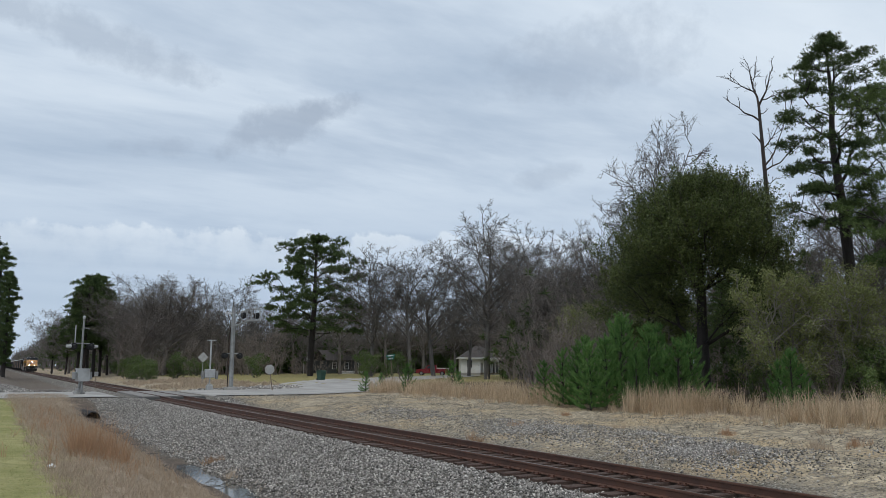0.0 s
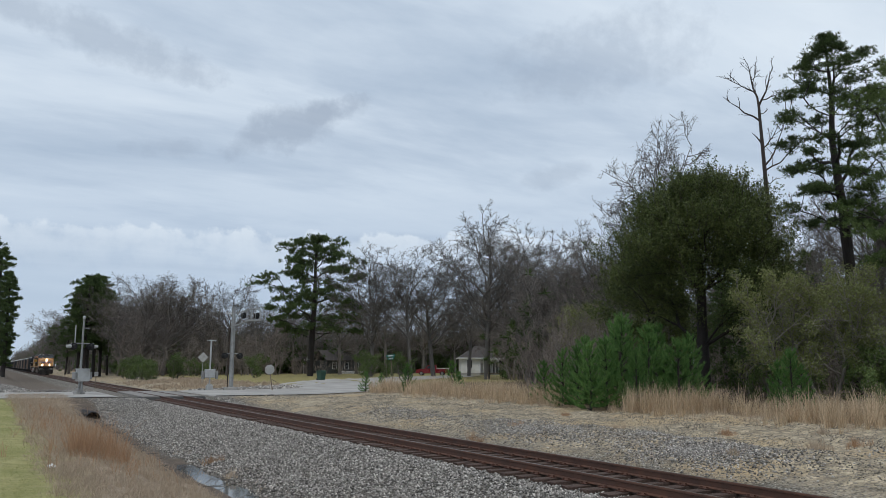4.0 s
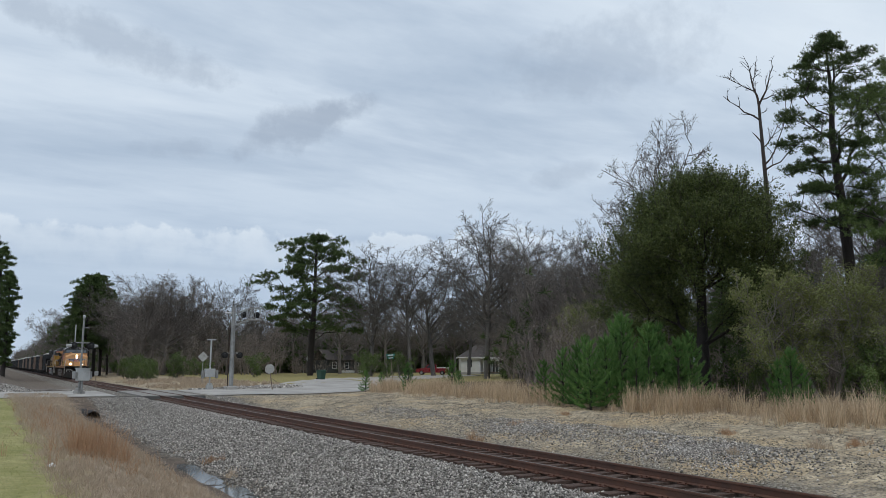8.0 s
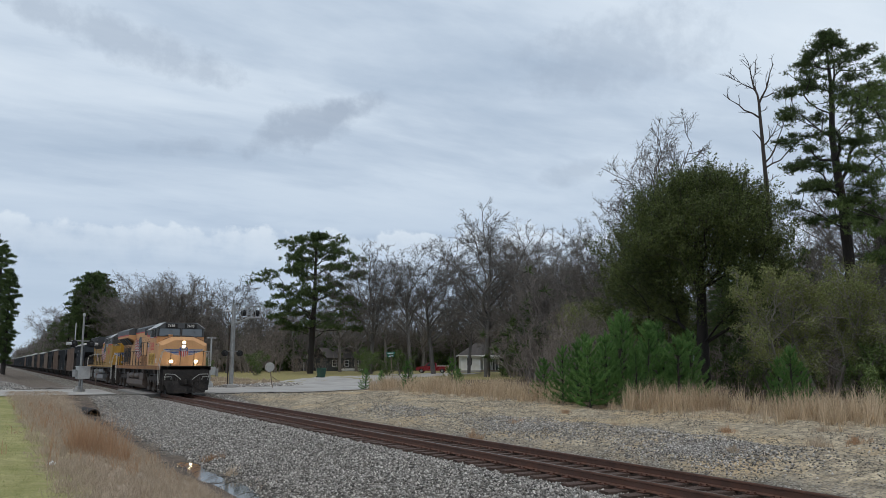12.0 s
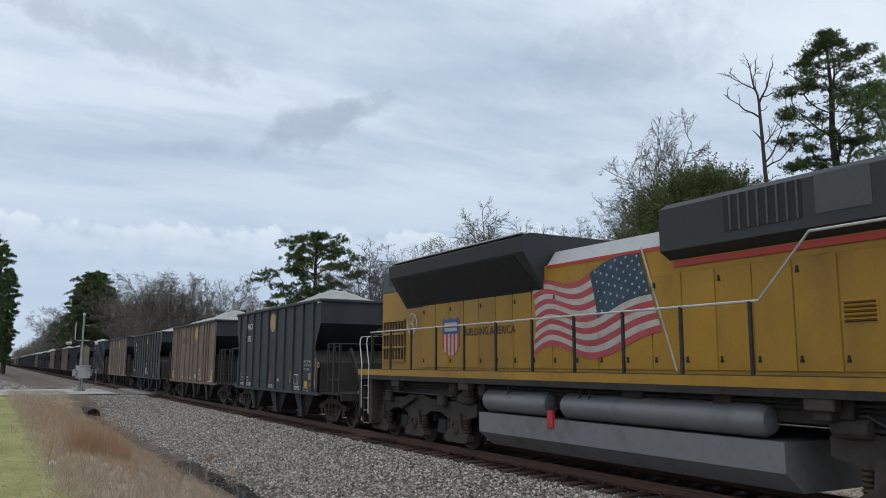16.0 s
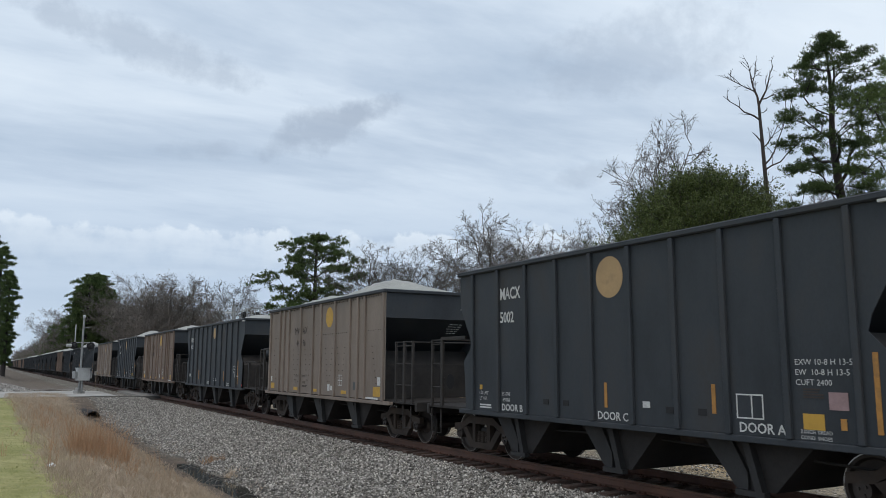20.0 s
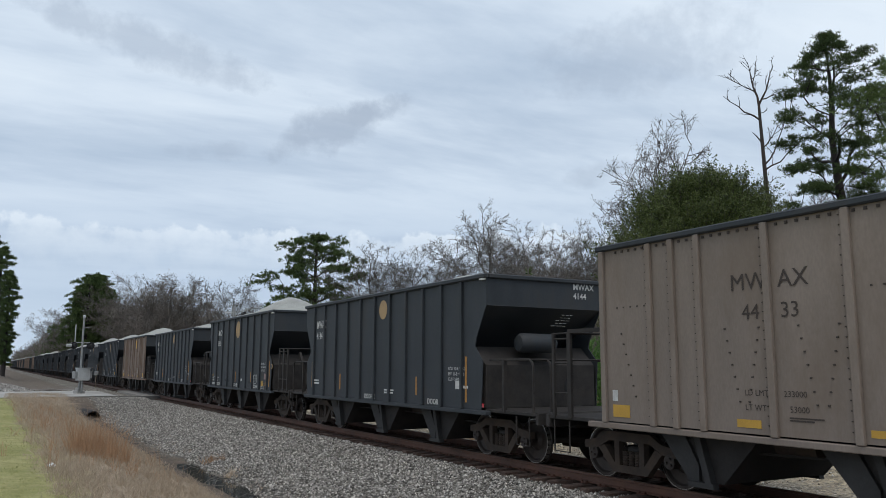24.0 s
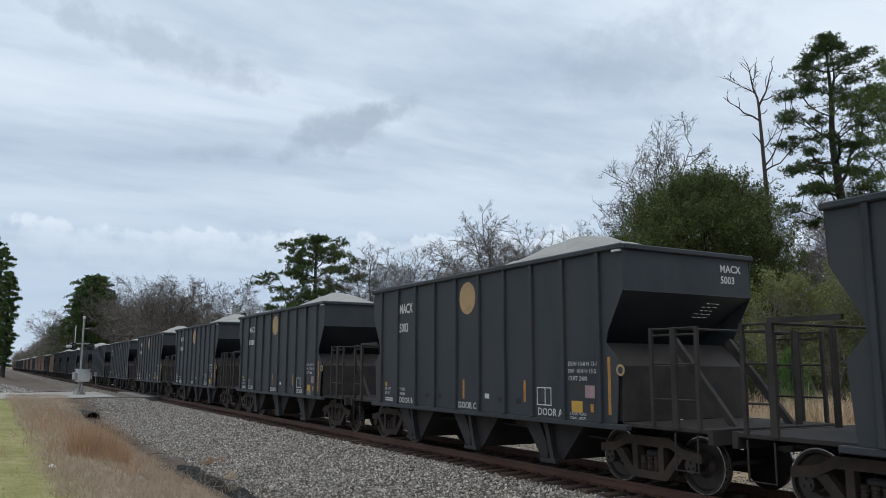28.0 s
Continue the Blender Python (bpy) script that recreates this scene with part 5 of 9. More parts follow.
def build_grass():
    rng = np.random.default_rng(8)
    # tall straw along the wood's edge
    n = 4200
    y = 4 + 52 * rng.random(n) ** 0.9
    x = TX + 13.8 + rng.normal(0, 0.85, n) + 0.5 * np.sin(y * 0.7) + np.clip(y - 40, 0, 30) * 0.12
    clump = np.sin(y * 2.6) + np.sin(y * 0.83 + 1) + np.sin(x * 3.1 + y * 5.3) * 0.7 + rng.normal(0, 0.4, n) > 0.05
    grass_patch("tall_dry_grass", "tall straw-coloured dry grass along the wood's edge", STRAW, rng, x[clump], y[clump], 12, 1.12, 0.017, 0.17, 0.08)
    n = 1300
    y = 4 + 50 * rng.random(n)
    x = TX + 12.9 + rng.normal(0, 0.7, n) + np.clip(y - 40, 0, 30) * 0.1
    grass_patch("short_dry_grass", "short withered grass at the edge of the gravel", STRAW_GREY, rng, x, y, 9, 0.34, 0.012, 0.4)
    # dead grass and weeds on the bank beyond the crossing
    n = 2600
    y = rng.uniform(72, 118, n)
    x = TX + 4.2 + 9 * rng.random(n) ** 0.8
    keep = np.sin(x * 0.9 + y * 0.21) + np.sin(y * 0.37) + rng.normal(0, 0.5, n) > -0.5
    grass_patch("verge_grass", "withered brown grass on the bank beyond the road", STRAW_GREY, rng, x[keep], y[keep], 9, 0.5, 0.03, 0.4)
    # withered growth on the bank of the ditch
    n = 9000
    y = 5 + 58 * rng.random(n) ** 1.3
    x = TX - 9.7 + 3.3 * rng.random(n) ** 1.25 + rng.normal(0, 0.15, n)
    grass_patch("bank_grass", "withered pinkish-brown grass on the ditch bank", STRAW_GREY, rng, x, y, 8, 0.25, 0.009, 0.5)
    n = 700
    y = 5 + 50 * rng.random(n) ** 1.3
    x = TX + rng.uniform(-6.8, -4.6, n) + rng.normal(0, 0.2, n)
    dry = (np.abs(x - TX + 5.46) > 0.45) | (y > 27)
    x, y = x[dry], y[dry]
    grass_patch("ditch_weeds", "sparse dead weeds along the ditch", STRAW_GREY, rng, x, y, 5, 0.2, 0.008, 0.5)
    # rusty bunches
    n = 130
    a, r = rng.uniform(0, 6.28, n), np.sqrt(rng.random(n))
    x, y = TX - 8.55 + 0.62 * r * np.cos(a), 19.2 + 1.5 * r * np.sin(a)
    grass_patch("rusty_grass", "upright bunch of rust-orange dry grass", STRAW_RED, rng, x, y, 8, 0.9, 0.009, 0.16, 0.05)
    n = 160
    x, y = TX - 8.6 + rng.normal(0, 0.7, n), rng.uniform(15, 40, n)
    grass_patch("thin_rusty_grass", "thin rust-coloured dry grass on the bank", STRAW_RED, rng, x, y, 6, 0.55, 0.01, 0.25)
    # lawn
    n = 16000
    y = 7 + 55 * rng.random(n) ** 1.7
    x = TX - 9.5 - 3.2 * rng.random(n) ** 0.9
    grass_patch("lawn_grass", "mown yellow-green lawn grass", LAWN, rng, x, y, 5, 0.045, 0.011, 0.5, 0.0)
    # weeds on the gravel
    for name, wx, wy, h, m in (("weed", 2.9, 22.0, 0.55, STRAW_RED), ("weed", 7.9, 13.2, 0.4, STRAW_GREY), ("weed", 7.2, 12.8, 0.34, STRAW_GREY), ("weed", 8.6, 12.6, 0.3, STRAW_RED), ("weed", 5.9, 24, 0.22, STRAW_RED), ("weed", 8.1, 21, 0.25, STRAW_GREY),
                               ("weed", 5.2, 13.6, 0.24, STRAW_GREY), ("weed", 9.8, 26, 0.25, STRAW_RED), ("weed", -4.7, 24.6, 0.3, STRAW_RED), ("weed", -5.0, 21.5, 0.28, STRAW_GREY), ("weed", 8.9, 17.0, 0.3, STRAW_RED), ("weed", 10.6, 15.0, 0.25, STRAW_GREY)):
        n = 16
        grass_patch(name, "small dry weed growing in the gravel", m, rng, TX + wx + rng.normal(0, 0.16, n), wy + rng.normal(0, 0.16, n), 9, h, 0.011, 0.35)
    # litter of twigs in the ditch
    w = Wood(33)
    for k in range(90):
        x, y = TX + rng.uniform(-6.6, -4.9), 14 + 36 * rng.random()
        z = gz(x, y) + 0.02
        a, L = rng.uniform(0, 6.28), rng.uniform(0.2, 0.9)
        w.tube([(x, y, z), (x + L * math.cos(a) * 0.5, y + L * math.sin(a) * 0.5, z + rng.uniform(0.02, 0.12)), (x + L * math.cos(a), y + L * math.sin(a), z + 0.03)], [0.012, 0.01, 0.005], 4)
    tagged(part("fallen_twigs", w.mesh("twigs"), BARK_GREY), "broken twigs and dead stalks in the ditch", "twigs", kind="stuff")


def build_water():
    m, nn, nl, bs = nodes_of("ditch_water")
    geo = nn.new("ShaderNodeNewGeometry")
    bs.inputs["Base Color"].default_value = (0.05, 0.05, 0.042, 1)
    bs.inputs["Roughness"].default_value = 0.06
    bs.inputs["Specular IOR Level"].default_value = 0.7
    bumped(nn, nl, bs, nz(nn, nl, geo.outputs["Position"], 6, 3), 0.08, 0.01)
    r = random.Random(5)
    left, right = [], []
    for k in range(76):
        y = 14.0 + 0.155 * k
        w = 0.62 + r.uniform(0, 0.05)
        left.append((TX - 5.46 - w, y))
        right.append((TX - 5.46 + w, y))
    mb = MB()
    z = -0.998
    v = [(x, y, z) for p in zip(left, right) for x, y in p]
    mb.add(v, [(2 * k, 2 * k + 1, 2 * k + 3, 2 * k + 2) for k in range(75)])
    tagged(part("water", mb, m), "shallow puddle of grey water in the ditch", "water", kind="structure")


build_stones()
build_grass()
build_water()
# ---------------------------------------------------------------- train: materials
BLACK = surface("black_car_paint", (0.04, 0.046, 0.053), 0.62, 0, 0.35, 0.9, (0.045, 0.04, 0.036), 0.3, 0.9, 40, 0.06, spec=0.3, stretch=(1, 1, 0.45))
PALE_TAUPE = surface("sunbleached_brown_paint", (0.235, 0.193, 0.163), 0.75, 0, 0.2, 0.7, (0.17, 0.13, 0.1), 0.35, 0.9, 35, 0.1, spec=0.25, stretch=(1, 1, 0.35))
TAUPE = surface("weathered_brown_paint", (0.205, 0.155, 0.126), 0.75, 0, 0.2, 0.7, (0.1, 0.07, 0.05), 0.35, 0.9, 35, 0.1, spec=0.25, stretch=(1, 1, 0.35))
GRIME = surface("oily_black_steel", (0.04, 0.036, 0.034), 0.7, 0.2, 0.4, 2.5, (0.052, 0.043, 0.037), 0.3, 2.2, 30, 0.3, spec=0.3)
GRIME_BROWN = surface("dusty_brown_steel", (0.056, 0.043, 0.035), 0.8, 0.1, 0.35, 2.5, (0.09, 0.062, 0.045), 0.4, 1.6, 30, 0.3, spec=0.25)
WHEEL = surface("wheel_steel", (0.06, 0.048, 0.042), 0.55, 0.5, 0.3, 5, (0.03, 0.025, 0.022), 0.4, 3, 60, 0.15)
TREAD = surface("polished_wheel_tread", (0.4, 0.39, 0.38), 0.3, 0.9, 0.15, 8, None, 0, 1, 90, 0.05)
LOAD = surface("crushed_stone_load", (0.36, 0.365, 0.34), 0.95, 0, 0.12, 1.2, (0.26, 0.265, 0.245), 0.3, 1.4, 26, 0.8, 0.03)
ORANGE = surface("amber_reflector", (0.42, 0.2, 0.045), 0.6, 0, 0.25, 6, (0.16, 0.1, 0.05), 0.3, 4)
AMBER = surface("yellow_patch", (0.55, 0.32, 0.05), 0.65, 0, 0.15, 3, (0.2, 0.14, 0.07), 0.25, 3)
TAN = surface("tan_disc_paint", (0.42, 0.28, 0.14), 0.7, 0, 0.12, 3, (0.25, 0.17, 0.1), 0.25, 4)
WHITE = surface("white_lettering", (0.6, 0.6, 0.58), 0.7, 0, 0.12, 4, (0.3, 0.29, 0.28), 0.25, 5, 60, 0.0)
DARKLET = surface("dark_lettering", (0.055, 0.042, 0.036), 0.8, 0, 0.2, 5, None, 0, 1, 60, 0.0)
RED_TAG = surface("red_reflector", (0.5, 0.03, 0.04), 0.5, 0, 0.15, 6)
Y1 = surface("faded_orange_yellow_paint", (0.6, 0.33, 0.155), 0.6, 0, 0.12, 0.6, (0.36, 0.17, 0.07), 0.38, 0.7, 40, 0.05, spec=0.3, stretch=(1, 1, 0.5))
Y2 = surface("deep_yellow_paint", (0.38, 0.202, 0.02), 0.5, 0, 0.15, 0.6, (0.2, 0.105, 0.02), 0.36, 0.7, 40, 0.05, spec=0.35, stretch=(1, 1, 0.5))
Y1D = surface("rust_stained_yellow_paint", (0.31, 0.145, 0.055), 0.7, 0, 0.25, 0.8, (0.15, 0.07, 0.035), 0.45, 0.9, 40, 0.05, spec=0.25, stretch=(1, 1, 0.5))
GREYP = surface("grey_engine_paint", (0.08, 0.084, 0.088), 0.55, 0, 0.15, 1.0, (0.06, 0.06, 0.06), 0.3, 1.0, 40, 0.05, spec=0.35)
ROOFP = surface("pale_roof_paint", (0.42, 0.43, 0.44), 0.55, 0, 0.15, 1.0, (0.2, 0.2, 0.2), 0.3, 1.0)
REDP = surface("red_stripe_paint", (0.5, 0.04, 0.028), 0.55, 0, 0.15, 2.0, (0.3, 0.05, 0.04), 0.2, 2)
BLUEP = surface("blue_emblem_paint", (0.03, 0.075, 0.24), 0.5, 0, 0.12, 2.0)
NAVY = surface("navy_flag_paint", (0.022, 0.05, 0.08), 0.6, 0, 0.3, 3.0, (0.05, 0.11, 0.14), 0.3, 3)
FLAGRED = surface("faded_red_flag_paint", (0.42, 0.055, 0.07), 0.6, 0, 0.2, 2.0, (0.3, 0.1, 0.08), 0.3, 3)
FLAGWHITE = surface("grey_white_flag_paint", (0.48, 0.44, 0.4), 0.6, 0, 0.2, 2.0, (0.3, 0.24, 0.2), 0.3, 3)
TANKP = surface("grey_tank_paint", (0.2, 0.2, 0.205), 0.45, 0.2, 0.15, 1.2, (0.1, 0.09, 0.08), 0.3, 1.2)
TANKB = surface("brown_tank_paint", (0.09, 0.065, 0.053), 0.6, 0.1, 0.2, 1.2, (0.16, 0.12, 0.09), 0.35, 1.2)
TRUCK_DUST = surface("dusty_cast_steel", (0.064, 0.053, 0.047), 0.8, 0.05, 0.35, 2.0, (0.05, 0.04, 0.034), 0.35, 1.6, 30, 0.3, spec=0.25)
CHUTE = surface("scuffed_chute_steel", (0.048, 0.046, 0.045), 0.65, 0.1, 0.35, 1.6, (0.035, 0.033, 0.032), 0.35, 1.3, 30, 0.2, spec=0.3)
# bright yellow doors, lightened further for the golden highlights on their louvres
Y_DOOR = surface("light_yellow_door_paint", (0.56, 0.36, 0.09), 0.55, 0, 0.12, 0.8, (0.33, 0.19, 0.06), 0.3, 0.9, 40, 0.05, spec=0.3)
PILOT = surface("scuffed_black_pilot_paint", (0.03, 0.027, 0.025), 0.7, 0, 0.5, 3, (0.07, 0.056, 0.047), 0.3, 2.5, 40, 0.2, spec=0.2)
GREYD = surface("sooty_grey_paint", (0.04, 0.043, 0.047), 0.6, 0, 0.25, 1.0, (0.03, 0.03, 0.03), 0.35, 1.0, 40, 0.05, spec=0.35)
SEAM = surface("grimy_door_seam", (0.09, 0.05, 0.028), 0.85, 0, 0.3, 4)
DARKVENT = surface("dark_grille", (0.012, 0.012, 0.013), 0.7, 0, 0.3, 6, None, 0, 1, 90, 0.4)
PANE = glass("dark_cab_glass", (0.02, 0.024, 0.026), 0.08)
LAMP = glow("lit_headlight", (1.0, 0.8, 0.5), 55.0)
SCREEN = glass("sky_reflecting_windscreen", (0.05, 0.06, 0.068), 0.05)
SCREEN.node_tree.nodes["Principled BSDF"].inputs["Coat Weight"].default_value = 1.0
SCREEN.node_tree.nodes["Principled BSDF"].inputs["Coat IOR"].default_value = 1.7
LAMPOFF = surface("unlit_lamp_glass", (0.5, 0.5, 0.5), 0.15, 0.3, 0.1, 9)
RAILING = surface("pale_handrail", (0.5, 0.49, 0.46), 0.55, 0, 0.12, 5)

# ---------------------------------------------------------------- lettering
TEXTS = {}


def letters(text, height, bold=0.0):
    """A flat mesh of a word, capitals of that height, in the x-z plane, facing -y."""
    key = (text, bold > 0)
    if key not in TEXTS:
        cu = bpy.data.curves.new("lettering", "FONT")
        cu.body, cu.size, cu.resolution_u, cu.offset = text, 1 / 0.73, 3 if text in ("7698", "9036") else 2, 0.022 if bold else 0.0
        cu.extrude = 0.004
        ob = new("lettering", cu)
        dg = bpy.context.evaluated_depsgraph_get()
        me = bpy.data.meshes.new_from_object(ob.evaluated_get(dg))
        bpy.data.objects.remove(ob)
        bpy.data.curves.remove(cu)
        me.transform(Matrix.Rotation(radians(90), 4, "X"))
        TEXTS[key] = me
    me = TEXTS[key].copy()
    me.materials.clear()
    me.transform(Matrix.Diagonal((height, min(height, 0.4), height, 1)))
    return me


def on_side(side, y, z, x):
    """Pose for lettering on a side wall: side -1 faces -x and reads towards -y, side 1 faces +x and reads towards +y."""
    return pose(side * x, y, z, 0, 0, -90 if side < 0 else 90)


def side_word(text, side, y, z, x, h, mat, parent, bold=0.0, squeeze=1.0):
    me = letters(text, h, bold)
    if squeeze != 1.0:
        me.transform(Matrix.Diagonal((squeeze, 1, 1, 1)))
    return part("lettering", me, mat, parent, at=on_side(side, y * (1 if side < 0 else -1), z, x))


def side_patch(name, side, y0, y1, z0, z1, x, mat, parent, label=""):
    a, b = sorted((side * x, side * (x + 0.006)))
    return part(name, MB().box(a, b, y0, y1, z0, z1), mat, parent, label)


def bars(n, y, z, w, h, side, x, mat, parent, name="small_print"):
    """Writing too small to read."""
    mb = MB()
    rng = random.Random(int(y * 100 + z * 10))
    for k in range(n):
        ww = w * rng.uniform(0.7, 1.0)
        a, b = sorted((side * x, side * (x + 0.004)))
        mb.box(a, b, y - ww, y, z - k * h * 1.7 - h, z - k * h * 1.7)
    return part(name, mb, mat, parent)


for word in ("MACX", "MWAX", "MW", "AX", "DOOR A", "DOOR B", "DOOR C", "7698", "9036", "BUILDING AMERICA", "5055", "44", "01", "42", "96", "33", "43", "4140", "4151", "4138", "5002", "5050", "5003", "4144", "4401", "4442", "4496", "4433", "4443"):
    letters(word, 1.0, 1.0)
for word in ("EXW 10-8 H 13-5", "EW  10-8 H 13-5", "EXW 10-8 H 13-0", "EW  10-8 H 13-0", "CUFT 2400", "LD LMT", "LT WT", "231000", "55000", "233000", "53000", "2 INCH TREAD", "COND. SHOES", "C45ACCTE"):
    letters(word, 1.0)

# ---------------------------------------------------------------- running gear
def wheel_mesh(r):
    k = r / 0.457
    mb = MB()
    for s in (-1, 1):
        prof = [(s * (0.67), 0.03), (s * 0.67, 0.36 * k), (s * 0.69, 0.4 * k), (s * 0.7, r + 0.025), (s * 0.725, r + 0.02), (s * 0.735, r), (s * 0.82, r - 0.004), (s * 0.822, 0.39 * k),
                (s * 0.775, 0.36 * k), (s * 0.765, 0.2 * k), (s * 0.83, 0.13 * k), (s * 0.83, 0.03)]
        mb.lathe(prof, "x", (0, 0, 0), 28)
    mb.tube([(-0.98, 0, 0), (0.98, 0, 0)], 0.085, 10)
    for s in (-1, 1):
        mb.tube([(s * 0.95, 0, 0), (s * 1.1, 0, 0)], 0.12, 12)
        for a in (0.5, 2.6, 4.7):
            mb.tube([(s * 1.09, 0.06 * math.cos(a), 0.06 * math.sin(a)), (s * 1.125, 0.06 * math.cos(a), 0.06 * math.sin(a))], 0.022, 6)
    return mb.mesh("wheelset", True)


def tread_mesh(r):
    """The bright running band and rim edge of one wheel."""
    mb = MB().lathe([(0.738, r + 0.002), (0.8, r - 0.001), (0.8225, r - 0.006), (0.8235, r - 0.022)], "x", (0, 0, 0), 28)
    mb.f = mb.f[:-2]
    return mb.mesh("tread", True)


WHEEL_SMALL, TREAD_SMALL = wheel_mesh(0.457), tread_mesh(0.457)
WHEEL_BIG, TREAD_BIG = wheel_mesh(0.53), tread_mesh(0.53)


def freight_truck(parent, y):
    """A three-piece truck with two wheelsets."""
    t = part("truck", MB().box(-1.0, 1.0, y - 0.16, y + 0.16, 0.36, 0.62, 0.03), GRIME, parent, "cast steel truck with coil springs")
    for s in (-1, 1):
        a, b = sorted((s * 0.97, s * 1.1))
        mb = MB()
        mb.prism([(y - 1.16, 0.52), (y - 1.16, 0.66), (y - 0.75, 0.72), (y - 0.5, 0.86), (y + 0.5, 0.86), (y + 0.75, 0.72), (y + 1.16, 0.66), (y + 1.16, 0.52), (y + 0.8, 0.55), (y + 0.5, 0.7), (y - 0.5, 0.7), (y - 0.8, 0.55)], "x", a, b)
        mb.prism([(y - 0.78, 0.56), (y - 0.62, 0.62), (y - 0.34, 0.3), (y + 0.34, 0.3), (y + 0.62, 0.62), (y + 0.78, 0.56), (y + 0.42, 0.17), (y - 0.42, 0.17)], "x", a, b)
        for q in (-0.3, 0.3):
            mb.box(a, b, y + q - 0.06, y + q + 0.06, 0.28, 0.72)
        part("side_frame", mb, GRIME_BROWN, t)
        sp = MB()
        for q in (-0.15, 0, 0.15):
            sp.lathe([(0.3 + 0.022 * i, 0.062 if i % 2 else 0.048) for i in range(12)], "z", (s * 1.03, y + q, 0), 10)
        part("spring", sp, GRIME_BROWN, t)
    for q in (-0.93, 0.93):
        w = part("wheelset", WHEEL_SMALL, WHEEL, t, "dark wheelset with worn bright treads", at=pose(0, y + q, 0.46))
        part("tread", TREAD_SMALL, TREAD, t, at=pose(0, y + q, 0.46))
        part("tread", TREAD_SMALL, TREAD, t, at=pose(0, y + q, 0.46, 0, 0, 180))
    return t


def coupler(parent, y, s):
    mb = MB().box(-0.09, 0.09, *sorted((y, y + s * 0.6)), 0.78, 0.98, 0.02)
    mb.prism([(-0.16, y + s * 0.5), (0.18, y + s * 0.5), (0.2, y + s * 0.7), (0.08, y + s * 0.8), (-0.02, y + s * 0.66), (-0.14, y + s * 0.76), (-0.2, y + s * 0.6)], "z", 0.74, 1.02)
    part("coupler", mb, GRIME, parent)
    hose = [Vector((0.35, y + s * 0.1, 0.8)), Vector((0.36, y + s * 0.4, 0.5)), Vector((0.3, y + s * 0.62, 0.34)), Vector((0.22, y + s * 0.8, 0.36))]
    part("air_hose", MB().tube(hose, 0.025, 6), GRIME, parent)


def heap(half, h, peaks, seed):
    """A heaped load of crushed stone."""
    nx, ny = 17, 61
    xs, ys = np.linspace(-1.55, 1.55, nx), np.linspace(-half + 0.06, half - 0.06, ny)
    X, Y = np.meshgrid(xs, ys, indexing="ij")
    Z = np.full(X.shape, h - 0.04)
    for py, ph, pw in peaks:
        Z = Z + ph * np.exp(-((X / 1.1) ** 2) - ((Y - py) / pw) ** 2)
    rng = np.random.default_rng(seed)
    Z += rng.normal(0, 0.016, Z.shape)
    edge = np.minimum(1, np.minimum((1.55 - np.abs(X)) / 0.35, (half - 0.06 - np.abs(Y)) / 0.5))
    Z = h - 0.14 + (Z - h + 0.14) * np.clip(edge, 0, 1)
    v = np.stack([X, Y, Z], -1).reshape(-1, 3)
    i, j = np.meshgrid(np.arange(nx - 1), np.arange(ny - 1), indexing="ij")
    a = (i * ny + j).ravel()
    me = raw_mesh("gravel_load", v, np.stack([a, a + ny, a + ny + 1, a + 1], 1))
    me.shade_smooth()
    return me


CACHE = {}


def surface_cache(name, col):
    if name not in CACHE:
        CACHE[name] = surface(name, col, 0.7)
    return CACHE[name]


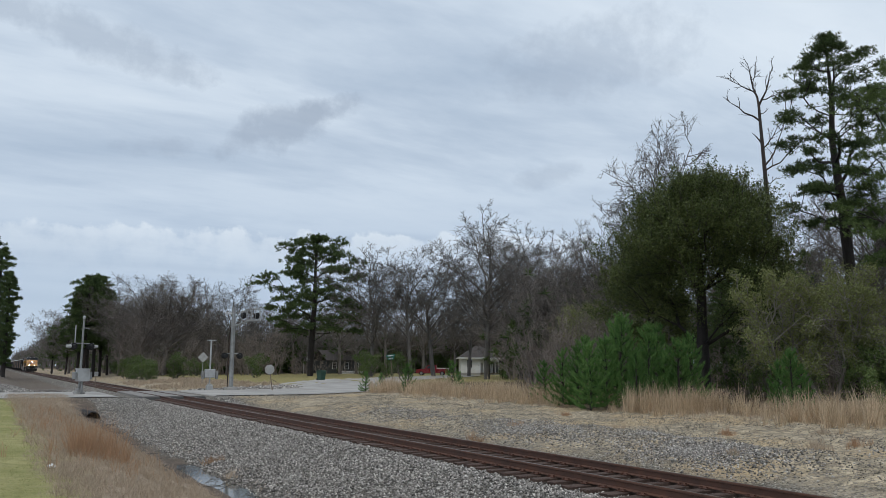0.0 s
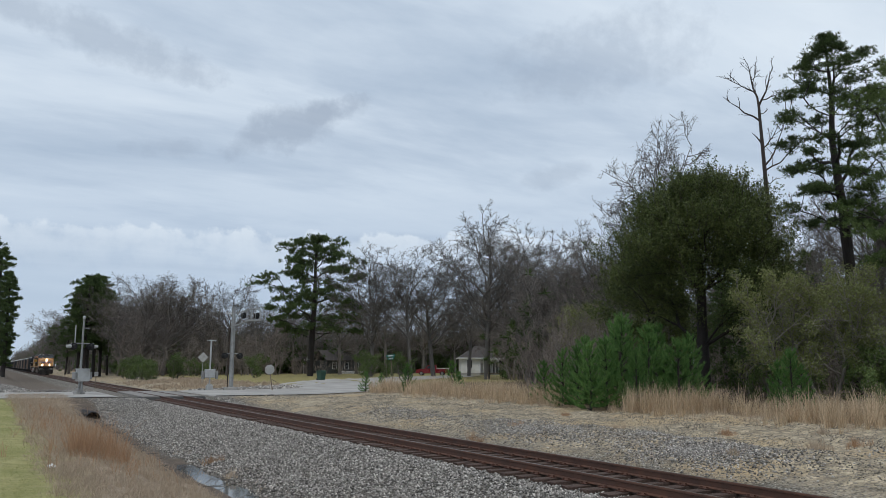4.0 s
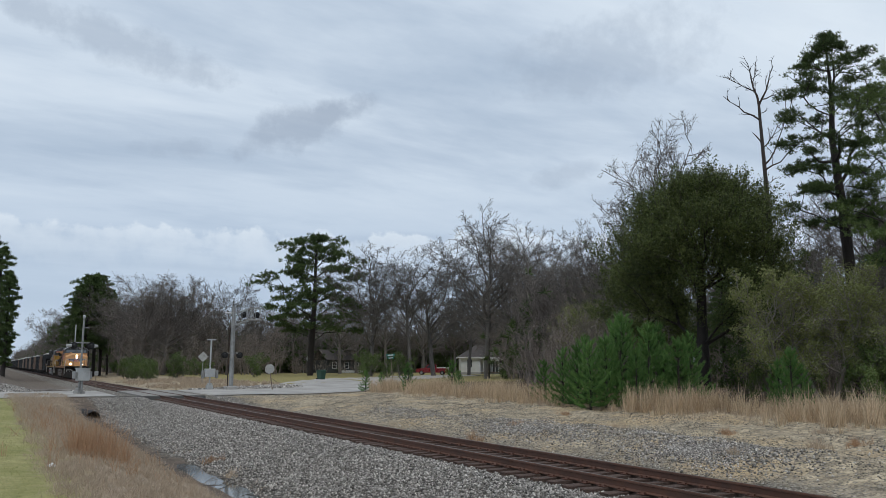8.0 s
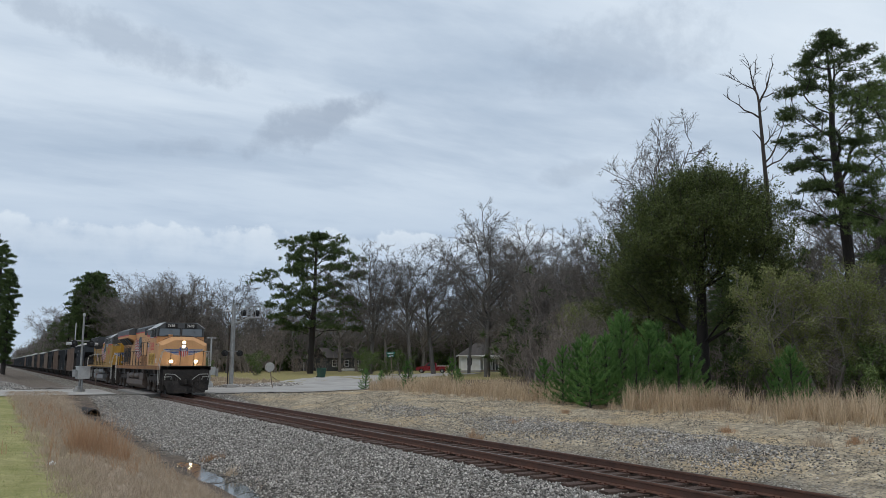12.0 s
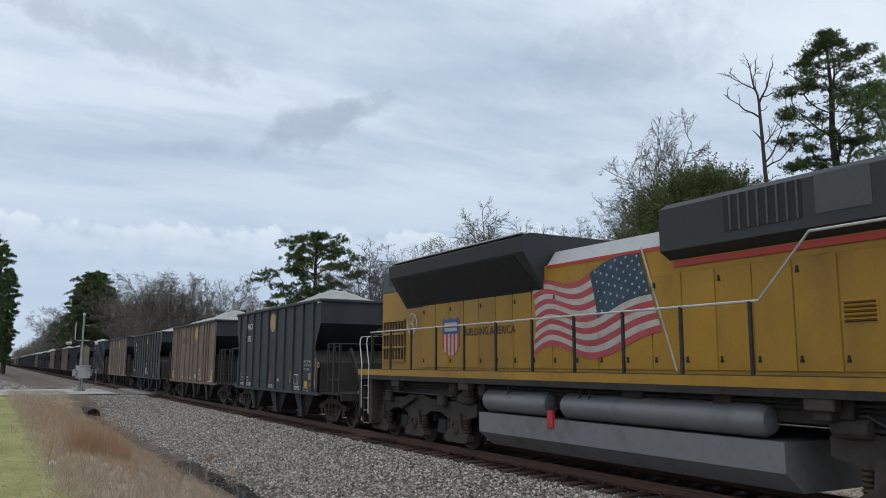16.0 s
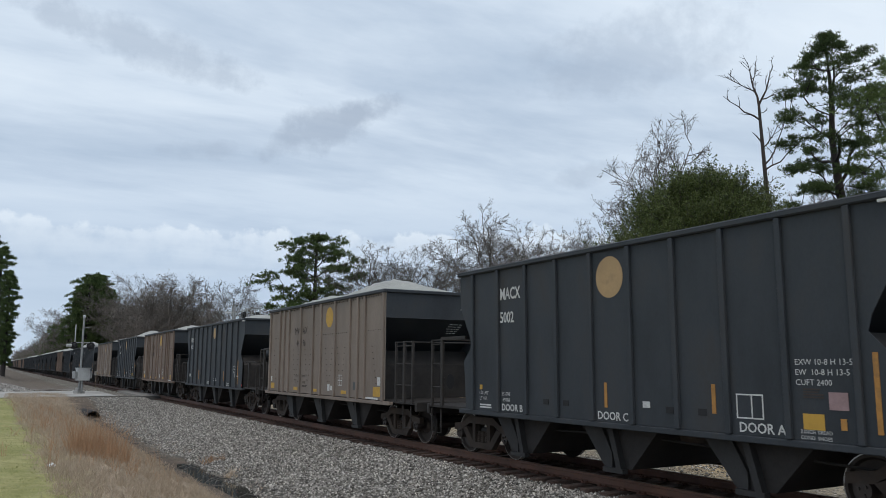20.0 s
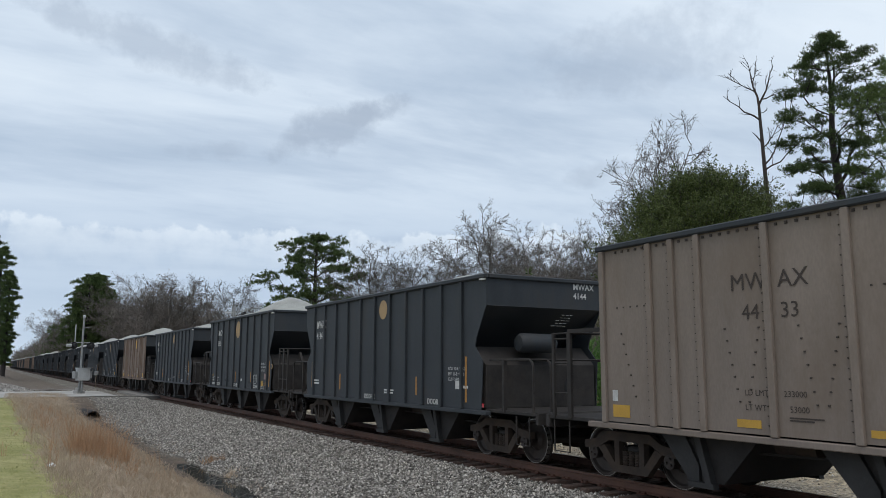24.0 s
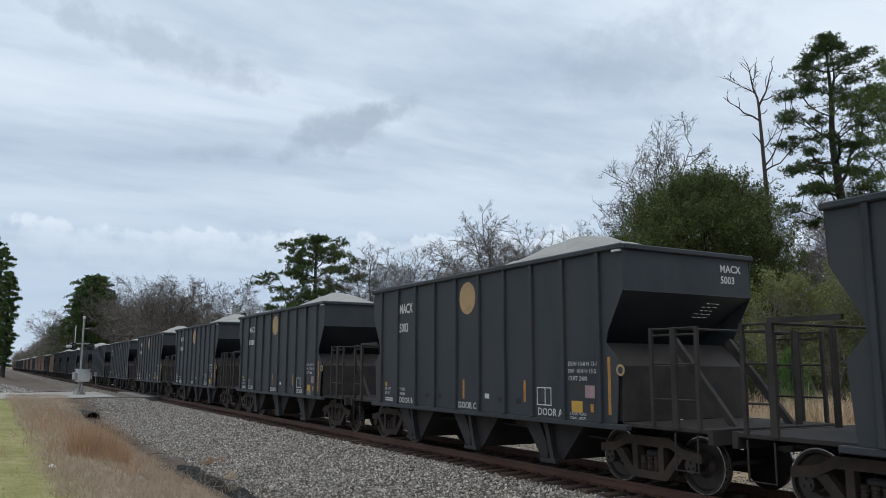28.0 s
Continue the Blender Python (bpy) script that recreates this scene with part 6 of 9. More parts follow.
# ---------------------------------------------------------------- hopper cars
def hopper(kind):
    """kind 0: black, ten ribs, short; 1: black, eleven ribs, long; 2: brown with straight ends and rivets."""
    half, H = ((5.03, 4.09), (5.62, 3.98), (5.08, 4.07))[kind]
    paint = (BLACK, BLACK, TAUPE)[kind]
    what = ("black open-top hopper car heaped with grey gravel", "long black ribbed hopper car heaped with grey gravel", "weathered brown riveted hopper car heaped with grey gravel")[kind]
    car = thing("hopper_car", what, "hopper car", "hopper cars of the train")
    fold = half - 0.48
    if kind == 2:
        outline = [(-half, 1.08), (half, 1.08), (half, H - 0.02), (-half, H - 0.02)]
        ribs = [3.85, 3.36, 2.83, 1.62, 0.42, -0.32, -1.52, -2.69, -3.28, -3.77, -4.98, 4.98]
    else:
        e = [(half - 0.25, 1.06), (half - 0.17, 2.1), (fold, 2.42), (fold + 0.05, 2.6), (half - 0.02, 3.3), (half, H - 0.02)]
        outline = [(y, z) for y, z in e] + [(-y, z) for y, z in reversed(e)]
        ribs = [4.45, 3.46, 2.48, 1.5, 0.5, -0.48, -1.46, -2.42, -3.4, -4.4] if kind == 0 else [4.78, 3.87, 2.93, 2.0, 1.04, 0.08, -0.88, -1.82, -2.74, -3.67, -4.6]
    for s in (-1, 1):
        a, b = sorted((s * 1.575, s * 1.595))
        sheet = part("side_sheet", MB().prism(outline, "x", a, b), paint, car)
        rib = MB()
        lo, hi = sorted((s * 1.595, s * 1.655))
        w = 0.045 if kind < 2 else 0.055
        me = rib.box(lo, hi, -w, w, 1.06, H - 0.1, 0.008).mesh("rib")
        for y in ribs:
            part("rib", me, paint, sheet, at=pose(0, y, 0))
        a, b = sorted((s * 1.56, s * 1.665))
        part("top_chord", MB().box(a, b, -half - 0.03, half + 0.03, H - 0.1, H, 0.02), BLACK, car)
        a, b = sorted((s * 1.5, s * 1.63))
        part("side_sill", MB().box(a, b, -half - (0.35 if kind == 2 else 0.0), half + (0.35 if kind == 2 else 0.0), 0.96, 1.055, 0.012), BLACK if kind < 2 else TAUPE, car)
        if kind == 2:
            rv = MB()
            rng = random.Random(4)
            for y in ribs:
                for k in range(22):
                    rv.box(*sorted((s * 1.594, s * 1.606)), y + 0.1, y + 0.115, 1.2 + 0.128 * k, 1.215 + 0.128 * k)
            for y in np.arange(-4.8, 4.8, 0.16):
                rv.box(*sorted((s * 1.594, s * 1.612)), y - 0.02, y + 0.02, H - 0.17, H - 0.13)
                if abs(y) > 3.9 or -2.6 < y < 0.3:
                    rv.box(*sorted((s * 1.594, s * 1.604)), y - 0.014, y + 0.014, 2.96, 2.985)
            for c in (2.1, 0.9, -1.0, -2.0, -4.4, 4.4):
                for k in range(7):
                    for d in (-1, 1):
                        y = c + d * 0.08 + d * 0.035 * k if abs(c) < 4 else c + 0.05 * k - 0.15
                        rv.box(*sorted((s * 1.594, s * 1.61)), y - 0.014, y + 0.014, 1.5 + 0.17 * k, 1.522 + 0.17 * k)
            part("rivets", rv, DARKLET, sheet)["kind"] = "stuff"
    inner = half - 0.02
    for s in (-1, 1):
        y1, y2 = sorted((s * inner, s * (inner - 0.02)))
        ew = 1.575
        end = part("end_panel", MB().box(-ew, ew, y1, y2, 3.3, H - 0.06), BLACK, car)
        part("end_chord", MB().box(-1.56, 1.56, *sorted((s * (half - 0.06), s * (half + 0.04))), H - 0.1, H, 0.02), BLACK, car)
        # slope sheet under the load, and its bracing
        part("slope_sheet", MB().plate([(-1.57, s * inner, 3.3), (1.57, s * inner, 3.3), (1.57, s * (half - 2.9), 1.5), (-1.57, s * (half - 2.9), 1.5)], 0.02), BLACK, car)
        run, drop = -2.88, -1.8
        if s < 0:
            lines = MB()
            rp = random.Random(3 + kind)
            for k in range(5):
                u = 0.06 + 0.032 * k
                y, z, w = s * inner - run * u * 0.92, 3.3 + drop * u - 0.03, rp.uniform(0.3, 0.5)
                for q in range(3):
                    lines.box(0.72 - w / 2 + w * q / 3, 0.72 - w / 2 + w * (q + rp.uniform(0.6, 0.85)) / 3, y - 0.035, y - 0.032, z - 0.012, z)
            part("small_print", lines, WHITE, car)
        # thin black plates added to darken the inner side faces at the ends
        if kind == 2:
            for x in (-1, 1):
                part("end_lining", MB().prism([(s * (half - 0.02), 1.1), (s * (half - 0.02), 3.3), (s * (half - 2.4), 1.8), (s * (half - 2.4), 1.1)], "x", *sorted((x * 1.56, x * 1.574))), BLACK, car)
        # lower bulkhead with sloping top
        bk = half - (0.2 if kind < 2 else 0.55)
        part("bulkhead", MB().prism([(s * bk, 1.1), (s * bk, 2.02), (s * (bk - 0.45), 2.42), (s * (bk - 1.3), 2.42), (s * (bk - 1.3), 1.1)], "x", -1.5, 1.5), GRIME, car, "grimy bulkhead over the truck")
        part("access_hole", MB().prism([(0.75 + 0.13 * math.cos(q * 0.5236), 1.55 + 0.22 * math.sin(q * 0.5236)) for q in range(12)], "y", *sorted((s * bk, s * (bk + 0.006)))), DARKVENT, car)
        # end platform, ladder and railing
        deck = part("end_platform", MB().box(-1.5, 1.5, *sorted((s * (bk - 0.02), s * (half + 1.68))), 1.02, 1.09, 0.01), GRIME, car)
        part("end_sill", MB().box(-1.52, 1.52, *sorted((s * (half + 1.6), s * (half + 1.7))), 0.86, 1.1, 0.01), GRIME, car)
        yy = s * (half + 1.5)
        if kind == 1:
            # low hooped handrails, and at the leading end a ladder up to the rim
            for x, back in ((-1.48, 1.55), (-1.05, 1.0), (1.48, 1.55)):
                part("hoop_rail", MB().tube([(x, yy, 1.05), (x, yy, 1.98), (x, yy - s * 0.04, 2.07), (x, yy - s * 0.12, 2.12), (x, yy - s * back, 2.12)], 0.026, 6), GRIME, car)
            part("cross_rail", MB().tube([(-1.48, yy - s * 0.1, 2.12), (1.48, yy - s * 0.1, 2.12)], 0.02, 6), GRIME, car)
            part("rail_post", MB().box(-1.52, -1.44, *sorted((yy - s * 0.98, yy - s * 1.05)), 1.05, 2.12), GRIME, car)
            if s < 0:
                for x in (-0.35, 0.1):
                    part("ladder_rail", MB().tube([(x, s * (half + 0.75), 1.05), (x, s * (half + 0.25), 2.6), (x, s * (half + 0.05), 3.85)], 0.022, 6), GRIME, car)
                for k in range(8):
                    z = 1.4 + 0.33 * k
                    y = s * (half + (0.75 - (z - 1.05) * 0.32 if z < 2.6 else 0.25 - (z - 2.6) * 0.16))
                    part("rung", MB().tube([(-0.35, y, z), (0.1, y, z)], 0.014, 5), GRIME, car)
        else:
            spread = (0.5, 0.98, 1.45) if s < 0 else (0.98, 1.45)
            for x in (-1.5, 1.5):
                for k, d in enumerate(spread):
                    w = 0.055 if d == 0.98 else 0.032
                    part("ladder_rail", MB().box(x - 0.03, x + 0.03, *sorted((s * (half + d - w), s * (half + d + w))), 1.05, 2.62, 0.006), GRIME, car)
                for z in (1.5, 2.05, 2.5, 2.6):
                    part("rung", MB().tube([(x, s * (half + spread[0] - 0.02), z), (x, s * (half + 1.47), z)], 0.017, 6), GRIME, car)
                if s > 0:
                    part("top_bar", MB().box(x - 0.03, x + 0.03, s * (half - 0.1), s * (half + 1.0), 2.6, 2.67), GRIME, car)
            part("cross_rail", MB().tube([(-1.5, s * (half + 0.98), 2.6), (1.5, s * (half + 0.98), 2.6)], 0.022, 6), GRIME, car)
            part("corner_post", MB().box(0.62, 0.74, *sorted((yy, yy + s * 0.05)), 1.05, 2.6), GRIME, car)
        if kind == 0 and s < 0:
            for x in (-0.6, 0.75):
                part("strut", MB().prism([(s * (half + 1.4), 1.08), (s * (half + 1.25), 1.08), (s * (half + 0.05), 2.42), (s * (half + 0.18), 2.5)], "x", x - 0.04, x + 0.04), GRIME, car)
        for x in (-1.53, 1.53):
            st = MB()
            y = s * (half + 1.2)
            st.tube([(x, y - 0.22, 1.0), (x, y - 0.22, 0.45), (x, y + 0.22, 0.45), (x, y + 0.22, 1.0)], 0.016, 6)
            part("stirrup_step", st, GRIME, car)
        coupler(car, s * (half + 1.25), s)
        freight_truck(car, s * (half - (0.08, 0.32, 0.08)[kind]))
    if kind == 1:
        part("air_reservoir", MB().lathe([(-0.5, 0.05), (-0.48, 0.17), (-0.4, 0.22), (0.4, 0.22), (0.48, 0.17), (0.5, 0.05)], "x", (-0.2, -half + 0.15, 2.5), 14), BLACK, car, smooth=True)
    bw = MB()
    ring = [(0.9 + 0.26 * math.cos(a * 0.5236), half + 1.05, 2.2 + 0.26 * math.sin(a * 0.5236)) for a in range(13)]
    bw.tube(ring, 0.018, 5)
    for a in range(0, 12, 3):
        bw.tube([(0.9, half + 1.05, 2.2), ring[a]], 0.012, 4)
    bw.box(0.8, 1.0, half + 0.85, half + 1.03, 1.95, 2.4, 0.02)
    part("brake_wheel", bw, GRIME, car)
    part("centre_sill", MB().box(-0.32, 0.32, -half - 1.3, half + 1.3, 0.74, 1.02, 0.02), GRIME, car)
    # discharge chutes with their door frames
    cs = (3.3, 0.45, -2.4) if kind != 1 else (3.4, 0.35, -2.75)
    for c in cs:
        chute = part("discharge_chute", MB().prism([(c + 0.85, 1.0), (c + 0.2, 0.26), (c - 0.4, 0.26), (c - 1.1, 1.0)], "x", -1.18, 1.18), GRIME, car, "tapered discharge chute with its door")
        for s in (-1, 1):
            a, b = sorted((s * 1.18, s * 1.3))
            fr = MB().prism([(c + 0.82, 0.97), (c + 0.2, 0.24), (c + 0.02, 0.24), (c + 0.02, 0.5), (c + 0.3, 0.97)], "x", *sorted((s * 1.18, s * 1.24)))
            fr.prism([(c + 0.06, 0.97), (c - 0.06, 0.97), (c - 0.28, 0.2), (c - 0.16, 0.2)], "x", a, b)
            fr.box(a, b, c - 0.3, c + 0.2, 0.18, 0.26)
            part("door_frame", fr, CHUTE, chute)
    cyl = MB().lathe([(-0.35, 0.04), (-0.33, 0.13), (0.33, 0.13), (0.35, 0.04)], "y", (-0.75, -1.1 if kind < 2 else 1.9, 0.86), 10)
    part("brake_cylinder", cyl, GRIME_BROWN, car)
    part("brake_rod", MB().tube([(-0.9, -half, 0.68), (-0.95, 0, 0.8), (-0.9, half, 0.68)], 0.02, 5), GRIME, car)
    peaks = (((-2.1, 0.76, 1.9), (2.2, 0.4, 2.1)), ((-2.4, 0.5, 2.2), (2.4, 0.42, 2.2)), ((-2.2, 0.55, 2.0), (2.3, 0.4, 2.2)))[kind]
    part("gravel_load", heap(half, H, peaks, kind), LOAD, car, "heaped load of pale grey crushed stone")
    # small white bar paints a glint of light on the rim
    part("rim_gleam", MB().box(-1.668, -1.6, -half + 0.02, -half + 0.2, H - 0.14, H - 0.105), WHITE, car) if kind < 2 else None
    # painted marks, alike on both sides
    for s in (-1, 1):
        m = -s                     # along-track sense: marks follow the reading direction
        dy, dz, dr = ((0.02, 3.52, 0.34), (-0.42, 3.5, 0.245), (-0.98, 3.5, 0.3))[kind]
        disc = [(dy * m + dr * math.cos(a * math.pi / 16), dz + dr * 1.06 * math.sin(a * math.pi / 16)) for a in range(32)]
        part("painted_disc", MB().prism(disc, "x", *sorted((s * 1.595, s * 1.599))), TAN if kind < 2 else AMBER, car, "painted round mark on the side")

        def patch(name, y0, y1, z0, z1, mat, x=1.596):
            side_patch(name, s, *sorted((y0 * m, y1 * m)), z0, z1, x, mat, car)
        if kind == 0:
            for y, z, h in ((-4.62, 1.2, 0.97), (0.18, 1.3, 0.42), (-2.15, 1.32, 0.42)):
                patch("reflector", y - 0.035, y + 0.035, z, z + h, ORANGE)
            patch("reflector", -3.9, -3.6, 1.2, 1.4, AMBER)
            patch("reflector", -4.2, -4.12, 1.22, 1.36, ORANGE)
            patch("reflector", 4.2, 4.1, 1.5, 1.6, AMBER)
            patch("label", -0.7, -0.86, 1.34, 1.44, WHITE)
            patch("label", -3.98, -4.24, 1.46, 1.68, surface_cache("faded_label", (0.3, 0.2, 0.2)))
            for r0, r1 in ((0.1, TAN), (0.06, BLACK)):
                part("painted_ring", MB().prism([(-4.9 * m + r0 * math.cos(a * math.pi / 8), 1.95 + r0 * math.sin(a * math.pi / 8)) for a in range(16)], "x", *sorted((s * 1.595, s * (1.6 if r0 > 0.08 else 1.602)))), r1, car)
            for q in (1.95, 1.35, -1.2, -1.85):
                patch("poke_hole", q, q - 0.16, 1.28, 1.38, DARKVENT)
            for k, w in enumerate(("EXW 10-8 H 13-5", "EW  10-8 H 13-5", "CUFT 2400")):
                side_word(w, s, -3.52, 2.02 - 0.13 * k, 1.603, 0.08, WHITE, car)
            side_word("DOOR A", s, -2.58, 1.1, 1.603, 0.14, WHITE, car, 0.004)
            side_word("DOOR C", s, 0.4, 1.1, 1.603, 0.14, WHITE, car, 0.004)
            side_word("DOOR B", s, 3.36, 1.1, 1.603, 0.14, WHITE, car, 0.004)
            for word, wy, wz in (("LD LMT", 4.2, 1.4), ("LT WT", 4.2, 1.28), ("231000", 3.36, 1.4), ("55000", 3.32, 1.28)):
                side_word(word, s, wy, wz, 1.603, 0.075, WHITE, car)
            for k, word in enumerate(("2 INCH TREAD", "COND. SHOES")):
                side_word(word, s, -3.55, 1.11 - 0.075 * k + 0.04, 1.603, 0.05, WHITE, car)
            bars(2, 4.2 * m if m > 0 else -3.7, 1.2, 0.5, 0.03, s, 1.597, WHITE, car)
            bars(4, -3.62 * m if m > 0 else 4.0, 1.72, 0.3, 0.02, s, 1.597, DARKLET, car)
            fr = MB()
            for y0, y1, z0, z1 in ((-2.55, -3.0, 1.28, 1.3), (-2.55, -3.0, 1.6, 1.62), (-2.55, -2.57, 1.28, 1.62), (-2.98, -3.0, 1.28, 1.62), (-2.8, -2.82, 1.28, 1.62)):
                fr.box(*sorted((s * 1.597, s * 1.601)), *sorted((y0 * m, y1 * m)), z0, z1)
            part("stencil_frame", fr, WHITE, car)
        elif kind == 1:
            for y, z, h in ((4.95, 1.3, 0.8), (2.55, 1.29, 0.46), (0.2, 1.32, 0.42), (-2.39, 1.28, 0.45), (-4.76, 1.2, 1.0)):
                patch("reflector", y - 0.035, y + 0.035, z, z + h, ORANGE)
            patch("label", -4.3, -4.52, 1.48, 1.66, WHITE)
            patch("label", -4.6, -4.85, 1.5, 1.56, WHITE)
            for k, w in enumerate(("EXW 10-8 H 13-0", "EW  10-8 H 13-0", "CUFT 2400")):
                side_word(w, s, -3.98, 1.9 - 0.12 * k, 1.603, 0.075, WHITE, car)
            side_word("DOOR A", s, -2.98, 1.1, 1.603, 0.13, WHITE, car, 0.004)
            side_word("DOOR C", s, 0.72, 1.1, 1.603, 0.13, WHITE, car, 0.004)
            bars(2, 4.85 * m if m > 0 else -4.3, 1.55, 0.55, 0.05, s, 1.597, WHITE, car)
            bars(2, -0.55 * m if m > 0 else 1.2, 1.38, 0.7, 0.04, s, 1.597, WHITE, car)
            patch("red_reflector", -5.5, -5.42, 1.12, 1.2, RED_TAG)
        else:
            for y0, y1, z0, z1 in ((-4.35, -4.88, 1.16, 1.42), (-2.05, -2.45, 1.16, 1.26), (0.3, 0.0, 1.16, 1.25), (2.25, 1.85, 1.16, 1.27), (4.8, 4.4, 1.16, 1.36)):
                patch("reflector", y0, y1, z0, z1, AMBER)
            for y0, y1, z0, z1 in ((-4.62, -4.84, 1.46, 1.68), (-0.95, -1.12, 1.22, 1.42), (-1.2, -1.45, 1.24, 1.38), (4.8, 4.68, 1.42, 1.6)):
                patch("label", y0, y1, z0, z1, WHITE)
            fr = MB()
            for y0, y1, z0, z1 in ((-1.8, -2.12, 1.4, 1.42), (-1.8, -2.12, 1.7, 1.72), (-1.8, -1.82, 1.4, 1.72), (-2.1, -2.12, 1.4, 1.72), (-1.93, -1.95, 1.4, 1.72), (-1.8, -2.12, 1.54, 1.56)):
                fr.box(*sorted((s * 1.597, s * 1.601)), *sorted((y0 * m, y1 * m)), z0, z1)
            part("stencil_frame", fr, WHITE, car)
            bars(1, -3.8 * m if m > 0 else 4.7, 1.13, 0.9, 0.05, s, 1.597, WHITE, car)
            for word, wy, wz in (("LD LMT", 2.1, 1.6), ("LT WT", 2.1, 1.4), ("233000", 1.47, 1.6), ("53000", 1.39, 1.4)):
                side_word(word, s, wy, wz, 1.6, 0.085, DARKLET, car)
            bars(2, 1.4 * m if m > 0 else -0.85, 1.34, 0.5, 0.02, s, 1.597, DARKLET, car)
            patch("repair_patch", -2.95, -3.35, 1.3, 1.52, GREYP)
    return car


def number_car(car, kind, mark, number):
    """Reporting mark and number on the sides and on the leading end; plain bars where they cannot be read."""
    half = (5.03, 5.62, 5.08)[kind]
    for s in (-1, 1):
        if number:
            if kind == 2:
                side_word(mark[:2], s, 2.26, 3.06, 1.603, 0.25, DARKLET, car)
                side_word(mark[2:], s, 1.47, 3.06, 1.603, 0.25, DARKLET, car)
                side_word(number[:2], s, 2.08, 2.65, 1.603, 0.22, DARKLET, car)
                side_word(number[2:], s, 1.45, 2.65, 1.603, 0.22, DARKLET, car)
            else:
                y = 3.4 if kind == 0 else 4.6
                side_word(mark, s, y, 3.36 if kind == 0 else 3.18, 1.603, 0.25, WHITE, car, 0.006, 0.74)
                side_word(number, s, y, 2.88 if kind == 0 else 2.84, 1.603, 0.23, WHITE, car, 0.006, 0.8)
        else:
            y = (3.4, 4.6, 2.2)[kind]
            m = -s
            mat = WHITE if kind < 2 else DARKLET
            if kind == 2:
                side_word(mark[:2], s, 2.26, 3.06, 1.603, 0.25, mat, car)
                side_word(mark[2:], s, 1.47, 3.06, 1.603, 0.25, mat, car)
            else:
                side_word(mark, s, y, (3.36, 3.18)[kind], 1.603, 0.24, mat, car, 0.006, 0.74)
            for k in range(4):
                side_patch("number_bar", s, *sorted(((y - 0.19 * k - 0.25 * (kind == 2 and k > 1)) * m, (y - 0.19 * k - 0.11 - 0.25 * (kind == 2 and k > 1)) * m)), 2.6 if kind == 2 else 2.86, 2.82 if kind == 2 else 3.06, 1.6, mat, car)
    if number:
        for k, w in enumerate((mark, number)):
            part("lettering", letters(w, 0.14, 0.003), WHITE, car, at=pose(0.78, -half + 0.012, 3.74 - 0.21 * k))
    else:
        part("lettering", letters(mark, 0.14, 0.003), WHITE, car, at=pose(0.78, -half + 0.012, 3.74))
        part("number_bar", MB().box(0.8, 1.2, -half + 0.008, -half + 0.014, 3.53, 3.65), WHITE, car)


MOVERS = []
HOPPERS = [hopper(k) for k in range(3)]
NAMES = ("MACX", "MWAX", "MWAX")
# kind, front and rear of the body at the clip's start, number
CONSIST = [(0, 325.7, "5055"), (2, 339.6, "4401"), (1, 353.4, "4140"), (2, 368.45, "4442"), (0, 382.25, "5002"), (2, 396.25, "4496"), (1, 410.0, "4151"), (2, 424.95, ""), (0, 438.85, ""),
           (2, 452.8, "4433"), (1, 466.6, "4144"), (0, 481.4, "5050"), (1, 495.2, "4138"), (2, 510.15, "4443"), (0, 523.95, ""), (0, 537.75, "5003"), (0, 551.6, ""), (0, 565.3, "")]
mix = random.Random(9)
y_next = 579.2
for k in range(30):
    q = (0, 1, 1, 0, 1, 0, 0, 2, 1, 2, 2, 2, 1, 2, 0, 2, 1, 2)[k % 18]
    CONSIST.append((q, y_next, ""))
    y_next += (10.06, 11.24, 10.16)[q] + 3.8


def distant_car(q):
    """A plainer build of a hopper for the part of the train that stays far off: alike surfaces joined."""
    src = HOPPERS[q]
    far = thing("hopper_car", src["label"], "hopper car", "hopper cars of the train")
    groups = {}
    for o in src.children_recursive:
        name = o.data.materials[0].name
        if o.name.split(".")[0] in ("lettering", "small_print", "rivets", "stencil_frame", "label", "poke_hole", "reflector", "tread"):
            continue
        m = o.matrix_basis if o.parent is src else o.parent.matrix_basis @ o.matrix_basis
        v, f = groups.setdefault(name, ([], []))
        k = len(v)
        v += [tuple(m @ p.co) for p in o.data.vertices]
        f += [tuple(i + k for i in p.vertices) for p in o.data.polygons]
    names = {"oily_black_steel": "underframe", "dusty_brown_steel": "side_frame", "wheel_steel": "wheelset", "crushed_stone_load": "gravel_load", "tan_disc_paint": "painted_disc", "yellow_patch": "painted_disc"}
    for name, (v, f) in groups.items():
        me = bpy.data.meshes.new("distant_part")
        me.from_pydata(v, [], f)
        part(names.get(name, "body" if "paint" in name else "fitting"), me, bpy.data.materials[name], far)["kind"] = "stuff"
    return far


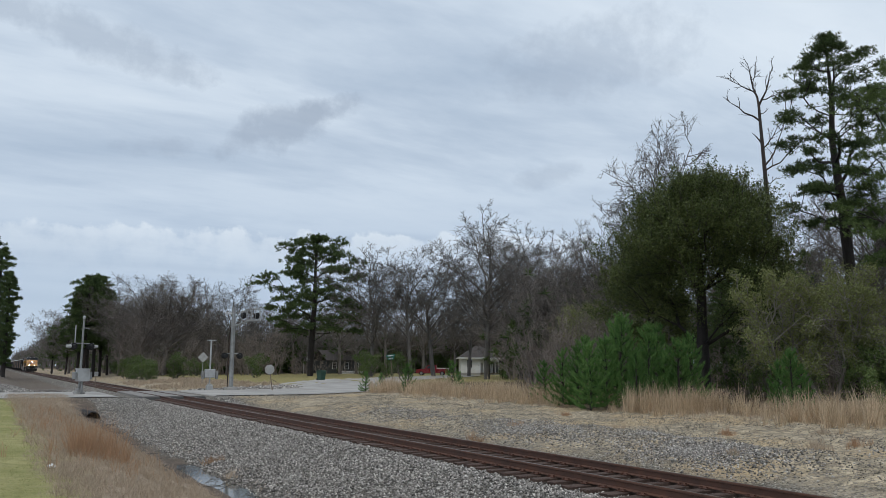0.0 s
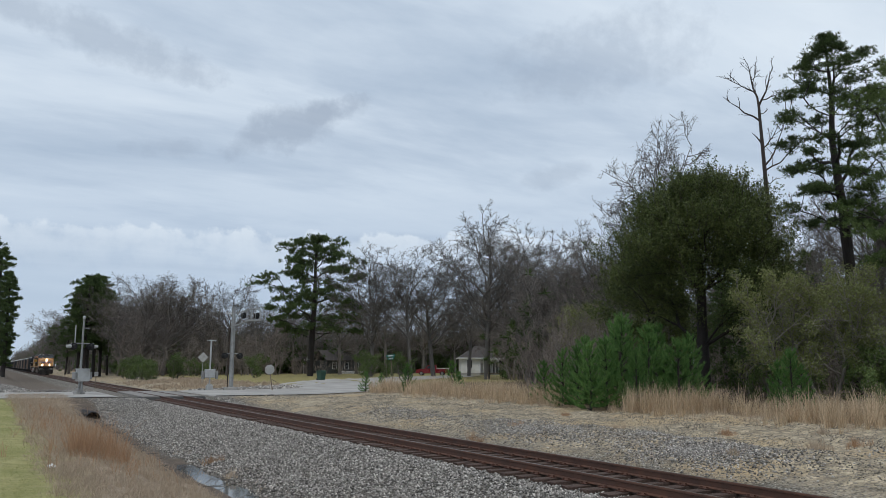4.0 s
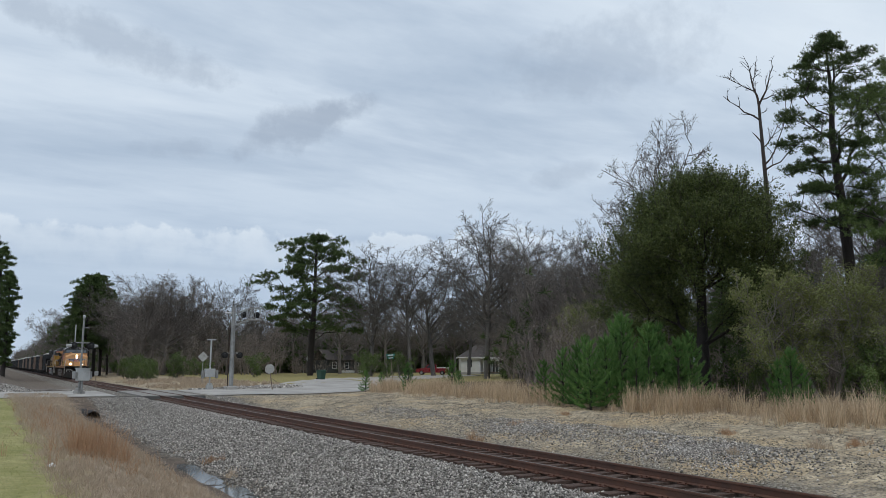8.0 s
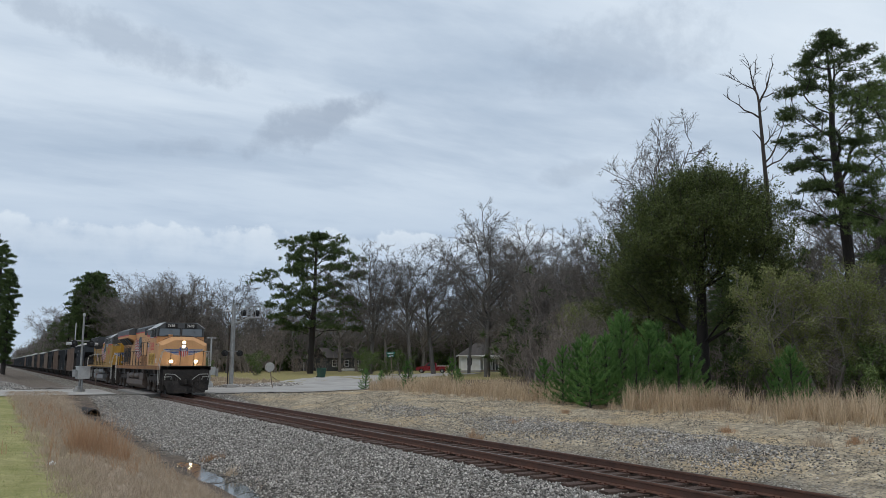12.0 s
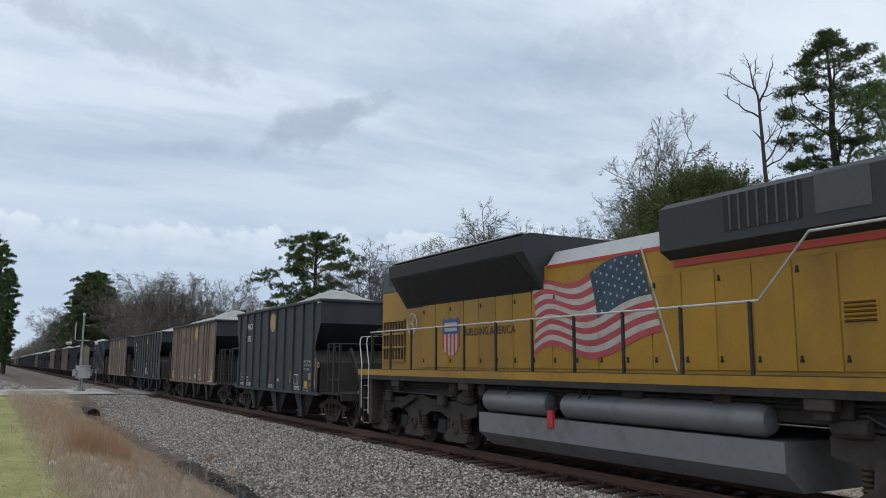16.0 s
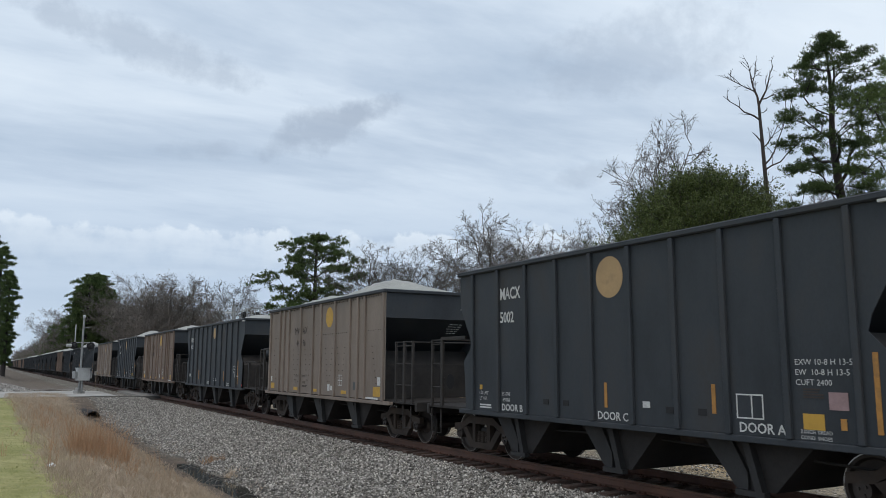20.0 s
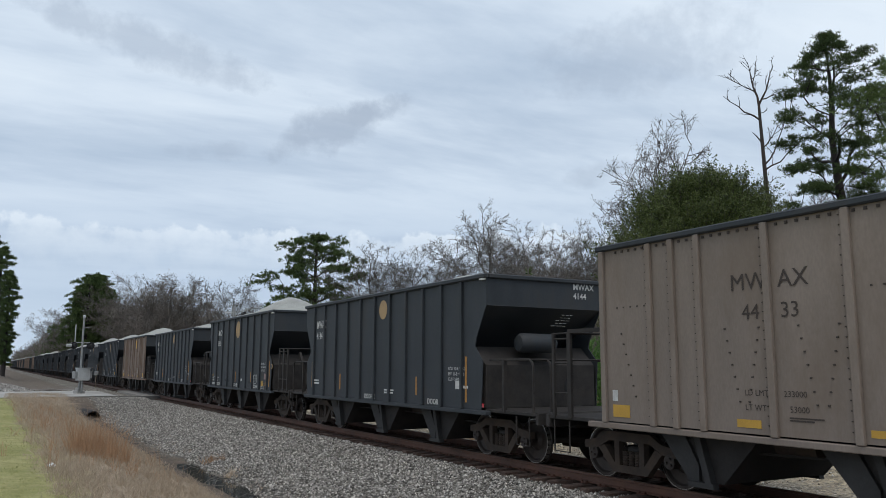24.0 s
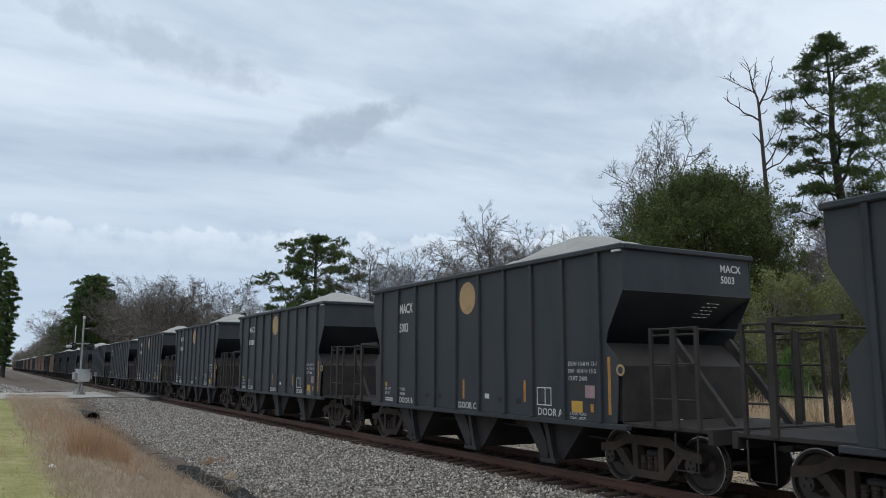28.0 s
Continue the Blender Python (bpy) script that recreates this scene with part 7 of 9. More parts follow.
def build_consist():
    cars, used = [], set()
    plain = [distant_car(q) for q in range(3)]
    for q, front, number in CONSIST:
        near = front < 600
        src = HOPPERS[q] if near else plain[q]
        car = copy_thing(src, pose(TX, front, 0)) if (q, near) in used else src
        used.add((q, near))
        cars.append(car)
        MOVERS.append((car, front + (5.03, 5.62, 5.08)[q]))
    for car, (q, front, number) in zip(cars, CONSIST):
        if front < 600:
            number_car(car, q, NAMES[q], number)
        # only one of the long cars keeps its ladder up to the rim
        if q == 1 and front < 600 and number != "4140":
            for o in list(car.children):
                if o.name.split(".")[0] in ("ladder_rail", "rung"):
                    bpy.data.objects.remove(o)
        # loads settle to different heights
        k = {"5002": 0.35, "5055": 0.8, "5050": 1.0, "5003": 0.9, "4443": 1.15, "4401": 1.15, "4496": 1.1, "4442": 0.55, "4140": 0.9}.get(number, 0.8)
        for o in car.children:
            if o.name.startswith("gravel_load"):
                o.scale = (1, 1, k)
                o.location.z = ((4.09, 3.98, 4.07)[q] - 0.14) * (1 - k)
        if number in ("4433", "4496"):
            for o in car.children_recursive:
                if o.data.materials[0] is TAUPE:
                    o.material_slots[0].link = "OBJECT"
                    o.material_slots[0].material = PALE_TAUPE
    # sprayed white scrawl on the first long black car
    r = random.Random(12)
    scrawl = MB()
    for k in range(9):
        y, z = -0.1 - 0.085 * k, 1.5 + r.uniform(-0.05, 0.05)
        pts = [(-1.6, y + r.uniform(-0.04, 0.04), z - 0.22), (-1.6, y - 0.03, z), (-1.6, y + r.uniform(-0.08, 0.05), z + 0.12), (-1.6, y - 0.06, z + r.uniform(0.1, 0.25))]
        scrawl.tube(pts, 0.012, 4)
    scrawl.tube([(-1.6, -0.3 - 0.16 * math.cos(a * 0.4), 1.92 + 0.05 * math.sin(a * 0.4)) for a in range(16)], 0.01, 4)
    part("scrawl", scrawl, WHITE, cars[2], "sprayed white scrawl")


build_consist()
# ---------------------------------------------------------------- locomotives
def engine_truck(parent, axles, dampers=False):
    """A three-axle truck: a deep cast beam with a wide-footed pedestal and two springs at every axle."""
    y0, y1 = min(axles), max(axles)
    mid = (y0 + y1) / 2
    t = part("truck", MB().box(-0.95, 0.95, mid - 0.5, mid + 0.5, 0.55, 0.95, 0.04), GRIME, parent, "cast three-axle engine truck")
    for s in (-1, 1):
        a, b = sorted((s * 1.02, s * 1.2))
        beam = [(y0 - 0.85, 0.82), (y0 - 0.85, 1.08), (y0 - 0.5, 1.16), (y0 + 0.3, 1.1), (mid - 0.7, 1.13), (mid - 0.4, 1.2), (mid + 0.4, 1.2), (mid + 0.7, 1.13), (y1 - 0.3, 1.1), (y1 + 0.5, 1.16), (y1 + 0.85, 1.08), (y1 + 0.85, 0.82)]
        under = []
        for q in sorted(axles, reverse=True):
            under += [(q + 0.52, 0.74), (q + 0.3, 0.7), (q - 0.3, 0.7), (q - 0.52, 0.74)]
            if q != y0:
                under += [(q - 0.75, 0.84), (q - 1.25, 0.84)]
        part("side_frame", MB().prism(beam + under, "x", a, b), TRUCK_DUST, t)
        for q in axles:
            box = part("axle_box", MB().prism([(q - 0.22, 0.86), (q - 0.26, 0.5), (q - 0.5, 0.34), (q - 0.52, 0.24), (q - 0.4, 0.19), (q + 0.4, 0.19), (q + 0.52, 0.24), (q + 0.5, 0.34), (q + 0.26, 0.5), (q + 0.22, 0.86)], "x", *sorted((s * 1.06, s * 1.26))), TRUCK_DUST, t)
            part("bearing_cap", MB().lathe([(s * 1.26, 0.17), (s * 1.29, 0.16), (s * 1.3, 0.1), (s * 1.27, 0.09), (s * 1.28, 0.02)], "x", (0, q, 0.53), 16), GRIME_BROWN, box)
            for d in (-0.38, 0.38):
                part("spring", MB().lathe([(0.34 + 0.034 * i, 0.1 if i % 2 else 0.07) for i in range(13)], "z", (s * 1.15, q + d, 0), 12), GRIME_BROWN, t)
        for q in ((axles[0] + axles[1]) / 2, (axles[1] + axles[2]) / 2):
            part("brake_rigging", MB().box(*sorted((s * 0.9, s * 1.04)), q - 0.2, q + 0.2, 0.3, 0.66, 0.03).tube([(s * 1.0, q - 0.3, 0.4), (s * 1.0, q + 0.3, 0.36)], 0.03, 6), GRIME, t)
            part("frame_hole", MB().lathe([(s * 1.2, 0.07), (s * 1.204, 0.068), (s * 1.204, 0.01)], "x", (0, q, 0.98), 12), DARKVENT, t)
        for e, q in ((-1, y0 - 0.5), (1, y1 + 0.5)):
            part("brake_cylinder", MB().lathe([(-e * 0.28, 0.05), (-e * 0.26, 0.13), (e * 0.1, 0.15), (e * 0.26, 0.11), (e * 0.3, 0.05)], "y", (s * 1.22, q, 1.2), 14), TRUCK_DUST, t)
            part("push_rod", MB().tube([(s * 1.22, q - e * 0.2, 1.2), (s * 1.2, q - e * 0.75, 1.16)], 0.03, 6), GRIME, t)
        pipe = [(y0 - 0.8, 1.32), (y0 - 0.3, 1.34), (y0 - 0.15, 1.24), (y1 + 0.1, 1.26), (y1 + 0.3, 1.36), (y1 + 0.8, 1.33)]
        part("brake_pipe", MB().tube([(s * 1.23, y, z) for y, z in pipe], 0.016, 5), GREYP, t)
        if dampers:
            part("damper", MB().tube([(s * 1.27, mid - 0.1, 1.16), (s * 1.24, mid + 0.75, 0.86)], 0.05, 8), TRUCK_DUST, t)
            for q in (axles[0] + 0.6, axles[2] - 0.6):
                part("brake_unit", MB().box(*sorted((s * 1.18, s * 1.34)), q - 0.17, q + 0.17, 0.98, 1.26, 0.04), TRUCK_DUST, t)
        part("sand_pipe", MB().tube([(s * 1.05, y0 - 0.7, 1.3), (s * 1.05, y0 - 0.85, 0.7), (s * 0.85, y0 - 0.72, 0.15)], 0.025, 6), GRIME, t)
    for q in axles:
        part("wheelset", WHEEL_BIG, WHEEL, t, at=pose(0, q, 0.533))


def flag_point(quad, u, v, amp):
    """Place on a waving flag painted between pole and fly; u from the pole, v downwards."""
    (py0, pz0), (py1, pz1), fy, fz0, fz1 = quad
    yp, zp = py0 + (py1 - py0) * v, pz0 + (pz1 - pz0) * v
    yf, zf = fy - 0.12 * math.sin(3 * v), fz0 + (fz1 - fz0) * v
    y = yp + (yf - yp) * u
    z = zp + (zf - zp) * u + amp * math.sin(u * 8.2 + v * 0.9 + 0.3) * (0.25 + 0.75 * u) - 0.16 * math.sin(math.pi * min(1, u * 1.15)) * (v - 0.2)
    return y, z


def painted_flag(parent, x, quad, amp=0.13):
    fl = part("flag_pole", MB().prism([(quad[0][0] - 0.06, quad[0][1] + 0.12), (quad[0][0] - 0.02, quad[0][1] + 0.12), (quad[1][0] - 0.28, quad[1][1] - 0.62), (quad[1][0] - 0.32, quad[1][1] - 0.62)], "x", *sorted((x, x + math.copysign(0.004, x)))), FLAGWHITE, parent, "painted flag pole")
    d = math.copysign(0.004, x)
    for i in range(13):
        mb = MB()
        first = 0.4 if i < 7 else 0.0
        n = 22
        pts = []
        for k in range(n + 1):
            u = first + (1 - first) * k / n
            pts.append((flag_point(quad, u, i / 13, amp), flag_point(quad, u, (i + 1) / 13, amp)))
        v = [(x + d, y, z) for p in pts for y, z in p]
        mb.add(v, [(2 * k, 2 * k + 1, 2 * k + 3, 2 * k + 2) for k in range(n)])
        part("stripe", mb, FLAGRED if i % 2 == 0 else FLAGWHITE, fl)
    mb = MB()
    n, m = 10, 8
    v = []
    for a in range(n + 1):
        for b in range(m + 1):
            y, z = flag_point(quad, 0.42 * a / n, (7 / 13) * b / m, amp)
            v.append((x + d * 1.3, y, z))
    mb.add(v, [(a * (m + 1) + b, (a + 1) * (m + 1) + b, (a + 1) * (m + 1) + b + 1, a * (m + 1) + b + 1) for a in range(n) for b in range(m)])
    part("canton", mb, NAVY, fl)
    st = MB()
    for a in range(9):
        for b in range(9):
            if (a + b) % 2 == 0:
                y, z = flag_point(quad, 0.42 * (a + 0.6) / 9.6, (7 / 13) * (b + 0.6) / 9.6, amp)
                ring = [(y + (0.035 if k % 2 == 0 else 0.015) * math.sin(k * math.pi / 5), z + (0.035 if k % 2 == 0 else 0.015) * math.cos(k * math.pi / 5)) for k in range(10)]
                st.add([(x + d * 1.8, p, q) for p, q in ring], [tuple(range(10))])
    part("stars", st, FLAGWHITE, fl)


def shield(parent, at, w, h):
    """A striped emblem shield in the x-z plane facing -y; plain shapes only."""
    sh = part("emblem", MB().prism([(-w / 2, 0), (-w / 2, -h * 0.36), (w / 2, -h * 0.36), (w / 2, 0), (w * 0.42, h * 0.06), (w * 0.2, h * 0.01), (0, h * 0.07), (-w * 0.2, h * 0.01), (-w * 0.42, h * 0.06)], "y", -0.006, 0), BLUEP, parent, "striped shield emblem", at=at)
    n = 9
    for k in range(n):
        a, b = -w / 2 + w * k / n, -w / 2 + w * (k + 1) / n
        da, db = (abs(a / w * 2) ** 2.2) * 0.26 * h, (abs(b / w * 2) ** 2.2) * 0.26 * h
        part("stripe", MB().prism([(a, -h * 0.36), (b, -h * 0.36), (b, -h * 0.94 + db), (a, -h * 0.94 + da)], "y", -0.005, 0), REDP if k % 2 == 0 else FLAGWHITE, sh)
    for z in (-0.1, -0.24):
        part("bar", MB().box(-w * 0.36, w * 0.36, -0.009, -0.006, (z - 0.045) * h, (z + 0.045) * h), FLAGWHITE, sh)
    return sh


def wing(parent, at, w, h, flip):
    """A striped wing in the x-z plane facing -y, reaching out to -x (or +x when flipped)."""
    f = -1 if flip else 1
    out = [(0, 0), (-f * w, 0.0), (-f * w * 0.97, -h * 0.18), (-f * w * 0.72, -h * 0.5), (-f * w * 0.5, -h * 0.62), (-f * w * 0.3, -h * 0.86), (0, -h)]
    o = part("emblem_wing", MB().prism(out, "y", -0.004, 0), FLAGWHITE, parent, "blue and white winged emblem", at=at)
    for k in range(4):
        z0, z1 = -h * (0.04 + 0.22 * k), -h * (0.17 + 0.22 * k)
        reach = (0.96, 0.86, 0.6, 0.36)[k] * w
        part("stripe", MB().prism([(0, z0), (-f * reach, z0), (-f * (reach - 0.1), z1), (0, z1)], "y", -0.007, -0.004), BLUEP, o)
    return o


def railing(parent, side, pts, posts, foot, mat_rail, mat_post):
    """A handrail along points (y, z) with posts down to the deck."""
    part("handrail", MB().tube([(side * 1.5, y, z) for y, z in pts], 0.02, 6), mat_rail, parent)
    for y in posts:
        z = np.interp(y, [p[0] for p in pts], [p[1] for p in pts])
        part("rail_post", MB().box(*sorted((side * 1.48, side * 1.52)), y - 0.025, y + 0.025, foot, float(z)), mat_post, parent)


def steps(parent, s, y, e):
    """Corner step well at the end e (-1 front, 1 rear) and side s, with pale grab rails."""
    well = part("step_well", MB().box(*sorted((s * 0.95, s * 0.98)), *sorted((y - e * 0.1, y + e * 0.5)), 0.36, 1.75).box(*sorted((s * 0.98, s * 1.54)), *sorted((y - e * 0.2, y - e * 0.02)), 0.36, 1.6, 0.02), TRUCK_DUST, parent)
    part("side_plate", MB().prism([(y + e * 0.4, 0.3), (y + e * 0.44, 0.3), (y + e * 0.44, 1.35), (y + e * 0.3, 1.75), (y + e * 0.26, 1.75), (y + e * 0.4, 1.35)], "x", *sorted((s * 1.0, s * 1.5))), GRIME, well)
    for k, z in enumerate((0.34, 0.68, 1.02, 1.36)):
        tread = part("tread_plate", MB().box(*sorted((s * 0.98, s * 1.5)), *sorted((y, y + e * 0.38)), z, z + 0.03), GRIME, well)
        part("tread_edge", MB().box(*sorted((s * 1.5, s * 1.53)), *sorted((y, y + e * 0.38)), z + 0.005, z + 0.032), PALE_TAUPE, tread)
    for yy, low in ((y - e * 0.04, 0.62), (y + e * 0.44, 0.75)):
        part("grab_rail", MB().tube([(s * 1.56, yy, low), (s * 1.57, yy, 1.75), (s * 1.56, yy, 1.95), (s * 1.5, yy + e * 0.3, 2.55), (s * 1.46, yy + e * 0.36, 2.7), (s * 1.4, yy + e * 0.4, 2.76), (s * 1.1, yy + e * 0.42, 2.78)], 0.017, 6), RAILING, parent)


def louvres(parent, side, y0, y1, z0, z1, x, n, frame_mat, slot_mat):
    base = side_patch("louvre_panel", side, y0, y1, z0, z1, x, frame_mat, parent)
    mb = MB()
    h = (z1 - z0) / n
    for k in range(n):
        a = side * (x + 0.007)
        z = z0 + h * (k + 0.25)
        mb.add([(a, y0 + 0.03, z), (a, y1 - 0.03, z), (a + side * 0.03, y1 - 0.03, z + h * 0.35), (a + side * 0.03, y0 + 0.03, z + h * 0.35),
                (a, y0 + 0.03, z + h * 0.45), (a, y1 - 0.03, z + h * 0.45)], [(0, 1, 2, 3), (3, 2, 5, 4), (0, 3, 4), (1, 5, 2)])
    part("louvres", mb, frame_mat, base)
    dk = MB()
    for k in range(n):
        z = z0 + h * (k + 0.25)
        dk.box(*sorted((side * (x + 0.0065), side * (x + 0.009))), y0 + 0.03, y1 - 0.03, z - h * 0.22, z)
    part("slots", dk, slot_mat, base)


def engine_base(loco, paint, sill_mat, tank_mat, front, rear, sill_from=1.6):
    part("frame", MB().box(-1.15, 1.15, front, rear, 1.2, 1.6, 0.02), GRIME, loco)
    for s in (-1, 1):
        part("sill", MB().box(*sorted((s * 1.5, s * 1.56)), front + 0.25, rear - 0.25, 1.56, 1.81, 0.008), GRIME, loco)
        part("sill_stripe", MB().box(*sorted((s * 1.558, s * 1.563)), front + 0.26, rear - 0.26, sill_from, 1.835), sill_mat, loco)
    part("walkway", MB().box(-1.52, 1.52, front, rear, 1.81, 1.845, 0.006), GRIME, loco)
    for e, y in ((-1, front), (1, rear)):
        part("pilot", MB().box(-1.42, 1.42, *sorted((y, y - e * 0.12)), 0.62, 1.6, 0.02), PILOT, loco)
        pl = MB()
        for f in (-1, 1):
            pl.plate([(0, y + e * 0.42, 0.16), (f * 1.12, y + e * 0.16, 0.16), (f * 1.42, y + e * 0.1, 0.9), (f * 0.55, y + e * 0.22, 0.92), (f * 0.4, y + e * 0.3, 0.62), (0, y + e * 0.34, 0.6)], 0.04)
        part("plough", pl, PILOT, loco, "black snow plough")
        lever = MB()
        for f in (-1, 1):
            lever.tube([(f * 0.35, y + e * 0.1, 1.0), (f * 0.75, y + e * 0.16, 1.32), (f * 1.3, y + e * 0.16, 1.34), (f * 1.36, y + e * 0.16, 1.12)], 0.02, 6)
            lever.tube([(f * 0.95, y + e * 0.1, 0.98), (f * 0.95, y + e * 0.18, 1.16), (f * 1.32, y + e * 0.18, 1.16), (f * 1.32, y + e * 0.1, 0.98)], 0.018, 6)
        part("uncoupling_lever", lever, RAILING, loco)
        coupler(loco, y, e)
        hoses = MB()
        for x in (-0.85, -0.7, -0.55, 0.5, 0.65, 0.8):
            hoses.tube([(x, y + e * 0.02, 1.15), (x, y + e * 0.2, 0.9), (x * 0.96, y + e * 0.26, 0.65)], 0.022, 5)
        part("air_hoses", hoses, GRIME, loco)
        for s in (-1, 1):
            steps(loco, s, y - e * 0.95, e)
        for x in (-1.0, -0.42, 0.42, 1.0):
            part("end_rail_post", MB().tube([(x, y - e * 0.05, 1.82), (x, y - e * 0.05, 2.78)], 0.02, 6), GRIME, loco)
        for x0, x1 in ((-1.1, -0.42), (0.42, 1.1)):
            part("end_rail", MB().tube([(x0, y - e * 0.05, 2.78), (x1, y - e * 0.05, 2.78)], 0.02, 6), GRIME, loco)
    # pipes and boxes under the sill
    for s in (-1, 1):
        pp = MB()
        for z, x in ((1.49, 1.3), (1.42, 1.24)):
            pp.tube([(s * x, front + 1.6, z), (s * x, rear - 1.4, z)], 0.022, 5)
        part("piping", pp, GRIME, loco)
        rb = random.Random(6)
        for k in range(7):
            y = rb.uniform(front + 1.6, rear - 1.6)
            w = rb.uniform(0.15, 0.4)
            part("equipment_box", MB().box(*sorted((s * 1.15, s * 1.36)), y, y + w, 1.3, 1.57, 0.02), GRIME if k % 2 else GRIME_BROWN, loco)
        for y in (front + 2.6, -3.6, 5.2, rear - 2.6):
            part("jacking_pad", MB().box(*sorted((s * 1.36, s * 1.545)), y - 0.22, y + 0.22, 1.4, 1.62, 0.02).box(*sorted((s * 1.3, s * 1.48)), y - 0.13, y + 0.13, 1.28, 1.42, 0.02), TRUCK_DUST, loco)
        for k in range(5):
            y = rb.uniform(front + 2, rear - 2)
            part("air_line", MB().tube([(s * 1.4, y, 1.55), (s * 1.42, y + 0.05, 1.3), (s * 1.36, y + 0.25, 1.2), (s * 1.2, y + 0.4, 1.28)], 0.018, 5), GRIME_BROWN, loco)


def hood_doors(loco, x, y0, y1, z0, z1, n, paint):
    """Seams, latches and hinges of a row of engine-room doors on both sides."""
    for s in (-1, 1):
        w = (y1 - y0) / n
        for k in range(n):
            a, b = y0 + w * k + 0.012, y0 + w * (k + 1) - 0.012
            d = part("hood_door", MB().box(*sorted((s * x, s * (x + 0.018))), a, b, z0, z1, 0.006), paint, loco)
            lt = MB()
            for z in (z0 + 0.14, z1 - 0.2)[: 1 + k % 2]:
                lt.box(*sorted((s * (x + 0.018), s * (x + 0.034))), b - 0.09, b - 0.055, z, z + 0.08)
                lt.box(*sorted((s * (x + 0.018), s * (x + 0.026))), b - 0.105, b - 0.04, z - 0.015, z + 0.02)
            part("latch", lt, DARKVENT, d)


def cab_windows(loco, s, x, panes, frame_mat):
    for y0, y1, z0, z1 in panes:
        w = part("cab_window", MB().box(*sorted((s * (x - 0.03), s * (x + 0.004))), y0, y1, z0, z1), PANE, loco, "dark cab side window")
        f = MB()
        t = 0.035
        for a, b, c, d in ((y0 - t, y1 + t, z0 - t, z0), (y0 - t, y1 + t, z1, z1 + t), (y0 - t, y0, z0, z1), (y1, y1 + t, z0, z1)):
            f.box(*sorted((s * (x - 0.01), s * (x + 0.02))), a, b, c, d)
        part("window_frame", f, frame_mat, w)


def lamp_pair(loco, x, y, z, mat, gap=0.19, r=0.085):
    box = part("lamp_housing", MB().box(x - 0.14, x + 0.14, y - 0.03, y + 0.02, z - 0.24, z + 0.24, 0.02), DARKVENT, loco)
    for d in (-gap / 2 - 0.01, gap / 2 + 0.01):
        part("headlight", MB().lathe([(-0.02, r), (-0.035, r * 0.8), (-0.04, 0.01)], "y", (x, y - 0.012, z + d), 16), mat, box, "round headlight")


def number_board(loco, text, x, y, z, turn):
    b = part("number_board", MB().box(-0.38, 0.38, -0.04, 0.04, -0.13, 0.13, 0.015), DARKVENT, loco, "black number board with white figures", at=pose(x, y, z, 0, 0, turn))
    part("lettering", letters(text, 0.17, 0.004), WHITE, b, at=pose(-0.26, -0.043, -0.085))


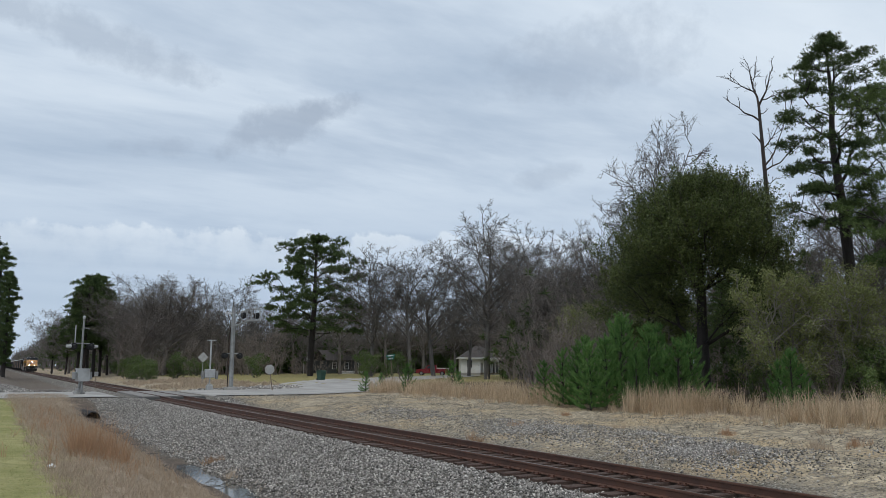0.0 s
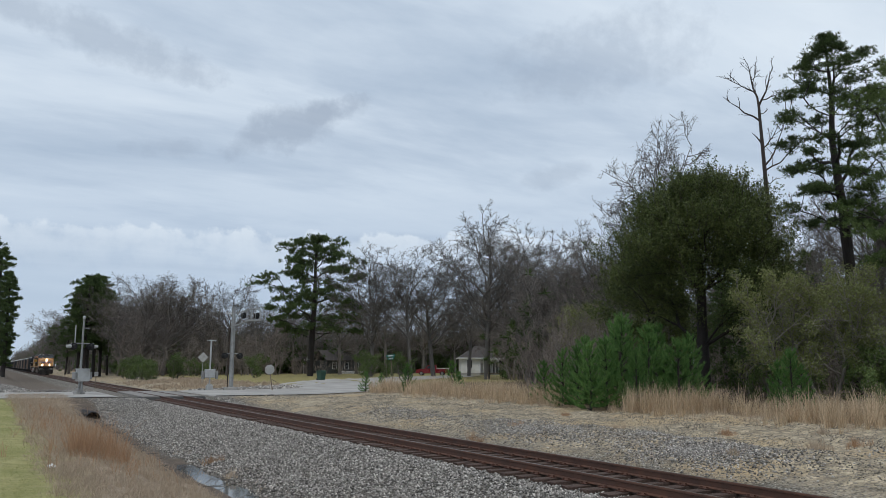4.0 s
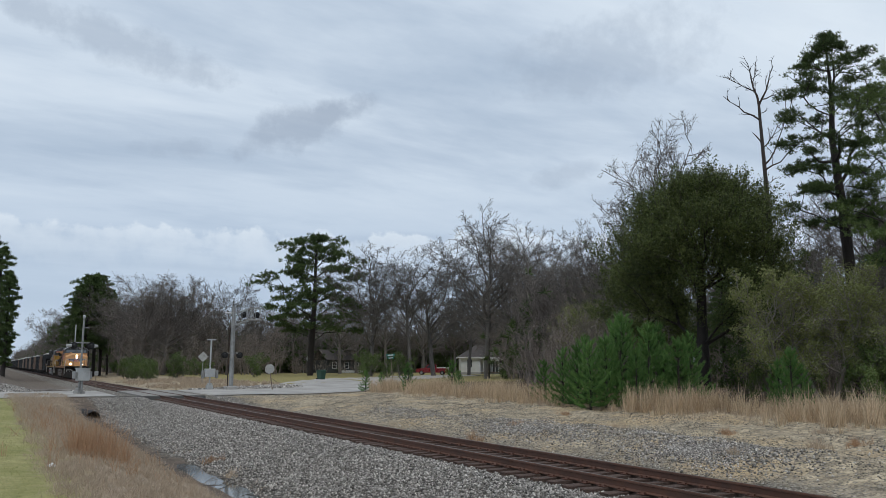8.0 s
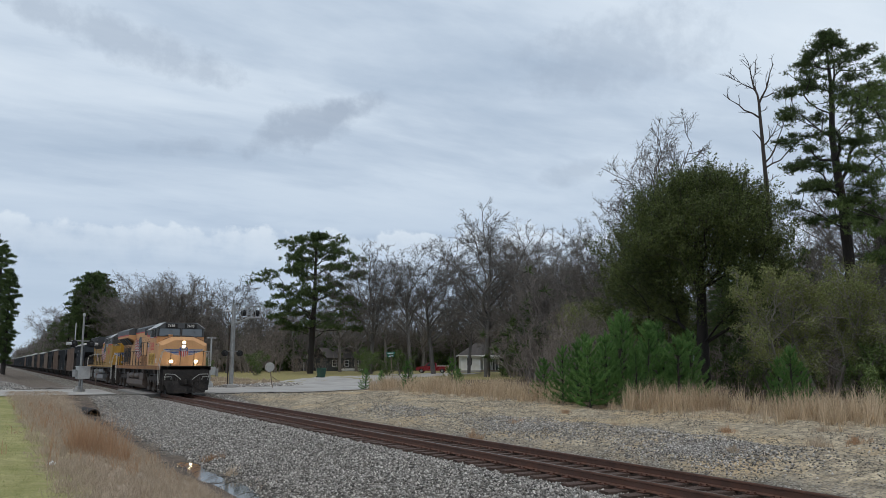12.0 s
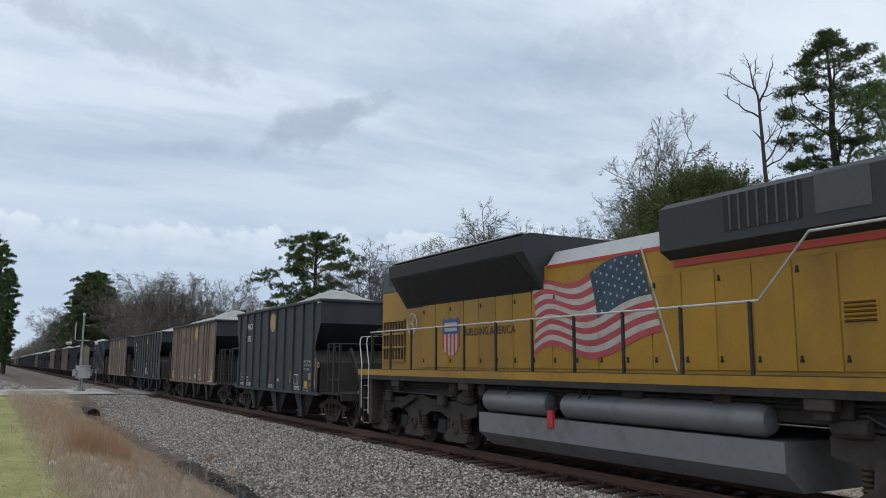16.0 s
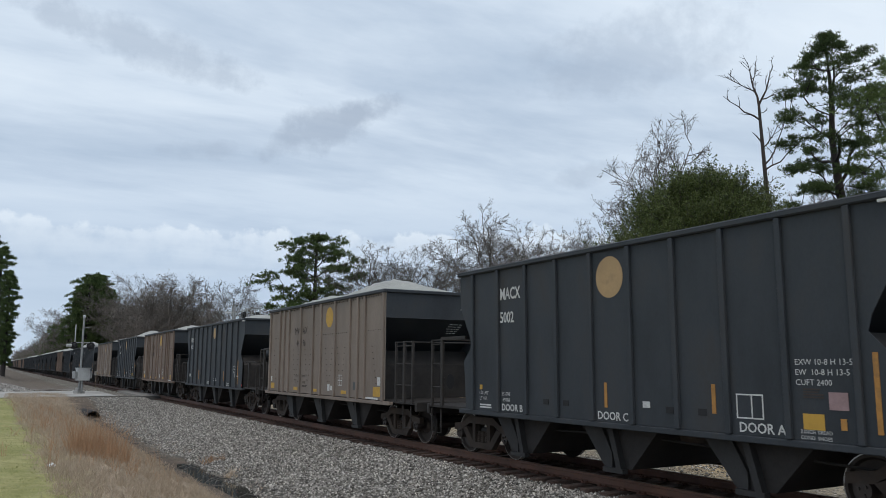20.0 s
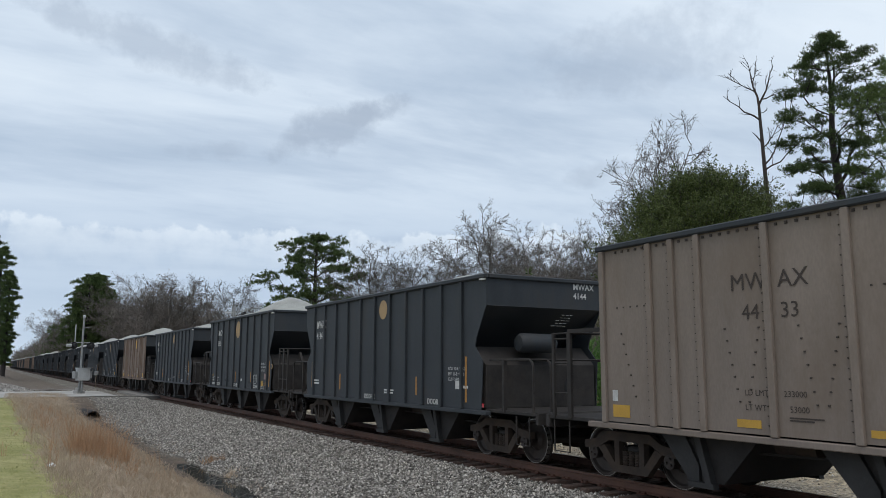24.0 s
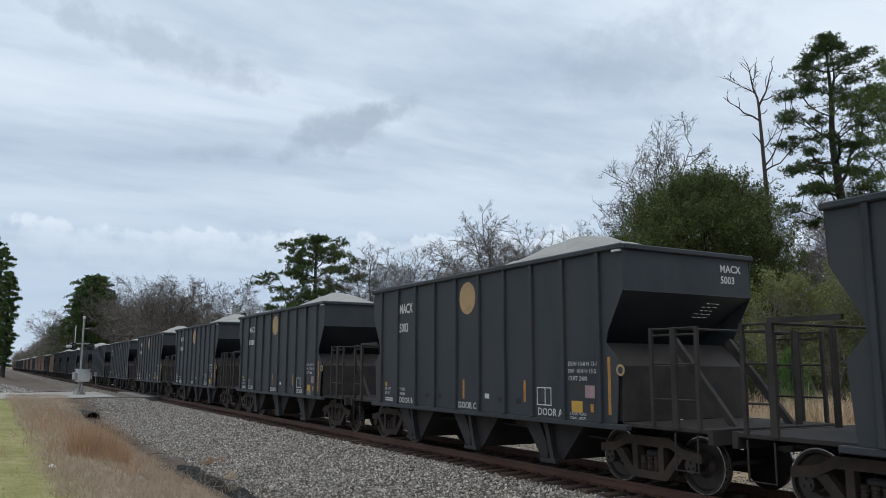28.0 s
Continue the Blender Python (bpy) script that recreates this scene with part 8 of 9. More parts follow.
def lead_engine():
    """A big road engine in faded yellow with a grey roof: wide cab and nose in front, radiator wings at the rear."""
    lo = thing("locomotive", "faded orange-yellow and grey diesel locomotive with a painted flag", "locomotive")
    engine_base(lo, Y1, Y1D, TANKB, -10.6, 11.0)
    engine_truck(lo, (-8.4, -6.42, -4.42))
    engine_truck(lo, (5.6, 7.6, 9.55))
    # nose and cab
    nose = MB()
    nose.prism([(-1.52, 1.83), (-1.52, 3.3), (-0.62, 3.72), (0.62, 3.72), (1.52, 3.3), (1.52, 1.83)], "y", -9.1, -8.2)
    nose.add([(-1.52, -9.1, 1.83), (-1.52, -9.1, 3.3), (-0.62, -9.1, 3.72), (0.62, -9.1, 3.72), (1.52, -9.1, 3.3), (1.52, -9.1, 1.83),
              (-1.36, -9.34, 1.83), (-1.36, -9.34, 3.12), (-0.55, -9.34, 3.5), (0.55, -9.34, 3.5), (1.36, -9.34, 3.12), (1.36, -9.34, 1.83)],
             [(0, 6, 7, 1), (1, 7, 8, 2), (2, 8, 9, 3), (3, 9, 10, 4), (4, 10, 11, 5), (6, 11, 10, 9, 8, 7)])
    part("nose", nose, Y1, lo)
    part("cab", MB().box(-1.52, 1.52, -8.22, -5.6, 1.83, 3.75, 0.015), Y1, lo)
    up = [(-1.52, 3.752), (-1.52, 4.3), (-1.02, 4.66), (1.02, 4.66), (1.52, 4.3), (1.52, 3.752)]
    part("cab_top", MB().prism(up, "y", -8.24, -5.58), GREYP, lo, "grey cab top")
    for f in (-1, 1):
        part("cab_stripe", MB().box(*sorted((f * 1.518, f * 1.526)), -8.2, -5.62, 3.66, 3.75), REDP, lo)
    for f in (-1, 1):
        part("cab_roof_panel", MB().plate([(f * 1.56, -8.2, 4.31), (f * 1.0, -8.2, 4.69), (f * 1.0, -5.5, 4.69), (f * 1.56, -5.5, 4.31)], 0.03), ROOFP, lo, "pale sloping cab roof panel")
    for s in (-1, 1):
        cab_windows(lo, s, 1.522, ((-6.55, -5.95, 3.72, 4.24), (-7.22, -6.62, 3.72, 4.24)), RAILING)
        cab_windows(lo, s, 1.522, ((-7.95, -7.5, 3.74, 4.26),), GREYP)
        part("sunshade", MB().plate([(s * 1.52, -7.3, 4.34), (s * 1.8, -7.3, 4.2), (s * 1.8, -5.85, 4.2), (s * 1.52, -5.85, 4.34)], 0.02), ROOFP, lo)
        part("mirror", MB().box(*sorted((s * 1.56, s * 1.7)), -7.36, -7.3, 3.7, 4.2, 0.01), GREYP, lo)
        side_word("7698", s, -5.95, 2.86, 1.524, 0.56, REDP, lo, 0.012)
        side_word("C45ACCTE", s, -5.68, 2.7, 1.524, 0.07, DARKLET, lo)
        for a, b in ((-6.72, -5.68), (-7.86, -6.78)):
            door = part("battery_door", MB().box(*sorted((s * 1.52, s * 1.55)), a, b, 1.88, 2.66, 0.01), Y_DOOR, lo, "bright yellow louvred door")
            for c, d in ((a + 0.14, (a + b) / 2 - 0.02), ((a + b) / 2 + 0.02, b - 0.14)):
                louvres(lo, s, c, d, 1.98, 2.6, 1.55, 15, Y_DOOR, DARKVENT)
        for z, y, w, h in ((2.36, -8.3, 0.16, 0.2), (2.04, -8.42, 0.3, 0.28)):
            side_patch("label", s, y - w / 2, y + w / 2, z, z + h, 1.521, WHITE if h > 0.22 else GREYP, lo)
        side_patch("label", s, -9.0, -8.86, 3.1, 3.2, 1.521, WHITE, lo)
        side_patch("marker_light", s, -8.45, -8.2, 3.2, 3.26, 1.521, DARKVENT, lo)
    # windscreens
    for x0, x1 in ((-1.38, -0.08), (0.08, 1.38)):
        w = part("windscreen", MB().plate([(x0, -8.262, 3.79), (x1, -8.262, 3.79), (x1 * 0.985, -8.262, 4.27), (x0 * 0.985, -8.262, 4.27)], 0.012), SCREEN, lo, "windscreen reflecting the sky")
        part("window_frame", MB().box(x0 - 0.05, x1 + 0.05, -8.252, -8.243, 3.765, 4.315, 0.002), DARKVENT, w)
        part("wiper", MB().tube([((x0 + x1) / 2, -8.28, 4.22), ((x0 + x1) / 2 + 0.22, -8.29, 3.92)], 0.012, 4), DARKVENT, w)
    number_board(lo, "7698", -0.62, -8.27, 4.47, 0)
    number_board(lo, "7698", 0.62, -8.27, 4.47, 0)
    lamp_pair(lo, 0, -9.35, 3.22, LAMP, 0.24, 0.09)
    for x in (-0.78, 0.78):
        part("ditch_light", MB().lathe([(-0.1, 0.11), (-0.12, 0.1), (-0.125, 0.01)], "y", (x, -9.34, 2.12), 16).box(x - 0.13, x + 0.13, -9.42, -9.34, 2.0, 2.24, 0.02), DARKVENT, lo)
        part("headlight", MB().lathe([(0, 0.1), (-0.02, 0.09), (-0.025, 0.01)], "y", (x, -9.475, 2.12), 16), LAMP, lo, "lit ditch light")
    shield(lo, pose(0, -9.345, 3.0), 0.52, 0.62)
    wing(lo, pose(-0.3, -9.345, 2.92), 0.98, 0.42, False)
    wing(lo, pose(0.3, -9.345, 2.92), 0.98, 0.42, True)
    part("handrail", MB().tube([(-1.3, -9.05, 3.5), (-0.5, -8.9, 3.84), (0.5, -8.9, 3.84), (1.3, -9.05, 3.5)], 0.014, 5), GREYP, lo)
    part("antenna_base", MB().lathe([(3.65, 0.13), (3.8, 0.12), (3.82, 0.16), (3.86, 0.15)], "z", (-0.75, -8.72, 0), 12), Y1, lo)
    # hood
    hx = 0.98
    part("hood", MB().prism([(-hx, 1.83), (-hx, 4.02), (hx, 4.02), (hx, 1.83)], "y", -5.6, 10.35), Y1, lo)
    part("hood_top", MB().prism([(-hx, 4.02), (-hx, 4.62), (-hx + 0.16, 4.74), (hx - 0.16, 4.74), (hx, 4.62), (hx, 4.02)], "y", -5.6, 4.2), GREYP, lo, "grey upper hood")
    for s in (-1, 1):
        part("hood_stripe", MB().box(*sorted((s * hx, s * (hx + 0.008))), -5.6, -1.4, 3.92, 4.02), REDP, lo)
        part("hood_stripe", MB().box(*sorted((s * hx, s * (hx + 0.008))), -1.0, 4.2, 4.28, 4.36), REDP, lo)
        part("upper_hood_side", MB().box(*sorted((s * hx, s * (hx + 0.006))), -1.0, 4.2, 4.0, 4.28), Y1, lo)
        part("stripe_kink", MB().prism([(-1.4, 3.92), (-1.35, 4.03), (-1.1, 4.36), (-1.0, 4.36), (-1.0, 4.28), (-1.25, 4.0), (-1.28, 3.92)], "x", *sorted((s * (hx + 0.002), s * (hx + 0.01)))), REDP, lo)
        for y0, y1, z0, z1 in ((-1.2, -0.1, 4.06, 4.56), (-3.35, -2.7, 3.98, 4.6), (-3.95, -3.5, 4.3, 4.58)):
            side_patch("intake_grille", s, y0, y1, z0, z1, hx + 0.008, DARKVENT, lo, "dark intake grille")
        side_word("BUILDING AMERICA", s, -1.85, 3.1, hx + 0.024, 0.2, DARKLET, lo, 0.006, 1.02)
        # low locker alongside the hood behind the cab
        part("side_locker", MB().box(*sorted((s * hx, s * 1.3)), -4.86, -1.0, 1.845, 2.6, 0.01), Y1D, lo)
        part("rear_cab_locker", MB().box(*sorted((s * hx, s * 1.5)), -5.59, -4.86, 1.845, 3.5, 0.01), Y1, lo)
        for y0 in (-4.6, -3.0):
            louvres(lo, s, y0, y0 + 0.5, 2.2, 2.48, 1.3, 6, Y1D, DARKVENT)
        q = MB()
        for k in range(7):
            q.box(*sorted((s * 1.3, s * 1.306)), -4.8 + 0.62 * k, -4.79 + 0.62 * k, 1.9, 2.56)
        part("seam", q, DARKVENT, lo)
        painted_flag(lo, s * (hx + 0.022), ((1.17, 3.95), (0.58, 2.55), 4.15, 3.74, 2.55), 0.17)
        for k in range(9):
            y = 0.02 + 0.605 * k
            part("door_seam", MB().box(*sorted((s * (hx + 0.026), s * (hx + 0.034))), y - 0.012, y + 0.012, 1.9, 3.98), SEAM, lo)
        # louvred engine-room doors under the radiator
        for k in range(4):
            for d in (0.14, 0.5):
                side_patch("door_vent", s, 6.3 + 0.98 * k + d, 6.3 + 0.98 * k + d + 0.22, 2.1, 3.25, hx + 0.02, DARKVENT, lo)
            fr = MB()
            for a in (0.02, 0.4, 0.84):
                fr.box(*sorted((s * hx, s * (hx + 0.014))), 6.3 + 0.98 * k + a, 6.3 + 0.98 * k + a + 0.02, 1.95, 3.4)
            fr.box(*sorted((s * hx, s * (hx + 0.014))), 6.3 + 0.98 * k, 6.3 + 0.98 * k + 0.9, 3.4, 3.42).box(*sorted((s * hx, s * (hx + 0.014))), 6.3 + 0.98 * k, 6.3 + 0.98 * k + 0.9, 1.93, 1.95)
            part("door_frame", fr, SEAM, lo)
        at = on_side(s, -5.22, 3.34, 1.502)
        shield(lo, at, 0.46, 0.6)
        railing(lo, s, [(9.9, 2.87), (-1.45, 2.87), (-1.95, 3.46), (-5.5, 3.46)][::-1], (9.8, 8.4, 7.0, 5.6, 4.3, 2.9, 1.5, 0.1, -1.3), 1.84, RAILING if s > 0 else GRIME_BROWN, GRIME)
        for y in (-2.1, -2.95, -4.5):
            part("rail_post", MB().box(*sorted((s * 1.46, s * 1.5)), y - 0.03, y + 0.03, 2.5, 3.46), GRIME, lo)
    hood_doors(lo, hx, -5.5, 3.6, 1.9, 3.86, 15, Y1)
    # radiator wings
    part("radiator_wing", MB().prism([(-1.5, 4.22), (-1.5, 4.58), (-1.2, 4.74), (1.2, 4.74), (1.5, 4.58), (1.5, 4.22)], "y", 4.2, 10.6), GREYP, lo, "grey overhanging radiator top")
    part("radiator_soffit", MB().prism([(-1.5, 4.03), (-1.5, 4.22), (1.5, 4.22), (1.5, 4.03), (hx, 3.72), (-hx, 3.72)], "y", 4.2, 10.6), Y1, lo)
    for s in (-1, 1):
        part("hood_stripe", MB().box(*sorted((s * 1.5, s * 1.508)), 4.2, 10.6, 4.16, 4.24), REDP, lo)
        for a, b in ((5.2, 7.1), (7.4, 10.25)):
            part("radiator_screen", MB().plate([(s * 1.44, a, 4.0), (s * 1.44, b, 4.0), (s * 1.01, b, 3.5), (s * 1.01, a, 3.5)], 0.012), DARKVENT, lo, "dark radiator screen")
    part("radiator_roof", MB().box(-1.15, 1.15, 3.9, 10.4, 4.74, 4.78, 0.01), ROOFP, lo)
    part("exhaust_stack", MB().box(-0.35, 0.35, 0.9, 1.7, 4.74, 4.86, 0.03), DARKVENT, lo)
    part("air_horn", MB().tube([(-0.2, -0.5, 4.9), (-0.2, 0.1, 4.9)], [0.1, 0.05], 8).tube([(0.05, -0.4, 4.88), (0.05, 0.1, 4.88)], [0.09, 0.05], 8).box(-0.3, 0.15, -0.05, 0.1, 4.74, 4.86), DARKVENT, lo)
    # tank and reservoirs
    tank = [(-1.42, 0.5), (-1.42, 0.82), (-1.3, 0.86), (1.3, 0.86), (1.42, 0.82), (1.42, 0.5), (1.15, 0.26), (-1.15, 0.26)]
    part("fuel_tank", MB().prism(tank, "y", -2.9, 4.7), TANKB, lo, "dusty brown fuel tank")
    for a, b in ((-2.9, -1.3), (3.6, 4.7)):
        part("tank_end_box", MB().box(-1.4, 1.4, a, b, 0.83, 1.34, 0.04), TANKB, lo)
    for s in (-1, 1):
        for a, b in ((-1.15, 1.05), (1.25, 3.45)):
            part("air_reservoir", MB().lathe([(a, 0.04), (a + 0.04, 0.17), (a + 0.14, 0.23), (b - 0.14, 0.23), (b - 0.04, 0.17), (b, 0.04)], "y", (s * 1.22, 0, 1.12), 16), TANKB, lo, smooth=True)
    MOVERS.append((lo, 288.6))


def second_engine():
    """A newer road engine in deep yellow: angular nose, flared radiator at the rear."""
    lo = thing("locomotive", "bright yellow and grey diesel locomotive with a painted flag", "locomotive")
    engine_base(lo, Y2, Y2, TANKP, -10.65, 11.25, 1.68)
    engine_truck(lo, (-8.55, -6.45, -4.35), True)
    engine_truck(lo, (6.0, 8.05, 10.1), True)
    # nose in two steps, with a raised middle block
    part("nose", MB().prism([(-1.5, -9.1), (-1.5, -9.4), (-0.95, -10.02), (0.95, -10.02), (1.5, -9.4), (1.5, -9.1)], "z", 1.83, 3.56), Y2, lo)
    part("nose_top", MB().add([(-1.46, -9.1, 3.69), (-1.46, -9.42, 3.566), (-0.95, -9.99, 3.566), (0.95, -9.99, 3.566), (1.46, -9.42, 3.566), (1.46, -9.1, 3.69)], [(0, 1, 2, 3, 4, 5), (0, 5, 4, 3, 2, 1)]), GREYP, lo, "grey anti-glare top of the nose")
    part("nose_front", MB().prism([(-0.95, 1.83), (-0.95, 3.68), (-0.85, 3.76), (0.55, 3.76), (0.95, 3.4), (0.95, 1.83)], "y", -10.25, -9.16), Y2, lo, "raised middle block of the nose")
    part("nose_door_seam", MB().box(-0.44, -0.42, -10.256, -10.25, 1.86, 3.7), SEAM, lo)
    for f in (-1, 1):
        part("grab_iron", MB().tube([(f * 1.25, -9.3, 3.55), (f * 1.25, -9.3, 3.7), (f * 1.05, -9.75, 3.66), (f * 1.05, -9.75, 3.55)], 0.014, 5), GRIME, lo)
    part("cab", MB().box(-1.52, 1.52, -9.15, -5.85, 1.83, 3.72, 0.015), Y2, lo)
    part("cab_top", MB().prism([(-1.52, 3.722), (-1.52, 4.28), (-1.0, 4.64), (1.0, 4.64), (1.52, 4.28), (1.52, 3.722)], "y", -8.98, -5.85), GREYP, lo, "grey cab top")
    for f in (-1, 1):
        part("cab_stripe", MB().box(*sorted((f * 1.518, f * 1.526)), -9.1, -5.87, 3.64, 3.72), REDP, lo)
    for f in (-1, 1):
        part("cab_roof_panel", MB().plate([(f * 1.56, -8.9, 4.28), (f * 1.0, -8.9, 4.67), (f * 1.0, -5.9, 4.67), (f * 1.56, -5.9, 4.28)], 0.03), ROOFP, lo, "pale sloping cab roof panel")
    for s in (-1, 1):
        cab_windows(lo, s, 1.522, ((-6.45, -6.1, 3.76, 4.2), (-7.1, -6.6, 3.76, 4.22), (-7.55, -7.15, 3.76, 4.22), (-8.1, -7.7, 3.76, 4.26)), ROOFP)
        part("sunshade", MB().plate([(s * 1.52, -7.6, 4.34), (s * 1.78, -7.6, 4.22), (s * 1.78, -6.2, 4.22), (s * 1.52, -6.2, 4.34)], 0.02), ROOFP, lo)
        side_word("9036", s, -6.2, 2.86, 1.524, 0.52, REDP, lo, 0.012)
        side_patch("cab_door_seam", s, -8.0, -7.98, 1.9, 3.6, 1.521, DARKVENT, lo)
        part("battery_cover", MB().box(*sorted((s * 1.52, s * 1.535)), -7.6, -6.05, 1.9, 2.65, 0.008), Y2, lo)
        side_patch("label", s, -8.35, -8.1, 2.02, 2.24, 1.521, WHITE, lo)
        part("mirror", MB().box(*sorted((s * 1.55, s * 1.66)), -6.5, -6.44, 3.5, 3.72, 0.01), ROOFP, lo)
    for x0, x1 in ((-1.36, -0.1), (0.1, 1.36)):
        w = part("windscreen", MB().plate([(x0, -9.002, 3.77), (x1, -9.002, 3.77), (x1 * 0.985, -9.002, 4.26), (x0 * 0.985, -9.002, 4.26)], 0.012), SCREEN, lo, "windscreen reflecting the sky")
        part("window_frame", MB().box(x0 - 0.05, x1 + 0.05, -8.992, -8.983, 3.74, 4.3, 0.002), DARKVENT, w)
        part("wiper", MB().tube([((x0 + x1) / 2, -9.01, 4.22), ((x0 + x1) / 2 + 0.22, -9.02, 3.95)], 0.012, 4), DARKVENT, w)
    number_board(lo, "9036", -0.6, -9.01, 4.46, 0)
    number_board(lo, "9036", 0.6, -9.01, 4.46, 0)
    lamp_pair(lo, 0.0, -10.26, 3.3, LAMPOFF)
    for x in (-0.75, 0.75):
        part("ditch_light", MB().lathe([(0, 0.12), (-0.1, 0.11), (-0.12, 0.01)], "y", (x, -10.25, 2.1), 16), LAMPOFF, lo)
    shield(lo, pose(0, -10.255, 2.95), 0.46, 0.62)
    for f in (-1, 1):
        wing(lo, pose(f * 0.24, -10.255, 2.92), 0.7, 0.62, f > 0)
        wing(lo, pose(f * 0.955, -10.022, 2.92), 0.62, 0.34, f > 0).matrix_basis = pose(f * 0.957, -10.025, 2.92, 0, 0, f * 48.4)
    part("antenna_base", MB().lathe([(3.6, 0.12), (3.72, 0.11), (3.73, 0.16), (3.78, 0.15)], "z", (-0.95, -9.5, 0), 12), Y2, lo)
    part("handrail", MB().tube([(-1.35, -9.6, 3.5), (-1.3, -9.6, 3.62), (-1.0, -9.6, 3.75), (-0.95, -9.6, 3.66)], 0.014, 5), RAILING, lo)
    hx = 0.95
    part("hood", MB().box(-hx, hx, -5.85, 10.7, 1.83, 4.0, 0.01), Y2, lo)
    part("rear_hood_top", MB().box(-hx, hx, 9.1, 10.7, 4.002, 4.6, 0.02), GREYP, lo, "grey top of the rear hood")
    for k in range(5):
        for s in (-1, 1):
            side_patch("vent_slot", s, 9.5, 10.3, 4.2 + 0.07 * k, 4.23 + 0.07 * k, hx, DARKVENT, lo)
    part("upper_hood", MB().prism([(-1.18, 3.85), (-1.18, 4.55), (-1.0, 4.66), (1.0, 4.66), (1.18, 4.55), (1.18, 3.85), (hx, 3.72), (-hx, 3.72)], "y", -5.84, -0.6), GREYD, lo, "sooty grey upper hood")
    part("engine_roof", MB().prism([(-hx, 4.0), (-hx + 0.22, 4.3), (hx - 0.22, 4.3), (hx, 4.0)], "y", -0.6, 2.8), ROOFP, lo, "pale rounded engine roof")
    for s in (-1, 1):
        part("hood_stripe", MB().box(*sorted((s * (hx + 0.02), s * (hx + 0.03))), -5.84, -0.7, 3.6, 3.7), REDP, lo)
        part("hood_stripe", MB().box(*sorted((s * hx, s * (hx + 0.01))), -0.6, 2.8, 3.94, 4.0), REDP, lo)
        for y0, y1, z0, z1, m in ((-3.3, -1.95, 4.0, 4.55, DARKVENT), (-4.3, -3.5, 4.02, 4.56, GREYP)):
            side_patch("intake_grille", s, y0, y1, z0, z1, 1.181, m, lo)
        louv = MB()
        for k in range(8):
            louv.box(*sorted((s * 1.187, s * 1.2)), -3.25 + 0.165 * k, -3.22 + 0.165 * k, 4.0, 4.55)
        part("grille_bar", louv, GREYP, lo)
        painted_flag(lo, s * (hx + 0.022), ((0.1, 3.92), (-0.38, 2.5), 3.3, 3.5, 2.15), 0.2)
        for y0 in (-4.9, -4.15):
            louvres(lo, s, y0, y0 + 0.5, 2.55, 2.85, hx + 0.02, 5, Y2, DARKVENT)
        side_word("BUILDING AMERICA", s, 6.1, 2.66, hx + 0.024, 0.18, DARKLET, lo, 0.006, 0.98)
        at = on_side(s, 6.7, 3.05, hx + 0.026)
        shield(lo, at, 0.82, 0.92)
        # grated locker and brake wheel at the rear
        gr = MB()
        for k in range(4):
            gr.box(*sorted((s * hx, s * (hx + 0.05))), 9.2, 10.6, 2.05 + 0.37 * k, 2.11 + 0.37 * k)
        for k in range(8):
            gr.box(*sorted((s * (hx + 0.01), s * (hx + 0.035))), 9.25 + 0.185 * k, 9.275 + 0.185 * k, 2.05, 3.2)
        side_patch("recess", s, 9.2, 10.6, 2.05, 3.2, hx, DARKVENT, lo)
        part("grating", gr, Y2, lo)
        ring = [(s * (hx + 0.12), 8.6 + 0.27 * math.cos(a * 0.5236), 3.05 + 0.27 * math.sin(a * 0.5236)) for a in range(13)]
        wheel = MB().tube(ring, 0.018, 5)
        for a in (0, 4, 8):
            wheel.tube([(s * (hx + 0.1), 8.6, 3.05), ring[a]], 0.014, 4)
        wheel.tube([(s * hx, 8.6, 3.05), (s * (hx + 0.13), 8.6, 3.05)], 0.03, 6)
        part("brake_wheel", wheel, RAILING, lo)
        railing(lo, s, [(10.3, 2.86), (-2.75, 2.88), (-3.6, 3.74), (-5.8, 3.74)][::-1], (10.2, 9.0, 7.8, 6.5, 5.2, 3.9, 2.6, 1.3, 0.0, -1.3, -2.6), 1.84, RAILING, GRIME)
    hood_doors(lo, hx, -5.7, 8.2, 1.9, 3.5, 20, Y2)
    # flared radiator
    flare = [(-hx, 3.48), (-1.48, 4.28), (-1.52, 4.58), (-1.3, 4.68), (1.3, 4.68), (1.52, 4.58), (1.48, 4.28), (hx, 3.48)]
    part("radiator_flare", MB().prism(flare, "y", 2.9, 9.15), GREYD, lo, "dark flared radiator housing")
    for s in (-1, 1):
        part("radiator_screen", MB().plate([(s * 1.46, 3.3, 4.24), (s * 1.46, 8.8, 4.24), (s * 0.99, 9.0, 3.54), (s * 0.99, 3.0, 3.54)], 0.02), DARKVENT, lo, "black radiator screen")
        part("roof_edge", MB().box(*sorted((s * 1.3, s * 1.46)), 3.0, 9.1, 4.66, 4.69, 0.005), ROOFP, lo)
    for y in (4.0, 6.0, 8.0):
        part("radiator_fan", MB().lathe([(4.68, 0.75), (4.74, 0.75), (4.75, 0.68), (4.7, 0.66)], "z", (0, y, 0), 24), DARKVENT, lo)
    # tank
    tank = [(-1.45, 0.55), (-1.45, 0.96), (1.45, 0.96), (1.45, 0.55), (1.1, 0.27), (-1.1, 0.27)]
    part("fuel_tank", MB().prism(tank, "y", -3.0, 4.65), TANKP, lo, "smooth grey fuel tank")
